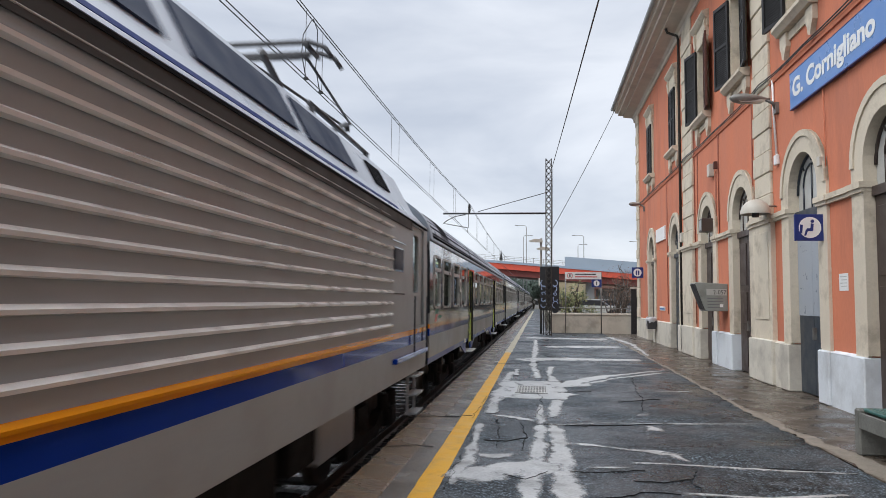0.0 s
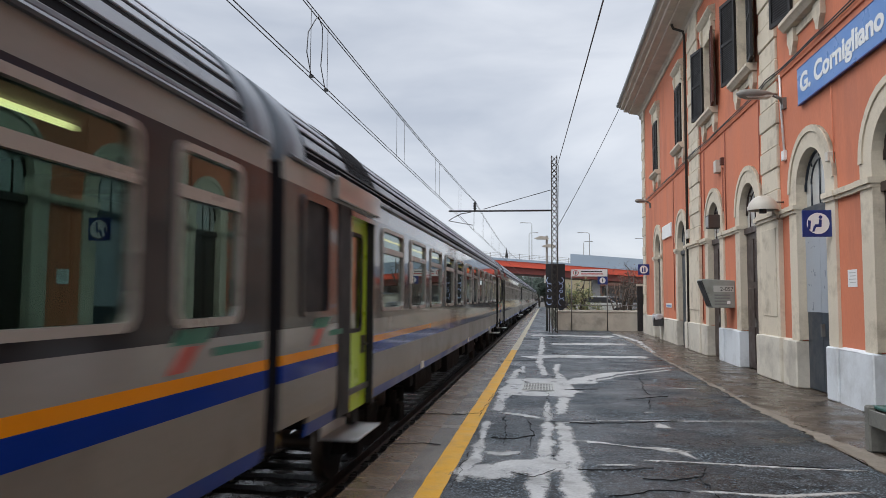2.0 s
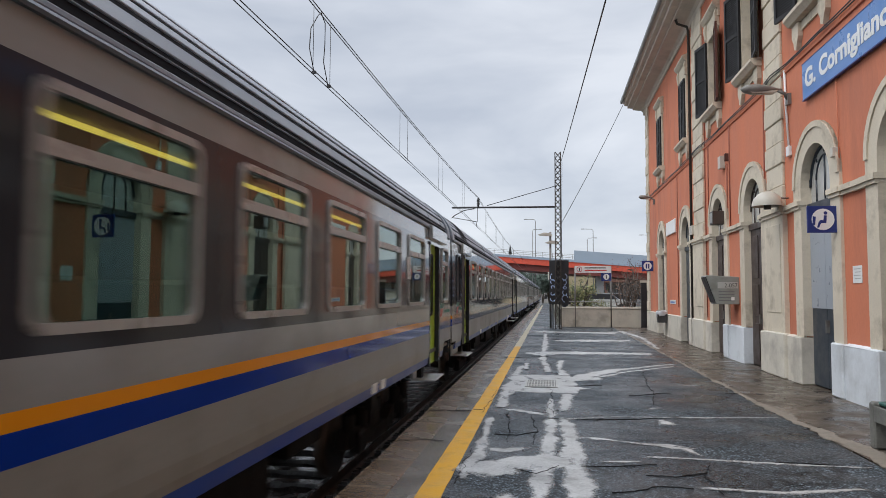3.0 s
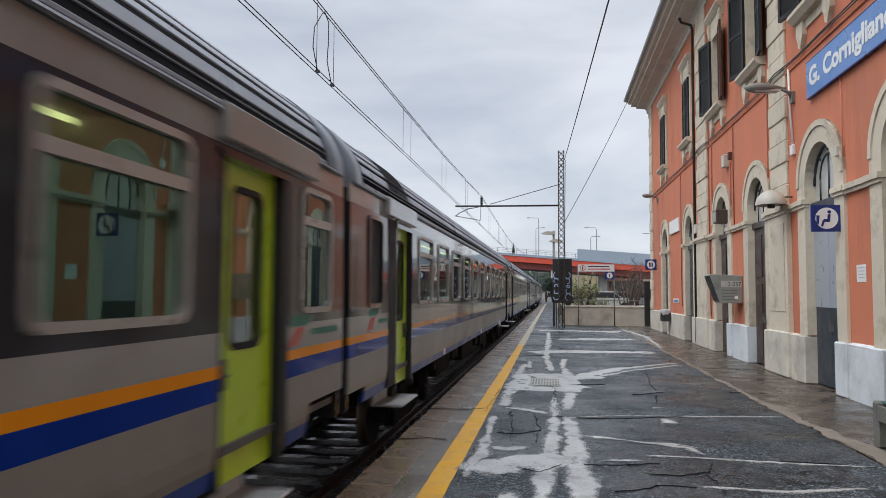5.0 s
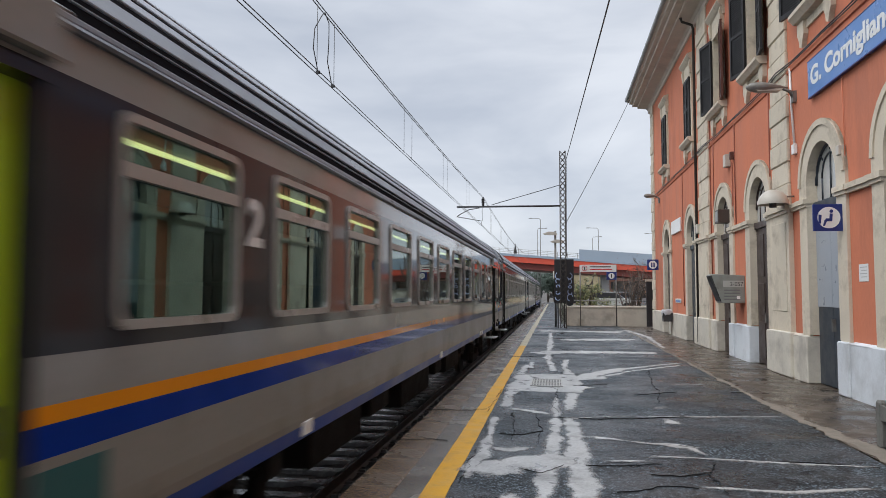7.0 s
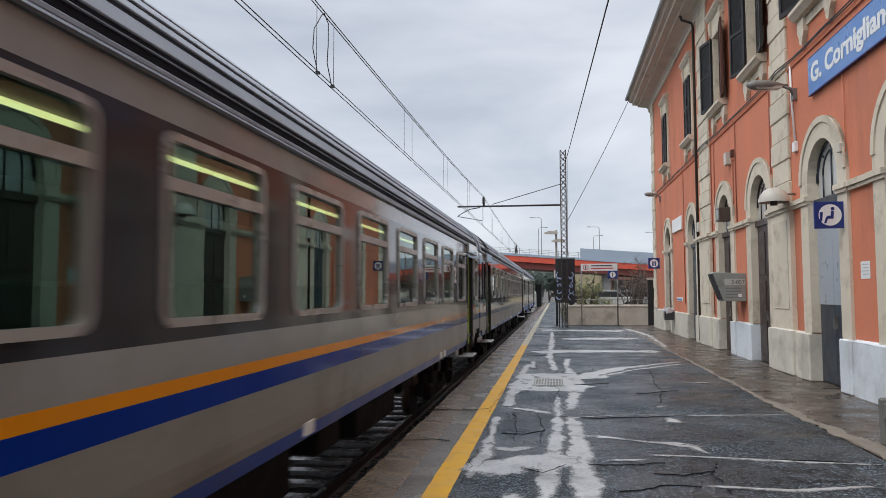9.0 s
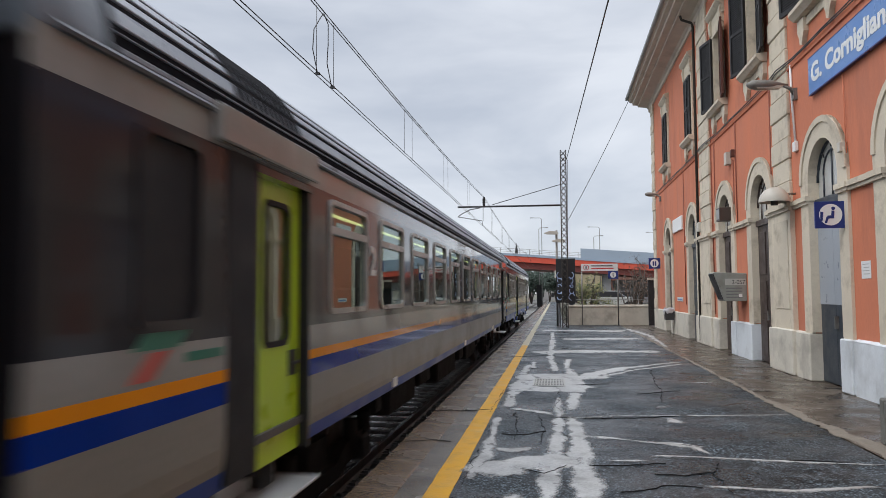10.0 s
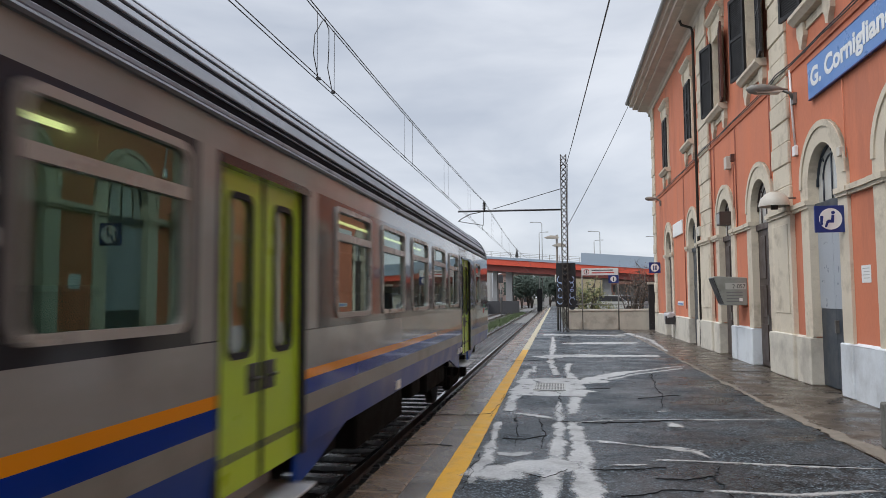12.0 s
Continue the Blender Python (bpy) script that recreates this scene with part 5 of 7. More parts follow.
    for u in (0.0, length - 0.2):
        if cab and u > 1:
            continue
        bm = bmesh.new()
        ring(bm, rounded(-0.62, 0.62, zz(0.45), zz(2.75), 0.1), rounded(-0.48, 0.48, zz(0.6), zz(2.6), 0.1), 0, 0.2)
        for v in bm.verts:
            v.co = Vector((v.co.y, u + v.co.x, v.co.z))
        part("gangway_bellows", bm, M["t_rubber"], c, "black rubber gangway bellows")
        for x in (-0.87, 0.87):
            bm = bmesh.new()
            v0, v1 = (0.1, -0.04) if u < 1 else (length - 0.1, length + 0.04)
            tube(bm, [(x, v0, 1.06), (x, v1, 1.06)], 0.09, 10)
            tube(bm, [(x, v1 - 0.03 if u < 1 else v1, 1.06), (x, v1 if u < 1 else v1 + 0.03, 1.06)], 0.24, 16)
            part("buffer", bm, M["t_under"], c, "grimy round steel buffer")
    bm = bmesh.new()
    rnd = random.Random(5)
    for a, b, d in ((7.2, 9.0, 0.5), (9.4, 10.4, 0.38), (11.2, 13.6, 0.55), (14.3, 15.0, 0.4), (15.6, 17.6, 0.5), (18.0, 18.9, 0.3)):
        box(bm, -1.15, 1.12, a, b, zz(0.40) - d, zz(0.46), bev=0.03)
    box(bm, -0.6, 0.6, 0.3, length - 0.3, zz(0.3), zz(0.5))
    for u in (2.6, 5.9, length - 5.9, length - 2.6):
        box(bm, 1.22, 1.3, u - 0.12, u + 0.12, zz(0.18), zz(0.42))
    part("underframe", bm, M["t_under"], c, "grimy equipment boxes under the floor")
    for u in (4.6, length - 4.6):
        bogie(c, u)
    if digit:
        for u in digit_at:
            lettering("class_numeral", digit, 0.43, M["t_white"], c, Matrix.Translation((SIDE_X + 0.006, u, zz(digit_z))) @ TO_PLATFORM, width=0.25, label="white class numeral", bold=0.012)
    # plain coloured shapes of the operator's mark, low on the side near both ends
    for u, reach in ((0.55, 1.1), (length - 1.62, 1.4)):
        bm = bmesh.new()
        prism(bm, [(u + 0.18, zz(1.36)), (u + 0.6, zz(1.36)), (u + 0.7, zz(1.45)), (u + 0.28, zz(1.45))], "x", SIDE_X + 0.001, SIDE_X + 0.004)
        part("mark", bm, M["mark_green"], c, "faded green mark")
        bm = bmesh.new()
        prism(bm, [(u + 0.16, zz(1.2)), (u + 0.36, zz(1.2)), (u + 0.52, zz(1.345)), (u + 0.32, zz(1.345))], "x", SIDE_X + 0.001, SIDE_X + 0.004)
        part("mark", bm, M["mark_red"], c, "faded red mark")
        boxes("lettering_bar", M["mark_green"], c, (SIDE_X + 0.001, SIDE_X + 0.004, u + 0.68, u + reach, zz(1.265), zz(1.32)))
    for u in (6.2, length - 6.4, length - 6.0, length / 2):
        boxes("data_plate", M["t_white"], c, (SIDE_X - 0.02, SIDE_X + 0.004, u, u + 0.2, zz(0.44), zz(0.55)))
    return c


def locomotive():
    """Electric locomotive, its ribbed flank ahead of the driver's door. u runs from its rear end forwards."""
    c = thing("locomotive", "grey electric locomotive with ribbed flank and raised pantograph", "locomotive")
    L = 15.4
    zlo, zhi = zz(0.40), zz(3.0)
    ops = [(L - 1.42, L - 0.36, zz(1.19), zz(2.9))]
    bands = [(zz(0.905), 0), (zz(1.06), 2), (zz(1.145), 1), (99, 0)]
    mats = [M["t_loco"], M["t_orange"], M["t_blue"], M["t_dark"]]
    side = part("body_side", side_panel(ops, L, zlo, zhi, bands, SIDE_X, u0=0.0), mats, c, "grey flank with orange and blue stripes")
    bm = side_panel([], L, zlo, zhi, bands, SIDE_X, u0=0.0)
    for v in bm.verts:
        v.co.x = -v.co.x
    part("body_side", bm, mats, c)
    for i in range(11):
        z = zz(1.115) + 0.1492 * i
        bm = bmesh.new()
        prism(bm, [(SIDE_X - 0.01, z - 0.02), (SIDE_X + 0.036, z - 0.014), (SIDE_X + 0.042, z + 0.006), (SIDE_X - 0.01, z + 0.03)], "y", 1.6, L - 3.12)
        part("flank_rib", bm, M["t_orange"] if i == 0 else M["t_rib"], c)
    bm = bmesh.new()
    tube(bm, [(SIDE_X, 1.6, zz(2.83)), (SIDE_X, L - 3.3, zz(2.83))], 0.008, 5)
    part("flank_seam", bm, M["t_alu"], c)
    # driver's door, recessed
    ua, ub = ops[0][0], ops[0][1]
    bm = bmesh.new()
    ring(bm, rounded(ua, ub, zz(1.19), zz(2.9), 0.02), rounded(ua + 0.2, ub - 0.36, zz(1.76), zz(2.76), 0.08), SIDE_X - 0.05, SIDE_X - 0.1)
    d = part("cab_door", bm, M["t_loco"], c)
    boxes("door_pane", M["t_glass"], d, (SIDE_X - 0.09, SIDE_X - 0.084, ua + 0.2, ub - 0.36, zz(1.76), zz(2.76)))
    bm = bmesh.new()
    for u in (ua - 0.07, ub + 0.07):
        tube(bm, [(SIDE_X + 0.04, u, zz(0.75)), (SIDE_X + 0.04, u, zz(1.7))], 0.015, 6)
    part("handrail", bm, M["t_rubber"], c)
    bm = bmesh.new()
    for k in range(3):
        box(bm, SIDE_X - 0.16, SIDE_X + 0.04, ua + 0.2, ub - 0.2, zz(0.33) - 0.3 * k, zz(0.36) - 0.3 * k)
    for u in (ua + 0.2, ub - 0.24):
        box(bm, SIDE_X - 0.14, SIDE_X - 0.1, u, u + 0.04, zz(-0.28), zz(0.6))
    part("cab_steps", bm, M["t_step"], c)
    boxes("sill_ledge", M["t_blue"], c, (SIDE_X - 0.02, SIDE_X + 0.06, ua - 1.5, ub + 0.1, zz(0.70), zz(0.78)), bev=0.01)
    # display with orange slats
    uc = L - 2.62
    dd = boxes("destination_display", M["t_dark"], c, (SIDE_X - 0.02, SIDE_X + 0.006, uc - 0.31, uc + 0.31, zz(2.06), zz(2.42)))
    bm = bmesh.new()
    for k in range(11):
        box(bm, SIDE_X + 0.006, SIDE_X + 0.01, uc - 0.26, uc + 0.26, zz(2.10) + k * 0.026, zz(2.10) + k * 0.026 + 0.017)
    part("display_row", bm, M["t_display"], dd, "glowing orange display rows")
    bm = bmesh.new()
    for k in range(18):
        u = uc - 0.27 + k * 0.0318
        box(bm, SIDE_X + 0.006, SIDE_X + 0.017, u - 0.002, u + 0.002, zz(2.09), zz(2.40))
    part("display_fin", bm, M["t_dark"], dd)
    boxes("seam", M["t_dark"], c, (SIDE_X - 0.01, SIDE_X + 0.003, uc - 0.5, uc + 0.45, zz(2.5), zz(2.515)), (SIDE_X - 0.01, SIDE_X + 0.003, uc - 0.5, uc + 0.45, zz(1.72), zz(1.735)))
    # sloping roof, cant rail in a dark and a light line, blue roof panels and grilles
    half = SIDE_X
    bm = bmesh.new()
    prof = [(half - 0.01, zz(2.95)), (half - 0.03, zz(3.03)), (half - 0.12, zz(3.16)), (half - 0.44, zz(3.76)), (-half + 0.44, zz(3.76)), (-half + 0.12, zz(3.16)), (-half, zz(2.95))]
    prism(bm, prof, "y", 0.9, L - 1.0)
    ends = [[bm.verts.new((x, u, z)) for x, z in prof] for u in (L - 1.0,)]
    tail_prof = [(half - 0.01, zz(2.95)), (half - 0.03, zz(3.0)), (half - 0.1, zz(3.06)), (half - 0.4, zz(3.2)), (-half + 0.4, zz(3.2)), (-half + 0.1, zz(3.06)), (-half, zz(2.95))]
    te = [bm.verts.new((x, L, z)) for x, z in tail_prof]
    for i in range(7):
        bm.faces.new((ends[0][i], ends[0][(i + 1) % 7], te[(i + 1) % 7], te[i]))
    bm.faces.new(te)
    part("roof", bm, M["t_roofpale"], c, "pale blue grey locomotive roof")
    boxes("eave_band", M["eave_brown"], c, (half - 0.01, half + 0.004, 0.0, L - 1.6, zz(2.79), zz(2.93)))
    boxes("eave_groove", M["t_roofdark"], c, (half - 0.02, half + 0.012, 0.0, L - 0.1, zz(2.93), zz(2.955)))
    for x0, z0, x1, z1, m, nm in ((half + 0.004, 2.955, half - 0.02, 3.0, M["t_roofpale"], "cant_strip"), (half - 0.02, 3.002, half - 0.115, 3.13, M["cant_navy"], "cant_rail")):
        bm = bmesh.new()
        prism(bm, [(x0, zz(z0)), (x0 + 0.008, zz(z0) + 0.006), (x1 + 0.012, zz(z1)), (x1 - 0.01, zz(z1) - 0.01)], "y", 0.0, L - 2.6 if nm == "cant_rail" else L - 1.2)
        part(nm, bm, m, c)
    for u0, u1 in ((4.3, 6.6), (6.95, 8.9), (9.2, 10.9)):
        bm = bmesh.new()
        prism(bm, [(half - 0.15, zz(3.22)), (half - 0.38, zz(3.65)), (half - 0.37, zz(3.67)), (half - 0.135, zz(3.23))], "y", u0, u1)
        part("roof_panel", bm, M["t_bluelight"], c, "slate blue roof panel")
    for u0, n, st, x0, x1 in ((L - 3.35, 8, 0.11, 0.18, 0.36), (2.6, 12, 0.13, 0.16, 0.38)):
        bm = bmesh.new()
        for k in range(n):
            u = u0 + k * st
            prism(bm, [(half - x0, zz(2.935 + x0 * 1.875)), (half - x1, zz(2.935 + x1 * 1.875)), (half - x1 + 0.02, zz(2.945 + x1 * 1.875)), (half - x0 + 0.02, zz(2.945 + x0 * 1.875))], "y", u, u + st * 0.5)
        part("roof_grille", bm, M["t_roofdark"], c, "dark louvred roof grille")
    # half-raised pantograph at the rear end: base, arms with the knee to the rear, collector head
    knee, top = Vector((0, 14.85, 5.3)), Vector((0, 11.4, 5.34))
    base = Vector((0, 12.7, 4.5))
    bm = bmesh.new()
    for sx in (-0.45, 0.45):
        tube(bm, [(sx, 12.0, 4.42), (sx, 14.2, 4.42)], 0.04, 6)
        for uu in (12.1, 14.0):
            tube(bm, [(sx, uu, 4.2), (sx, uu, 4.42)], 0.06, 8)
    tube(bm, [(-0.45, 12.7, 4.46), (0.45, 12.7, 4.46)], 0.05, 6)
    p = part("pantograph", bm, M["dark_metal"], c, "raised pantograph")
    bm = bmesh.new()
    tube(bm, [base, base.lerp(knee, 0.5), knee], 0.045, 8)
    tube(bm, [base + Vector((-0.18, -0.2, -0.03)), knee + Vector((-0.05, 0.05, -0.08))], 0.018, 6)
    part("lower_arm", bm, M["dark_metal"], p)
    bm = bmesh.new()
    for sx in (-0.42, 0.42):
        tube(bm, [knee + Vector((sx * 0.2, 0, 0)), top + Vector((sx, 0, 0))], 0.022, 6)
    tube(bm, [knee + Vector((0, 0.1, 0.05)), knee + Vector((0, 0.1, -0.1))], 0.05, 6)
    part("upper_arm", bm, M["dark_metal"], p)
    bm = bmesh.new()
    for o in (-0.2, 0.2):
        tube(bm, [(-0.85, top.y + o, 5.2), (-0.76, top.y + o, 5.34), (-0.55, top.y + o, 5.42), (0.55, top.y + o, 5.42), (0.76, top.y + o, 5.34), (0.85, top.y + o, 5.2)], 0.034, 6)
    for sx in (-0.52, 0.52):
        tube(bm, [(sx, top.y - 0.26, 5.38), (sx, top.y + 0.26, 5.38)], 0.036, 6)
        tube(bm, [(sx * 0.85, top.y, 5.26), (sx, top.y, 5.4)], 0.03, 6)
    tube(bm, [(-0.45, top.y, 5.3), (0.45, top.y, 5.3)], 0.03, 6)
    part("collector_head", bm, M["dark_metal"], p)
    bm = bmesh.new()
    tube(bm, [(0.05, 10.9, 5.22), (0.05, 12.8, 4.48)], 0.045, 7)
    part("lifting_strut", bm, M["dark_metal"], p)
    bm = bmesh.new()
    tube(bm, [(0.8, 10.5, 4.45), (0.8, 13.25, 4.42)], 0.032, 6)
    for uu in (10.6, 13.15):
        tube(bm, [(0.8, uu, 4.1), (0.8, uu, 4.43)], 0.045, 7)
    part("roof_conductor", bm, M["dark_metal"], c)
    boxes("body_end", M["t_loco"], c, (-SIDE_X + 0.03, SIDE_X - 0.03, L - 0.06, L, zlo, zhi))
    boxes("body_end", M["t_loco"], c, (-SIDE_X + 0.03, SIDE_X - 0.03, 0.0, 0.06, zlo, zhi))
    boxes("interior", M["t_inner"], c, (-1.2, 1.2, 0.2, L - 0.2, zz(0.5), zz(0.6)), (-1.3, -1.25, 0.2, L - 0.2, zz(0.6), zz(2.9)))
    bm = bmesh.new()
    for a, b, dd2 in ((6.6, 8.8, 0.62), (9.1, 9.9, 0.45), (4.9, 6.3, 0.5)):
        box(bm, -1.2, 1.18, a, b, zz(0.40) - dd2, zz(0.44), bev=0.03)
    part("underframe", bm, M["t_under"], c, "grimy equipment boxes")
    boxes("equipment_box", M["grey_metal"], c, (0.9, 1.24, L - 5.6, L - 4.3, zz(-0.12), zz(0.36)), bev=0.03)
    for u in (3.1, L - 2.9):
        bogie(c, u)
    return c


END_WIN = [(0.8, 1.45)] + [(3.9 + 1.93 * i, 5.2 + 1.93 * i) for i in range(10)] + [(23.3, 24.55), (26.45, 27.22)]
END_DOORS = [(2.25, 3.35), (24.98, 26.05)]
LEAD_WIN = [(1.0, 1.72), (2.28, 3.55), (4.1, 5.35), (5.9, 7.2)]
PITCH = 26.4


def build_train():
    vehicles = []
    loco = locomotive()
    vehicles.append((loco, -15.6))
    wins = [(0.66, 1.5), (1.98, 3.3), (3.82, 5.08), (5.6, 6.87)] + [(9.62 + 1.78 * i, 11.07 + 1.78 * i) for i in range(5)] + [(20.72, 22.1), (22.5, 23.82), (24.3, 25.8), (26.22, 27.06)]
    first = coach("coach", "grey coach with paired lime green double doors", wins, [(7.56, 9.0), (18.56, 20.15)], True, [5.22], "2")
    vehicles.append((first, 0.0))
    mid = coach("coach", "grey second class coach with lime green end doors", END_WIN, END_DOORS, False, [5.33, 22.74], "2", blind_first=True)
    vehicles.append((mid, PITCH * 2))
    wide = [(0.48, 1.24)] + [(3.5 + 1.955 * i, 4.86 + 1.955 * i) for i in range(11)] + [(26.4, 27.2)]
    prem = coach("coach", "grey first class coach with lime green end doors", wide, [(2.02, 3.08), END_DOORS[1]], False, [5.05, 22.62], "1", blind_first=True, lamp="t_lamp_warm")
    vehicles.append((prem, PITCH))
    open_front = coach("coach", "grey second class coach with a glazed front end window", END_WIN, END_DOORS, False, [5.33, 22.74], "2", digit_z=1.98)
    boxes("graffiti_patch", M["teal"], open_front, (SIDE_X + 0.001, SIDE_X + 0.004, 3.2, 3.66, 1.26, 1.52), label="teal sprayed patch")
    vehicles.append((open_front, PITCH * 4))
    for k in (3, 5, 6):
        vehicles.append((copy_thing(mid, pose(0, 0, 0)), PITCH * k))
    wins = LEAD_WIN + [(10.0 + 1.83 * i, 11.28 + 1.83 * i) for i in range(5)] + [(21.95, 23.05)]
    tail = coach("coach", "grey driving coach with lime double doors at the rear", wins, [(7.6, 9.18), (19.2, 20.8)], True, [5.5], "2", orange=(0.97, 1.05), blue=0.84, low=0.68, blind_first=True, cab=True, length=25.3)
    vehicles.append((tail, PITCH * 7))
    return vehicles

# ---------------------------------------------------------------- line equipment
def build_lineside():
    # lattice mast with its bracket
    mx, my, h, w = 0.42, 34.0, 8.45, 0.13
    m = thing("catenary_mast", "dark steel lattice mast at the platform end", "mast", (mx, my, 0))
    for sx in (-1, 1):
        for sy in (-1, 1):
            boxes("mast_chord", M["mast_steel"], m, (sx * w - 0.022, sx * w + 0.022, sy * w - 0.022, sy * w + 0.022, 0, h))
    for sy in (-1, 1):
        bm = bmesh.new()
        n = 30
        for i in range(n):
            a, b = h * i / n, h * (i + 1) / n
            tube(bm, [(-w, sy * w, a), (w, sy * w, b)], 0.012, 4)
            tube(bm, [(w, sy * w, a), (-w, sy * w, b)], 0.012, 4)
        part("lattice", bm, M["mast_steel"], m)
    for sx in (-1, 1):
        bm = bmesh.new()
        for i in range(n):
            a, b = h * i / n, h * (i + 1) / n
            s = 1 if i % 2 else -1
            tube(bm, [(sx * w, -s * w, a), (sx * w, s * w, b)], 0.012, 4)
        part("lattice", bm, M["mast_steel"], m)
    bm = bmesh.new()
    tube(bm, [(-0.1, 0, 5.82), (-5.1, 0, 5.84)], 0.045, 8)
    br = part("bracket", bm, M["dark_metal"], m)
    bm = bmesh.new()
    tube(bm, [(-0.1, 0, 6.83), (-3.4, 0, 5.92)], 0.018, 6)
    part("bracket_stay", bm, M["dark_metal"], br)
    bm = bmesh.new()
    tube(bm, [(TRACK_X - mx, 0, 5.8), (TRACK_X - mx, 0, 6.3)], 0.05, 8)
    for k in range(4):
        tube(bm, [(TRACK_X - mx, 0, 5.95 + 0.08 * k), (TRACK_X - mx, 0, 5.98 + 0.08 * k)], 0.085, 10)
    part("insulator", bm, M["dark_metal"], br)
    bm = bmesh.new()
    tube(bm, [(-4.0, 0, 5.78), (-4.5, 0, 5.7), (-4.9, 0, 5.5), (-5.1, 0, 5.36)], 0.022, 6)
    tube(bm, [(-5.1, 0, 5.36), (-3.9, 0, 5.14), (-3.9, 0, 4.9)], 0.018, 6)
    tube(bm, [(-3.86, 0, 5.82), (-3.86, 0, 5.14)], 0.012, 6)
    part("registration_arm", bm, M["dark_metal"], br)
    # overhead wires
    cat = thing("overhead_line", "overhead contact wire pair hung by droppers from a carrier wire", "overhead line")

    def carrier(y):
        f = ((y - 34.0) % 50.0) / 50.0
        return 6.30 - 1.72 * f * (1 - f)
    for o in (-0.035, 0.035):
        bm = bmesh.new()
        tube(bm, [(TRACK_X + o, y, 4.86) for y in range(-15, 176, 10)], 0.0075, 5)
        part("contact_wire", bm, M["wire"], cat)
        bm = bmesh.new()
        tube(bm, [(TRACK_X + o * 0.7, y, carrier(y)) for y in range(-16, 176, 2)], 0.0085, 5)
        part("carrier_wire", bm, M["wire"], cat)
    for y in (9.7, 10.5, 15.75, 16.65, 21.55, 22.4, 27.6, 28.3, 38, 38.8, 45, 46, 52, 53, 60, 61):
        bm = bmesh.new()
        tube(bm, [(TRACK_X, y, 4.86), (TRACK_X, y, carrier(y))], 0.005, 4)
        part("dropper", bm, M["wire"], cat)
    for y0, y1 in ((9.75, 9.95), (10.4, 10.3)):
        bm = bmesh.new()
        tube(bm, [(TRACK_X, y0, 4.87), (TRACK_X - 0.04, y0 - 0.1, 5.2), (TRACK_X - 0.03, y0 - 0.08, 5.5), (TRACK_X, (y0 + 10.05) / 2, 5.78), (TRACK_X, 10.02, carrier(10))], 0.008, 5)
        part("jumper_loop", bm, M["wire"], cat)
    for y in (9.75, 10.45):
        boxes("wire_clamp", M["dark_metal"], cat, (TRACK_X - 0.03, TRACK_X + 0.03, y - 0.02, y + 0.02, 4.845, 4.885))
    for label, a, b, sag in (("slack cable from the mast along the platform", (0.58, 34, 8.02), (1.32, -10, 5.4), 0.1), ("cable from the mast up to the station eaves", (0.53, 34, 4.95), (3.68, 35.1, 11.1), 0.12)):
        bm = bmesh.new()
        pts = []
        for i in range(25):
            f = i / 24
            pts.append((a[0] + (b[0] - a[0]) * f, a[1] + (b[1] - a[1]) * f, a[2] + (b[2] - a[2]) * f - 4 * sag * f * (1 - f)))
        tube(bm, pts, 0.015, 5)
        tagged(part("cable", bm, M["wire"]), label, "cable")
    bm = bmesh.new()
    tube(bm, [(0.62, 34, 8.0), (0.6, 34, 6.0), (0.58, 34, 3.4)], 0.012, 5)
    part("mast_cable", bm, M["wire"], m).matrix_parent_inverse = m.matrix_basis.inverted()
    # black display seen from behind, sprayed with loops of pale blue paint
    p = thing("display_panel", "black information display back covered with pale blue graffiti", "display panel", (0.45, 34.35, 0))
    boxes("display_body", M["black_panel"], p, (-0.45, 0.47, -0.09, 0.09, 1.17, 3.28), bev=0.015)
    rnd = random.Random(2)
    for cx in (-0.27, 0.28):
        for k in range(5):
            bm = bmesh.new()
            z = 2.42 - 0.25 * k
            r, ph, turn = rnd.uniform(0.07, 0.12), rnd.uniform(0, 6.28), rnd.choice((-1, 1)) * rnd.uniform(3.6, 6.2)
            pts = [(cx + r * 1.1 * math.cos(ph + turn * j / 9) + rnd.uniform(-0.01, 0.01), -0.094, z + r * 1.2 * math.sin(ph + turn * j / 9) + 0.01 * j) for j in range(10)]
            tube(bm, pts, 0.02, 5)
            part("graffiti_stroke", bm, M["spray"], p)
    for x in (-0.28, 0.02):
        boxes("display_post", M["dark_metal"], p, (x - 0.03, x + 0.03, 0.02, 0.08, 0, 1.2))
    # twin platform lamp on a pole
    l = thing("platform_lamp", "yellow pole with two pale flat lamp heads", "street lamp", (0.06, 35.6, 0))
    bm = bmesh.new()
    tube(bm, [(0, 0, 0), (0, 0, 4.75)], 0.055, 10)
    part("pole", bm, M["galv"], l)
    for z, x0, x1 in ((4.62, -0.62, 0.1), (4.22, -0.25, 0.45)):
        bm = bmesh.new()
        prism(bm, [(x0, z), (x0 + 0.12, z - 0.05), (x1 - 0.05, z - 0.07), (x1, z - 0.02), (x1 - 0.08, z + 0.07), (x0 + 0.3, z + 0.1)], "y", -0.13, 0.13)
        part("lamp_head", bm, M["lamp_beige"], l)


def wall_flag(name, label, category, y, x0, z0, z1, draw):
    """A sign that stands out from the wall and faces along the platform."""
    s = thing(name, label, category, (x0, y, z0))
    w, h = WALL_X - 0.02 - x0, z1 - z0
    boxes("sign_panel", M["navy"], s, (0, w, -0.02, 0.02, 0, h), bev=0.004)
    boxes("sign_bracket", M["grey_metal"], s, (w - 0.01, w + 0.03, -0.025, 0.025, h * 0.2, h * 0.8))
    draw(s, w, h)
    return s


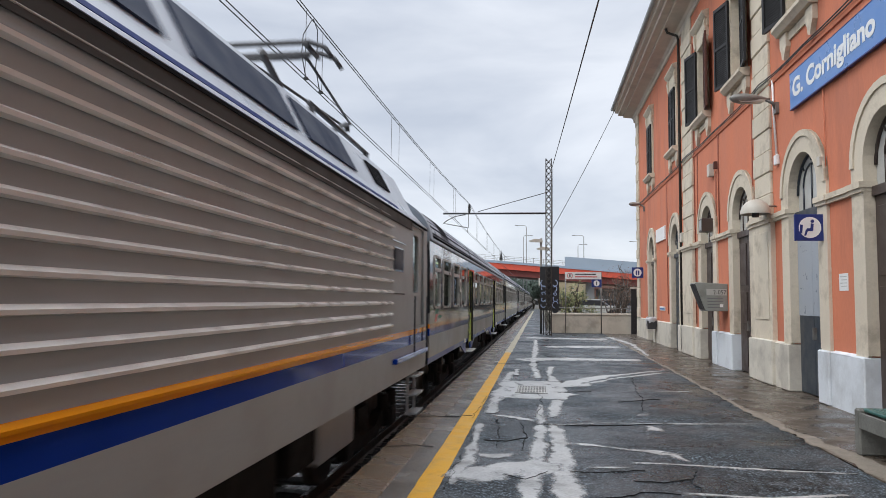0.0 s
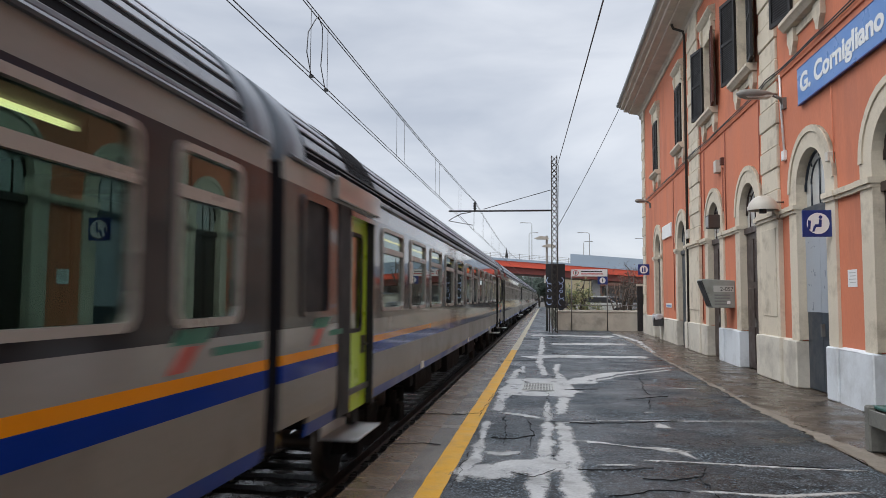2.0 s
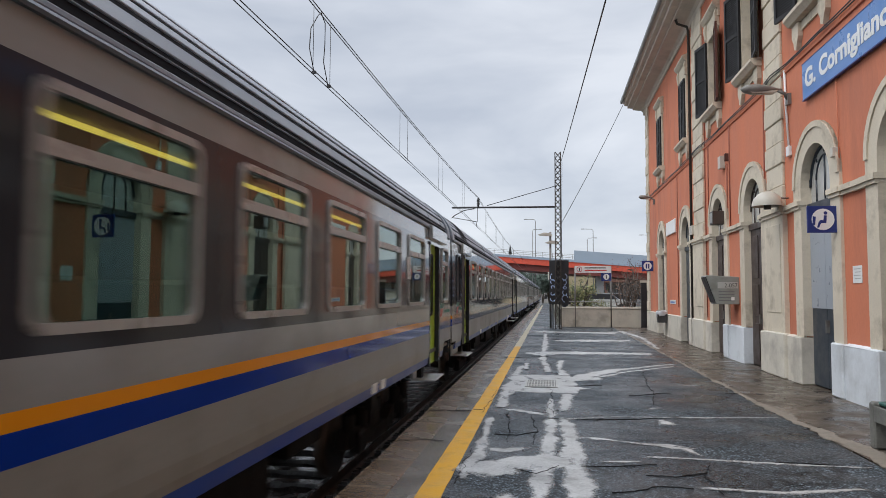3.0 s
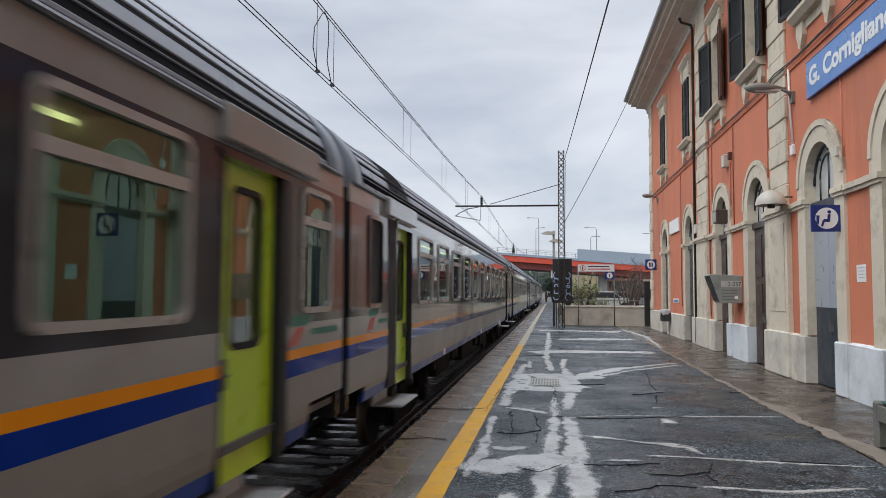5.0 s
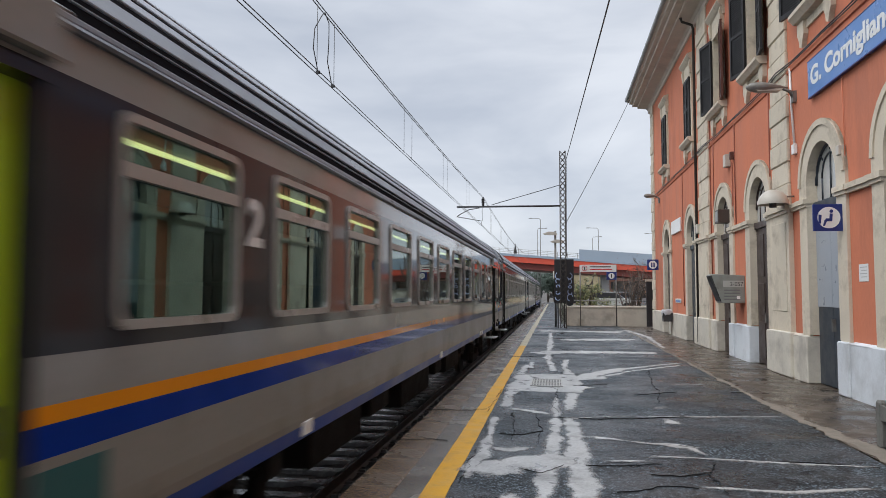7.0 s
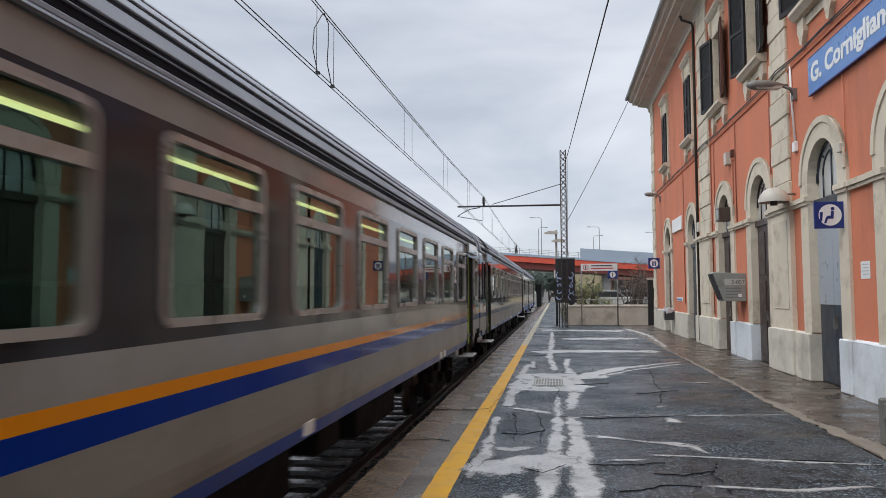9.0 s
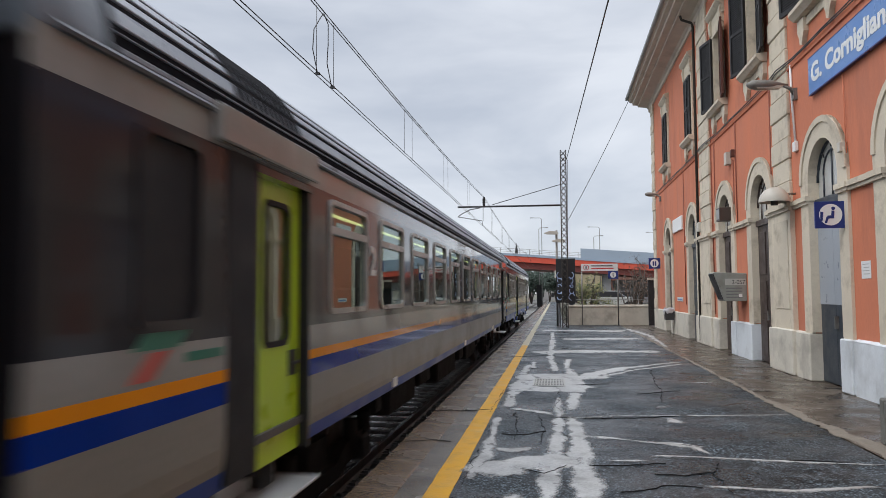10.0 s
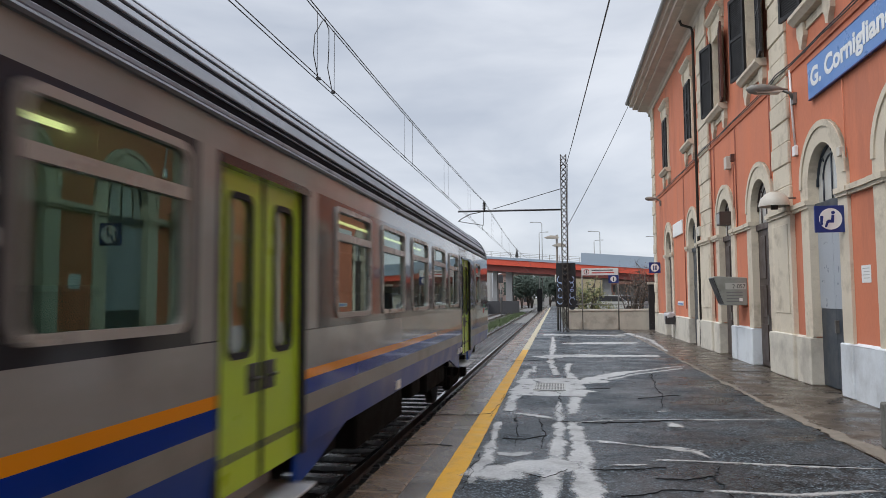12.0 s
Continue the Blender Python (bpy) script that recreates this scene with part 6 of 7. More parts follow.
def disc(name, x, z, r, parent, material, y=-0.024, k=24, label=""):
    bm = bmesh.new()
    prism(bm, [(x + r * math.cos(math.tau * i / k), z + r * math.sin(math.tau * i / k)) for i in range(k)], "y", y, y + 0.004)
    return part(name, bm, material, parent, label)


def build_fittings():
    # station name board
    s = thing("station_sign", "long blue station name board with white lettering", "sign", (WALL_X - 0.07, 13.66, 5.24))
    boxes("sign_panel", M["signblue"], s, (0, 0.03, -4.0, 0, 0, 0.66))
    boxes("sign_edge", M["navy"], s, (-0.006, 0.05, -4.01, 0.01, -0.02, 0.0), (-0.006, 0.05, -4.01, 0.01, 0.66, 0.67))
    for y in (-0.4, -1.7, -3.0):
        boxes("sign_bracket", M["grey_metal"], s, (0.03, 0.08, y - 0.03, y + 0.03, 0.1, 0.58))
    lettering("sign_lettering", "G. Cornigliano", 0.46, M["white"], s, Matrix.Translation((-0.004, -0.14, 0.19)) @ TO_TRACK, width=3.25, label="white station name", bold=0.016)

    def waiting(q, w, h):
        disc("symbol_disc", w / 2, h / 2, h * 0.4, q, M["white"], label="white disc")
        bm = bmesh.new()
        prism(bm, [(w * 0.50, h * 0.36), (w * 0.60, h * 0.36), (w * 0.62, h * 0.64), (w * 0.53, h * 0.66)], "y", -0.028, -0.024)
        prism(bm, [(w * 0.36, h * 0.36), (w * 0.5, h * 0.36), (w * 0.53, h * 0.47), (w * 0.40, h * 0.47)], "y", -0.0285, -0.024)
        prism(bm, [(w * 0.30, h * 0.19), (w * 0.37, h * 0.19), (w * 0.44, h * 0.40), (w * 0.36, h * 0.42)], "y", -0.0275, -0.024)
        prism(bm, [(w * 0.16, h * 0.28), (w * 0.24, h * 0.28), (w * 0.27, h * 0.60), (w * 0.17, h * 0.62)], "y", -0.027, -0.024)
        part("symbol_figure", bm, M["navy"], q)
        disc("symbol_head", w * 0.58, h * 0.735, h * 0.065, q, M["navy"], y=-0.028)
    wall_flag("waiting_room_sign", "navy square sign with a white seated figure disc", "sign", 12.35, 4.2, 2.68, 3.12, waiting)

    def toilets(q, w, h):
        disc("symbol_disc", w / 2, h / 2, h * 0.38, q, M["white"], label="white disc")
        boxes("symbol_figure", M["navy"], q, (w * 0.34, w * 0.46, -0.028, -0.024, h * 0.25, h * 0.7), (w * 0.54, w * 0.66, -0.028, -0.024, h * 0.25, h * 0.7))
    wall_flag("toilet_sign", "navy square toilet sign with two figures in a disc", "sign", 33.2, 4.18, 2.72, 3.2, toilets)
    # sheet-metal equipment hood
    b = thing("equipment_hood", "grey green sheet metal hood with a number on its face", "equipment box", (WALL_X, 18.9, 0))
    prof = [(0, 1.42), (-0.55, 1.42), (-0.8, 2.13), (-0.76, 2.15), (0, 2.11)]
    bm = bmesh.new()
    prism(bm, prof, "y", -0.3, 0.3)
    bmesh.ops.bevel(bm, geom=bm.edges[:], offset=0.015, segments=1, affect="EDGES")
    part("hood_body", bm, M["box_metal"], b)
    bm = bmesh.new()
    prism(bm, [(-0.565, 1.46), (-0.795, 2.1), (-0.77, 2.1), (-0.54, 1.46)], "y", -0.27, 0.27)
    part("hood_screen", bm, M["black_panel"], b).location = (-0.012, 0, 0)
    boxes("number_plate", M["grey_plate"], b, (-0.52, -0.03, -0.305, -0.3, 1.82, 1.98))
    lettering("plate_number", "2-057", 0.15, M["ink"], b, Matrix.Translation((-0.36, -0.306, 1.845)) @ TO_CAMERA, width=0.31)
    bm = bmesh.new()
    for k in range(4):
        box(bm, -0.5, -0.12, -0.303, -0.3, 1.5 + 0.075 * k, 1.53 + 0.075 * k)
    part("lettering_bar", bm, M["lettering_grey"], b)
    boxes("hood_sticker", M["white"], b, (-0.2, -0.12, -0.304, -0.3, 1.52, 1.6))
    # cobra-head wall lamps
    for i, (y, x0, x1, z) in enumerate(((14.55, 3.78, 4.55, 5.74), (32.6, 4.0, 4.6, 6.05))):
        l = thing("wall_lamp", "weathered grey streetlight head on a short wall arm", "wall lamp", (0, y, z), group="streetlight heads")
        bm = bmesh.new()
        n = 10
        rings = []
        for j in range(n + 1):
            f = j / n
            r = 0.03 + 0.1 * math.sin(math.pi * min(1, f * 1.1) ** 0.7) ** 0.7
            rings.append([bm.verts.new((x0 + (x1 - x0) * f, r * 1.15 * math.cos(a * math.tau / 12), r * 0.75 * math.sin(a * math.tau / 12) - 0.04 * f)) for a in range(12)])
        for q, t in zip(rings, rings[1:]):
            for a in range(12):
                bm.faces.new((q[a], q[(a + 1) % 12], t[(a + 1) % 12], t[a])).smooth = True
        bm.faces.new(rings[0])
        bm.faces.new(rings[-1])
        part("lamp_head", bm, M["lamp_grey"], l)
        bm = bmesh.new()
        prism(bm, [(x0 + 0.06, -0.02), (x1 - 0.1, -0.07), (x1 - 0.16, -0.11), (x0 + 0.2, -0.1)], "y", -0.09, 0.09)
        part("lamp_glass", bm, M["lamp_beige"], l)
        bm = bmesh.new()
        tube(bm, [(x1 - 0.08, 0, -0.05), (x1 + 0.05, 0, -0.12), (WALL_X - 0.05, 0, -0.24)], 0.035, 8)
        box(bm, WALL_X - 0.07, WALL_X, -0.07, 0.07, -0.34, -0.12)
        part("lamp_arm", bm, M["galv"], l)
    # dome lamp
    l = thing("dome_lamp", "pale metal dome wall lamp above the impost", "wall lamp", (4.3, 14.8, 3.42))
    bm = bmesh.new()
    prof = [(0.29, 0.0), (0.285, 0.07), (0.25, 0.16), (0.18, 0.24), (0.09, 0.29), (0.02, 0.3)]
    rings = [[bm.verts.new((r * math.cos(a * math.tau / 20), r * math.sin(a * math.tau / 20), z)) for a in range(20)] for r, z in prof + [(0.02, 0.28), (0.17, 0.22), (0.27, 0.06), (0.28, 0.0)]]
    for q, t in zip(rings, rings[1:]):
        for a in range(20):
            bm.faces.new((q[a], q[(a + 1) % 20], t[(a + 1) % 20], t[a])).smooth = True
    part("lamp_shade", bm, M["lamp_beige"], l)
    bm = bmesh.new()
    tube(bm, [(0, 0, 0.2), (0, 0, -0.06)], 0.07, 10)
    part("lamp_socket", bm, M["dark_metal"], l)
    bm = bmesh.new()
    tube(bm, [(0.1, 0, 0.16), (0.25, 0, 0.16), (0.4, 0, 0.16)], 0.02, 6)
    part("lamp_arm", bm, M["galv"], l)
    # small wall boxes and papers
    def wall_item(name, label, cat, y, z, dy, dz, dx, m, extra=None):
        t = thing(name, label, cat, (WALL_X, y, z))
        boxes("case", m, t, (-dx, 0, -dy / 2, dy / 2, -dz / 2, dz / 2), bev=min(0.01, dx / 3))
        if extra:
            extra(t)
        return t
    wall_item("wall_panel", "blank white panel on the salmon wall", "panel", 28.3, 4.25, 2.0, 0.52, 0.06, M["white"])
    t = wall_item("notice", "white paper notice taped on the salmon wall", "notice", 11.72, 1.98, 0.33, 0.27, 0.006, M["white"])
    for k in range(4):
        boxes("lettering_bar", M["grey_plate"], t, (-0.008, -0.006, -0.12, 0.12 - 0.04 * (k % 2), 0.08 - k * 0.05, 0.092 - k * 0.05))
    t = wall_item("wall_label", "small pale label with a blue line on the wall", "label", 28.2, 1.38, 1.2, 0.16, 0.02, M["white"])
    boxes("lettering_bar", M["signblue"], t, (-0.023, -0.02, -0.5, 0.5, -0.04, 0.02))
    wall_item("loudspeaker", "dark boxed loudspeaker mounted beside the arch", "loudspeaker", 20.0, 3.74, 0.4, 0.36, 0.34, M["darkdoor"], lambda q: boxes("speaker_grille", M["grey_metal"], q, (-0.35, -0.34, -0.15, 0.15, -0.13, 0.13)))
    wall_item("camera_box", "small grey junction box on the upper wall", "junction box", 19.9, 5.24, 0.26, 0.34, 0.14, M["lamp_beige"])
    wall_item("alarm_box", "small rust red alarm box on the wall", "alarm box", 19.45, 5.3, 0.12, 0.2, 0.1, M["shutter_brown"])
    wall_item("conduit_box", "white plastic conduit box under the cable", "junction box", 14.6, 4.48, 0.16, 0.2, 0.07, M["white"])
    wall_item("arch_box", "small pale box on the arch moulding", "junction box", 12.3, 4.0, 0.12, 0.16, 0.12, M["lamp_beige"])
    wall_item("pilaster_box", "small cream box on the pilaster", "junction box", 23.9, 3.75, 0.4, 0.3, 0.14, M["lamp_beige"])
    wall_item("timetable", "white framed timetable beside the blue door", "timetable", 23.95, 1.7, 0.3, 0.64, 0.05, M["white"])
    # conduits and cables on the facade
    bm = bmesh.new()
    tube(bm, [(WALL_X - 0.03, 14.76, 6.15), (WALL_X - 0.03, 14.72, 5.4), (WALL_X - 0.03, 14.6, 4.58)], 0.022, 6)
    tagged(part("conduit", bm, M["white"]), "white plastic conduit running down the wall", "conduit")
    for dz, seed in ((0.05, 1), (0.0, 2)):
        rnd = random.Random(seed)
        bm = bmesh.new()
        y = NEAR_Y + 1
        pts = []
        while y < 34:
            pts.append((WALL_X - 0.05 - (0.06 if 14.9 < y < 16.1 or 22.3 < y < 23.9 else 0), y, 6.2 + dz + rnd.uniform(-0.02, 0.02)))
            y += 0.8
        tube(bm, pts, 0.013, 5)
        tagged(part("facade_cable", bm, M["dark_metal"]), "dark cable clipped along the string course", "cable")
    for y in (23.95,):
        bm = bmesh.new()
        tube(bm, [(WALL_X - 0.5, y, 10.82), (WALL_X - 0.45, y, 10.68), (WALL_X - 0.14, y, 10.56), (WALL_X - 0.1, y, 10.4), (WALL_X - 0.1, y, 0.1)], 0.045, 8)
        tagged(part("downpipe", bm, M["eave_brown"]), "dark brown downpipe beside the pilaster", "downpipe")
    for y, za, zb in ((19.55, 5.15, 1.0), (19.25, 6.1, 3.45), (21.75, 6.1, 3.45), (22.15, 9.6, 1.0), (16.25, 6.1, 1.0), (26.9, 6.1, 1.2)):
        bm = bmesh.new()
        tube(bm, [(WALL_X - 0.02, y, za), (WALL_X - 0.022, y + 0.03, (za + zb) / 2), (WALL_X - 0.02, y, zb)], 0.014, 5)
        tagged(part("facade_cable", bm, M["cable_red"]), "dull red cable clipped to the stucco", "cable")
    bm = bmesh.new()
    tube(bm, [(WALL_X - 0.03, 12.25, 5.3), (WALL_X - 0.03, 12.2, 3.45)], 0.01, 5)
    tagged(part("facade_cable", bm, M["salmon"]), "painted cable running down the wall", "cable")
    # litter bin
    b = thing("litter_bin", "grey wall litter bin lined with a white bag", "litter bin", (4.42, 29.2, 0.55))
    bm = bmesh.new()
    prism(bm, [(-0.16, 0), (0.16, 0), (0.19, 0.34), (-0.19, 0.34)], "y", -0.17, 0.17)
    part("bin_body", bm, M["dark_metal"], b)
    bm = bmesh.new()
    rnd = random.Random(3)
    rings = []
    for z, r in ((0.25, 0.195), (0.34, 0.215), (0.43, 0.2), (0.47, 0.17), (0.4, 0.14), (0.3, 0.12)):
        rings.append([bm.verts.new((r * 1.05 * math.cos(a) * (1 + 0.09 * math.sin(5 * a + 9 * z)), r * math.sin(a) * (1 + 0.09 * math.cos(4 * a + 7 * z)), z + 0.03 * math.sin(3 * a))) for a in [k * math.tau / 18 for k in range(18)]])
    for q, r in zip(rings, rings[1:]):
        for k in range(18):
            bm.faces.new((q[k], q[(k + 1) % 18], r[(k + 1) % 18], r[k])).smooth = True
    part("bin_bag", bm, M["bag"], b, "white plastic bag")
    boxes("bin_bracket", M["galv"], b, (0.14, 0.27, -0.03, 0.03, 0.1, 0.3))
    # bench with concrete supports and green slats
    b = thing("bench", "concrete bench with dark green slats beside the station wall", "bench", (3.73, 8.35, 0.006))
    for y in (-0.08, -1.7):
        boxes("bench_support", M["bench_grey"], b, (-0.3, 0.3, y, y + 0.12, 0, 0.5), bev=0.02)
    for k in range(5):
        boxes("bench_slat", M["bench_green"], b, (-0.24 + k * 0.1, -0.16 + k * 0.1, -1.66, -0.02, 0.47, 0.505), bev=0.008)
    boxes("bench_apron", M["bench_grey"], b, (-0.3, -0.26, -1.6, -0.08, 0.3, 0.46))
    # low wall with rail at the platform end, and the signs on its posts
    f = thing("end_wall", "low weathered concrete wall closing the platform end", "wall", (0, 36.6, 0), kind="structure")
    for x0, x1 in ((0.6, 1.28), (1.32, 3.05), (3.11, 4.66)):
        boxes("wall_slab", M["concrete"], f, (x0, x1, -0.07, 0.07, 0, 0.92), bev=0.012)
        boxes("wall_coping", M["concrete"], f, (x0, x1, -0.1, 0.1, 0.92, 1.0), bev=0.015)
    bm = bmesh.new()
    tube(bm, [(0.6, 0, 1.28), (4.66, 0, 1.28)], 0.025, 6)
    part("handrail", bm, M["galv"], f)
    for x in (1.3, 3.08):
        bm = bmesh.new()
        tube(bm, [(x, -0.02, 0), (x, -0.02, 3.1)], 0.035, 8)
        part("post", bm, M["galv"], f)
    s = thing("warning_sign", "white no crossing board with small dark print", "sign", (1.28, 36.545, 2.74))
    boxes("sign_panel", M["white"], s, (0, 1.8, -0.015, 0.0, 0, 0.36))
    disc("symbol_ring", 0.24, 0.18, 0.14, s, M["red_ink"], y=-0.019)
    disc("symbol_disc", 0.24, 0.18, 0.11, s, M["white"], y=-0.022)
    boxes("symbol_figure", M["ink"], s, (0.21, 0.27, -0.026, -0.022, 0.1, 0.26))
    for z0, x1, m in ((0.23, 1.55, M["ink"]), (0.10, 1.6, M["red_ink"])):
        boxes("lettering_bar", m, s, (0.5, x1, -0.018, -0.015, z0, z0 + 0.05))
    s = thing("platform_number_sign", "navy platform sign with the number one in a white disc", "sign", (2.6, 36.545, 2.34))
    boxes("sign_panel", M["navy"], s, (0, 0.5, -0.015, 0.0, 0, 0.4))
    disc("symbol_disc", 0.25, 0.2, 0.15, s, M["white"], y=-0.019)
    lettering("platform_numeral", "1", 0.27, M["ink"], s, Matrix.Translation((0.25, -0.021, 0.105)) @ TO_CAMERA, align="CENTER", bold=0.006)
    # ribbed dark gate beside the corner
    g = thing("metal_gate", "dark ribbed metal gate beside the station corner", "gate", (4.5, 36.2, 0))
    boxes("gate_frame", M["dark_metal"], g, (0, 0.62, 0, 0.05, 0.02, 2.25))
    for k in range(20):
        boxes("gate_slat", M["dark_metal"], g, (0.03, 0.59, -0.02, 0.0, 0.1 + 0.105 * k, 0.17 + 0.105 * k))
    boxes("gate_top", M["concrete"], g, (-0.03, 0.66, -0.04, 0.1, 2.25, 2.36))


# ---------------------------------------------------------------- distance
def leafy(name, label, cat, at, height, spread, n, leaf_mats, seed, trunk=True, size=0.12, low=0.1):
    """A tapered trunk with limbs and a crown of many small leaf cards in clumps."""
    rnd = random.Random(seed)
    t = thing(name, label, cat, at)
    bm = bmesh.new()
    tips = []
    for k in range(7 if trunk else 9):
        a = rnd.uniform(0, math.tau)
        f = rnd.uniform(0.35, 1.0)
        base = (0, 0, 0) if trunk else (rnd.uniform(-spread, spread) * 0.4, rnd.uniform(-spread, spread) * 0.4, 0)
        mid = Vector((base[0] + math.cos(a) * spread * f * 0.35, base[1] + math.sin(a) * spread * f * 0.35, height * rnd.uniform(0.35, 0.55)))
        tip = Vector((base[0] + math.cos(a) * spread * f, base[1] + math.sin(a) * spread * f, height * rnd.uniform(0.6, 1.0)))
        tube(bm, [base, mid, tip], 0.035 * height ** 0.7, 5, r_end=0.01)
        tips += [mid, tip, (mid + tip) / 2]
        for j in range(4):
            tp = mid.lerp(tip, rnd.random()) + Vector((rnd.gauss(0, 1), rnd.gauss(0, 1), rnd.uniform(0, 1))) * spread * 0.35
            tube(bm, [mid.lerp(tip, rnd.random()), tp], 0.014 * height ** 0.5, 4, r_end=0.004)
            tips.append(tp)
            for q in range(3):
                e = tp + Vector((rnd.gauss(0, 1), rnd.gauss(0, 1), rnd.uniform(-0.3, 1))) * spread * 0.22
                tube(bm, [tp.lerp(tip, rnd.uniform(0, 0.4)), e], 0.006 * height ** 0.5, 3, r_end=0.003)
                tips.append(e)
    part("trunk", bm, M["bark"], t)
    if n:
        verts, faces, mi = [], [], []
        for i in range(n):
            c = rnd.choice(tips) + Vector((rnd.gauss(0, 1), rnd.gauss(0, 1), rnd.gauss(0, 0.8))) * spread * 0.2
            if c.z < low:
                c.z = low + rnd.random() * 0.2
            d1 = Vector((rnd.gauss(0, 1), rnd.gauss(0, 1), rnd.gauss(0, 1))).normalized()
            d2 = d1.orthogonal().normalized()
            s = size * rnd.uniform(0.5, 1.4)
            k = len(verts)
            verts += [c - d1 * s, c + d2 * s * 0.45, c + d1 * s, c - d2 * s * 0.45]
            faces.append((k, k + 1, k + 2, k + 3))
            mi.append(rnd.randrange(len(leaf_mats)))
        me = bpy.data.meshes.new("crown")
        me.from_pydata([tuple(v) for v in verts], [], faces)
        for m in leaf_mats:
            me.materials.append(m)
        me.polygons.foreach_set("material_index", mi)
        cr = new("crown", me)
        cr.parent = t
    return t


def parked_car(at, turn, paint, label):
    c = thing("car", label, "car", at)
    c.rotation_euler = (0, 0, radians(turn))
    bm = bmesh.new()
    prism(bm, [(-2.05, 0.35), (-2.1, 0.62), (-1.95, 0.86), (-1.05, 0.96), (1.15, 0.98), (1.95, 0.9), (2.08, 0.6), (2.02, 0.35)], "x", -0.86, 0.86)
    bmesh.ops.bevel(bm, geom=bm.edges[:], offset=0.05, segments=1, affect="EDGES")
    part("body", bm, paint, c)
    bm = bmesh.new()
    prism(bm, [(-1.1, 0.95), (-0.45, 1.42), (0.95, 1.46), (1.7, 0.97)], "x", -0.74, 0.74)
    bmesh.ops.bevel(bm, geom=bm.edges[:], offset=0.05, segments=1, affect="EDGES")
    part("glasshouse", bm, M["black_panel"], c, "dark car windows")
    boxes("roof", paint, c, (-0.68, 0.68, -0.42, 0.95, 1.42, 1.49), bev=0.02)
    for x in (-0.8, 0.8):
        for y in (-1.3, 1.3):
            bm = bmesh.new()
            tube(bm, [(x - 0.1, y, 0.31), (x + 0.1, y, 0.31)], 0.31, 14)
            part("wheel", bm, M["t_rubber"], c)
    return c


def build_background():
    base = RAIL_Z - 0.42
    # flyover with red girders, rail and noise barrier
    b = thing("flyover", "road flyover with red steel girders and a blue grey noise barrier", "bridge", (0, 110, 0))
    slope = lambda x: 6.95 - 0.077 * (x + 2.5)
    def strip(name, x0, x1, y0, y1, za, zb, m, label=""):
        bm = bmesh.new()
        vs = [bm.verts.new((x, y, slope(x) + z)) for x in (x0, x1) for y in (y0, y1) for z in (za, zb)]
        for f in ((0, 1, 3, 2), (4, 6, 7, 5), (0, 4, 5, 1), (2, 3, 7, 6), (1, 5, 7, 3), (0, 2, 6, 4)):
            bm.faces.new([vs[i] for i in f])
        return part(name, bm, m, b, label)
    strip("girder", -60, 60, 0, 0.4, -0.75, 0.12, M["bridge_red"], "red steel girder")
    strip("girder", -60, 60, 8, 8.4, -1.2, 0.0, M["bridge_red"], "red steel girder")
    strip("deck", -60, 60, 0.4, 12, -0.1, 0.25, M["dark_concrete"])
    strip("underside", -60, 60, 0.6, 12, -1.7, -0.75, M["girder_dark"], "lower red girders, underside shade put into their colour")
    strip("parapet", -60, 60, -0.1, 0.1, 0.12, 0.5, M["barrier"])
    strip("noise_barrier", 3.8, 60, 0.15, 0.3, 0.5, 1.95, M["barrier"], "blue grey noise barrier panels")
    for z in (0.75, 1.0, 1.25):
        strip("railing_bar", -60, 3.8, 0.0, 0.04, z, z + 0.035, M["galv"])
    for k in range(40):
        x = -55 + k * 1.5
        if x < 3.8:
            strip("railing_post", x, x + 0.06, 0.0, 0.06, 0.5, 1.3, M["galv"])
    for x, w in ((-7.4, 0.5), (-20, 0.6), (7.8, 0.6), (22, 0.7), (-9.6, 0.35)):
        boxes("pillar", M["concrete_grey"], b, (x - w, x + w, 2, 4.5, base, slope(x) - 1.6))
    boxes("abutment", M["concrete_grey"], b, (9.5, 60, 6, 8, base, 3.6))
    for x, y, h, arm in ((-2.35, 15, 14.8, -1.5), (-2.9, 17, 13.2, 1.2), (7.6, 15, 13.0, -1.5), (6.7, 17, 11.6, 1.2), (17.4, 15, 11.9, -1.5)):
        l = thing("road_lamp", "slender grey road lamp beyond the flyover", "street lamp", (x, 110 + y, 0), group="road lamps")
        bm = bmesh.new()
        tube(bm, [(0, 0, base), (0, 0, h - 0.25), (arm * 0.15, 0, h), (arm, 0, h + 0.05)], 0.07, 6, r_end=0.05)
        part("pole", bm, M["grey_metal"], l)
        boxes("lamp_head", M["grey_metal"], l, (min(arm, arm * 1.35), max(arm, arm * 1.35), -0.12, 0.12, h - 0.02, h + 0.1))
    # dark retaining walls and a signal box under the bridge
    bm = bmesh.new()
    box(bm, -40, -5.4, 104, 104.5, base, 1.1)
    box(bm, -10.2, -9.8, 60, 104, base, 0.7)
    tagged(part("retaining_wall", bm, M["dark_concrete"]), "dark retaining wall beside the far tracks", "wall", kind="structure")
    bm = bmesh.new()
    box(bm, -3.2, -2.4, 120, 122, base, 3.0)
    tagged(part("lineside_cabin", bm, M["dark_concrete"]), "dark lineside cabin past the flyover", "cabin")
    for x, y, z in ((-6.2, 80, 4.2), (-10.5, 86, 4.6), (0.1, 86, 4.3)):
        s = thing("railway_signal", "slim railway signal post with a dark head", "signal", (x, y, 0))
        bm = bmesh.new()
        tube(bm, [(0, 0, base), (0, 0, z)], 0.06, 6)
        part("post", bm, M["galv"], s)
        boxes("signal_head", M["lamp_beige"] if x > -1 else M["dark_metal"], s, (-0.25, 0.25, -0.15, 0.1, z - 0.9, z), bev=0.04)
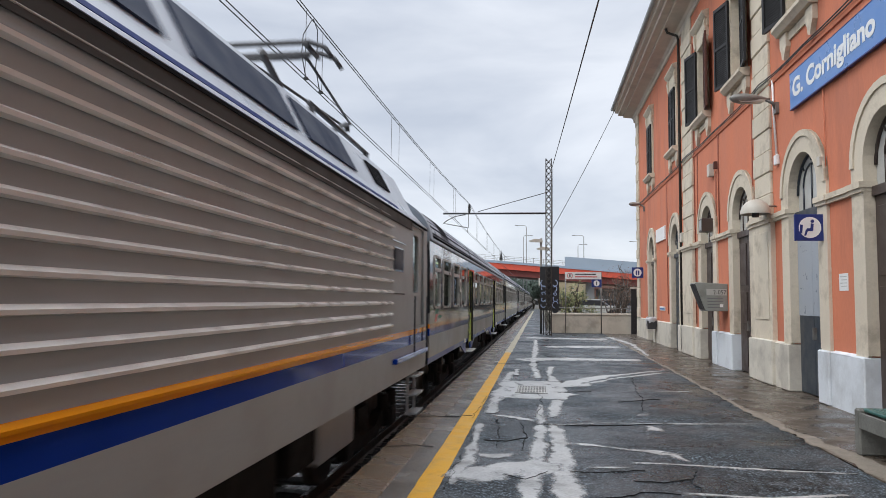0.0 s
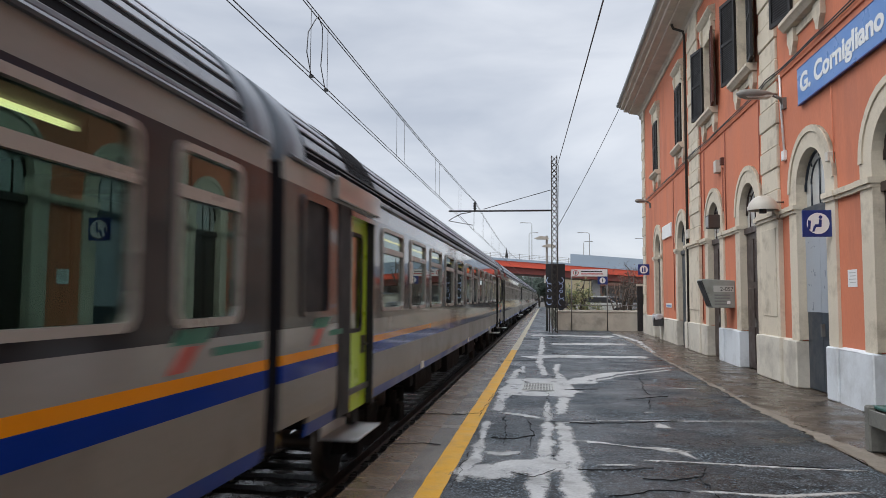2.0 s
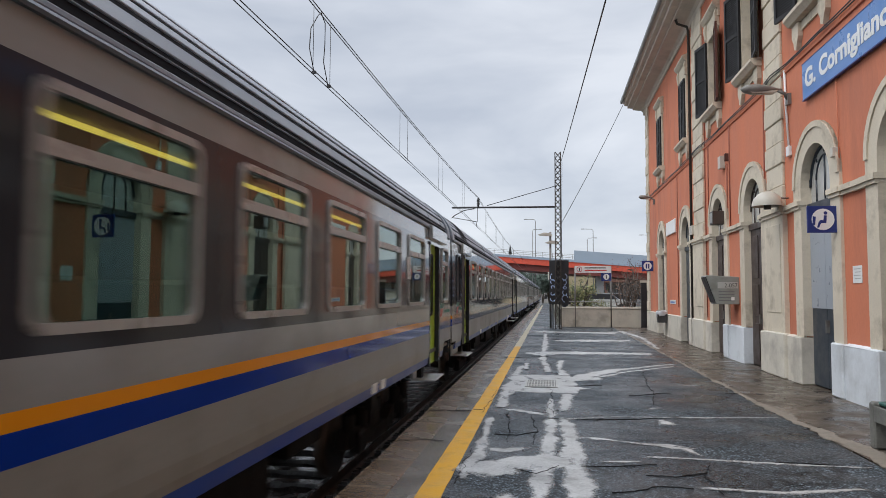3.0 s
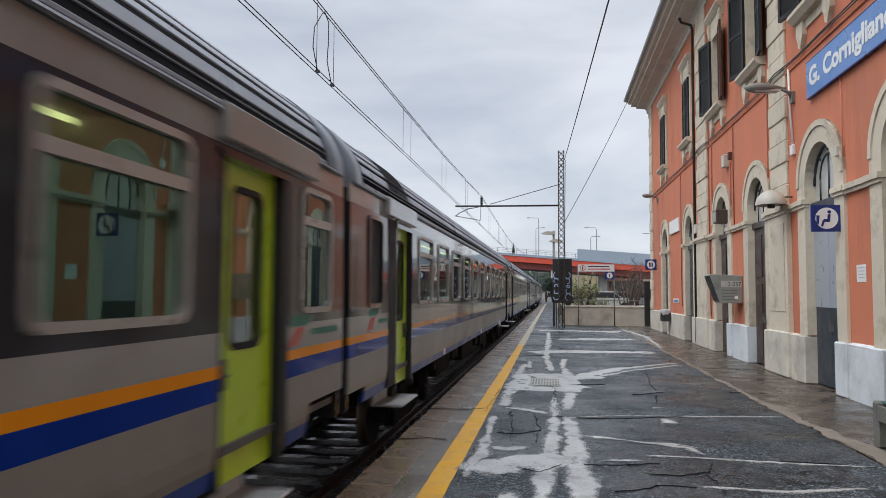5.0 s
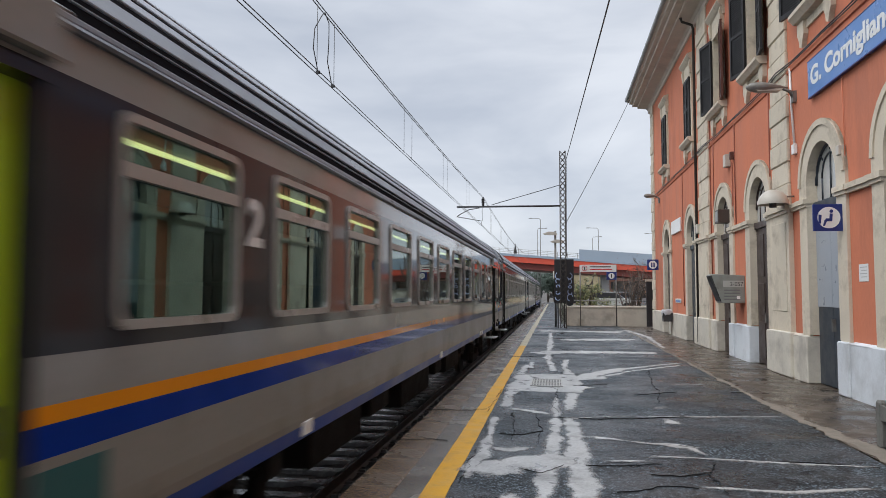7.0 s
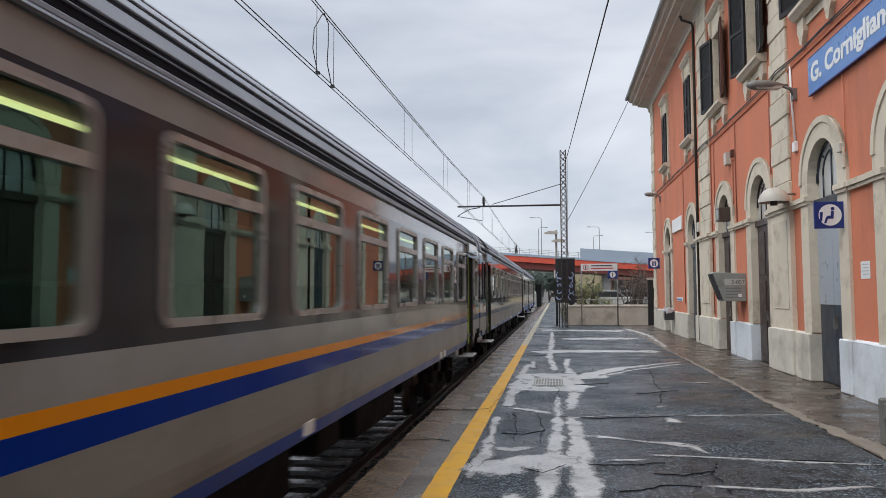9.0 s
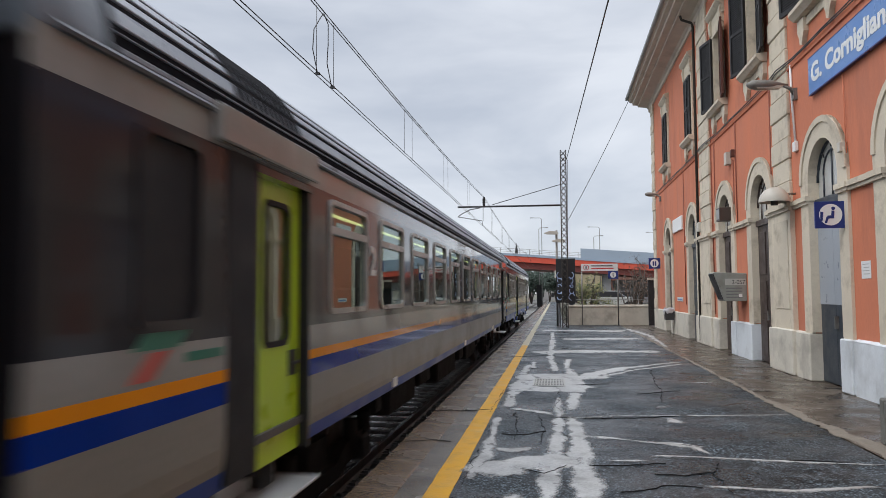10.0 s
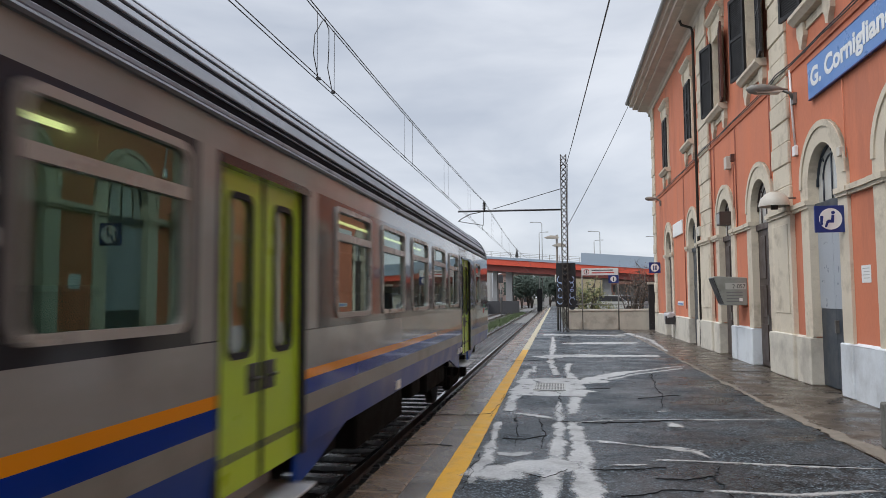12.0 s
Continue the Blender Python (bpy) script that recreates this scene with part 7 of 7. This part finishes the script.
    # far houses and woods
    for x, y, w, d, h, m, lab in ((-27, 205, 16, 8, 10.5, M["house_pale"], "pale plastered house far along the line"), (-13, 215, 11, 8, 9.0, M["house_pink"], "dull pink house far along the line"), (-1.0, 230, 10, 8, 9.5, M["house_pale"], "pale house behind the flyover"), (9.0, 200, 8, 8, 8.2, M["house_ochre"], "ochre house behind the flyover"), (16, 150, 12, 9, 5.2, M["house_red"], "brick red house behind the flyover"), (28, 140, 9, 9, 5, M["concrete_grey"], "grey house behind the flyover")):
        hs = thing("house", lab, "house", (x, y, base))
        boxes("wall", m, hs, (-w / 2, w / 2, 0, d, 0, h))
        bm = bmesh.new()
        prism(bm, [(-w / 2 - 0.4, h), (w / 2 + 0.4, h), (0, h + 2)], "y", -0.4, d + 0.4)
        part("roof", bm, M["house_red"], hs)
        for i in range(3):
            for z in (1.2, 3.6):
                boxes("window", M["black_panel"], hs, (-w / 2 + (i + 0.5) * w / 3 - 0.45, -w / 2 + (i + 0.5) * w / 3 + 0.45, -0.03, 0.05, z, z + 1.4))
    tw = thing("church_tower", "slender distant spire above the flyover", "tower", (-15.2, 280, base))
    boxes("shaft", M["concrete_grey"], tw, (-0.5, 0.5, -0.5, 0.5, 0, 18.5))
    bm = bmesh.new()
    tube(bm, [(0, 0, 18.5), (0, 0, 22.3)], 0.7, 8, r_end=0.05)
    part("spire", bm, M["dark_concrete"], tw)
    # greenery beyond the end wall
    rnd = random.Random(9)
    leafy("shrub", "pale olive shrub beyond the end wall", "shrub", (2.0, 46, base), 3.9, 0.75, 1500, [M["leaf_pale"], M["leaf_yellow"], M["leaf"]], 1, False, 0.075)
    leafy("shrub", "low dark green shrub beyond the end wall", "shrub", (3.1, 48, base), 2.3, 0.7, 1100, [M["leaf"], M["leaf_yellow"]], 2, False, 0.075)
    for i, (x, y, h, s) in enumerate(((5.0, 49, 4.6, 1.2), (5.9, 53, 5.2, 1.6), (8.0, 60, 6.0, 2.0))):
        leafy("bare_tree", "bare winter tree with a few brown leaves", "tree", (x, y, base), h, s, 420, [M["leaf_brown"]], 20 + i, True, 0.05, 1.6)
    for i in range(9):
        leafy("tree", "dark green tree far along the line", "tree", (-9.5 + i * 1.3 + rnd.uniform(-1, 1), 165 + rnd.uniform(-10, 25), base), rnd.uniform(6.5, 8.5), 2.2, 1300, [M["leaf_far"]], 40 + i, True, 0.3)
    for i in range(3):
        leafy("tree", "dark green tree behind the parked cars", "tree", (6 + i * 7.4, 132 + rnd.uniform(-4, 14), base), rnd.uniform(3.5, 4.5), 2.2, 700, [M["leaf_far"], M["leaf_yellow"]], 60 + i, True, 0.3)
    # raised yard with sheds and parked cars under the flyover
    yard = 0.3
    bm = bmesh.new()
    box(bm, 1.0, 60, 42.12, 105, base, yard)
    tagged(part("yard", bm, M["grass"]), "raised weedy yard beyond the platform end", "ground", kind="structure")
    for x, y, w, d, h, m, lab in ((7.0, 96, 9, 5, 2.4, M["house_red"], "low brick red shed under the flyover"), (14.5, 90, 5, 5, 3.0, M["concrete"], "pale plastered shed near the parked cars"), (4.2, 88, 2.6, 4, 2.0, M["concrete_grey"], "small grey shed near the parked cars")):
        sh = thing("shed", lab, "shed", (x, y, base))
        boxes("wall", m, sh, (-w / 2, w / 2, 0, d, 0, h))
        boxes("roof", M["roof_tile"], sh, (-w / 2 - 0.2, w / 2 + 0.2, -0.25, d + 0.2, h, h + 0.14))
        boxes("door", M["black_panel"], sh, (-0.5, 0.5, -0.03, 0.05, 0, 1.9))
    parked_car((4.6, 60, yard), 82, M["grey_plate"], "pale grey hatchback parked beyond the end wall")
    parked_car((8.4, 64, yard), 85, M["car_grey"], "grey car parked beyond the end wall")
    parked_car((6.4, 70, yard), 95, M["car_grey"], "grey car parked near the flyover")
    parked_car((2.9, 74, yard), 88, M["t_rubber"], "dark car parked in the yard")
    rnd2 = random.Random(12)
    for i in range(26):
        x, y = rnd2.uniform(2.0, 5.6), rnd2.uniform(43.0, 50.0)
        dx, dy, dz = rnd2.uniform(0.08, 0.4), rnd2.uniform(0.1, 0.3), rnd2.uniform(0.25, 0.62)
        j = thing("rubbish", "pale discarded sheet leaning in the yard", "rubbish", (x, y, yard), group="discarded things in the yard")
        bm = bmesh.new()
        prism(bm, [(-dx, 0), (dx * 0.8, 0), (dx, dz * 0.7), (0.2 * dx, dz), (-0.7 * dx, dz * 0.8)], "y", -dy, dy)
        part("sheet", bm, M[rnd2.choice(("bag", "white", "grey_plate", "concrete_grey", "galv"))], j)
    bm = bmesh.new()
    box(bm, 1.0, 16, 42.0, 42.12, base, 0.95)
    tagged(part("boundary_wall", bm, M["concrete"]), "low concrete boundary wall beyond the platform", "wall", kind="structure")
    # tufts of weeds between the far tracks
    verts, faces = [], []
    for i in range(5000):
        y = rnd.uniform(40, 110)
        x = rnd.gauss(TRACK_X - 2.05, 0.45)
        c = Vector((x, y, RAIL_Z - 0.2))
        d = Vector((rnd.gauss(0, 0.1), rnd.gauss(0, 0.1), rnd.uniform(0.08, 0.3)))
        s = Vector((rnd.gauss(0, 1), rnd.gauss(0, 1), 0)).normalized() * 0.03
        k = len(verts)
        verts += [tuple(c - s), tuple(c + s), tuple(c + d)]
        faces.append((k, k + 1, k + 2))
    me = bpy.data.meshes.new("weeds")
    me.from_pydata(verts, [], faces)
    me.materials.append(M["leaf"])
    tagged(new("weeds", me), "tufts of green weeds between the tracks", "weeds", kind="stuff")

# ---------------------------------------------------------------- build
build_ground()
build_track(TRACK_X, "near railway track with concrete sleepers and worn rails")
build_track(TRACK_X - 4.1, "second railway track with concrete sleepers", pieces=60)
build_platform()
build_station()
build_lineside()
build_fittings()
build_background()
VEHICLES = build_train()

# position of the gap behind the locomotive along the track, time by time
TRAIN_ROWS = [(0.0, 12.66), (1.0, -4.29), (2.0, -21.31), (3.0, -38.37), (4.0, -55.43), (5.0, -72.47), (6.0, -89.44), (7.0, -106.31), (8.0, -123.06), (9.0, -139.64), (10.0, -156.02), (11.0, -172.17), (12.0, -188.05)]


def motions():
    for ob, offset in VEHICLES:
        walk(ob, [(t, pose(TRACK_X, s + offset, RAIL_Z)) for t, s in TRAIN_ROWS])
    # wheels roll with the way the train has gone
    ts = [i / 30 for i in range(361)]
    way = np.interp(ts, [t for t, _ in TRAIN_ROWS], [s for _, s in TRAIN_ROWS])
    for ob, _ in VEHICLES:
        for w in ob.children_recursive:
            if w.name.startswith("wheelset"):
                u = w.location.y
                walk(w, [(t, pose(0, u, 0.455, math.degrees((s - way[0]) / 0.45))) for t, s in zip(ts, way)])


motions()
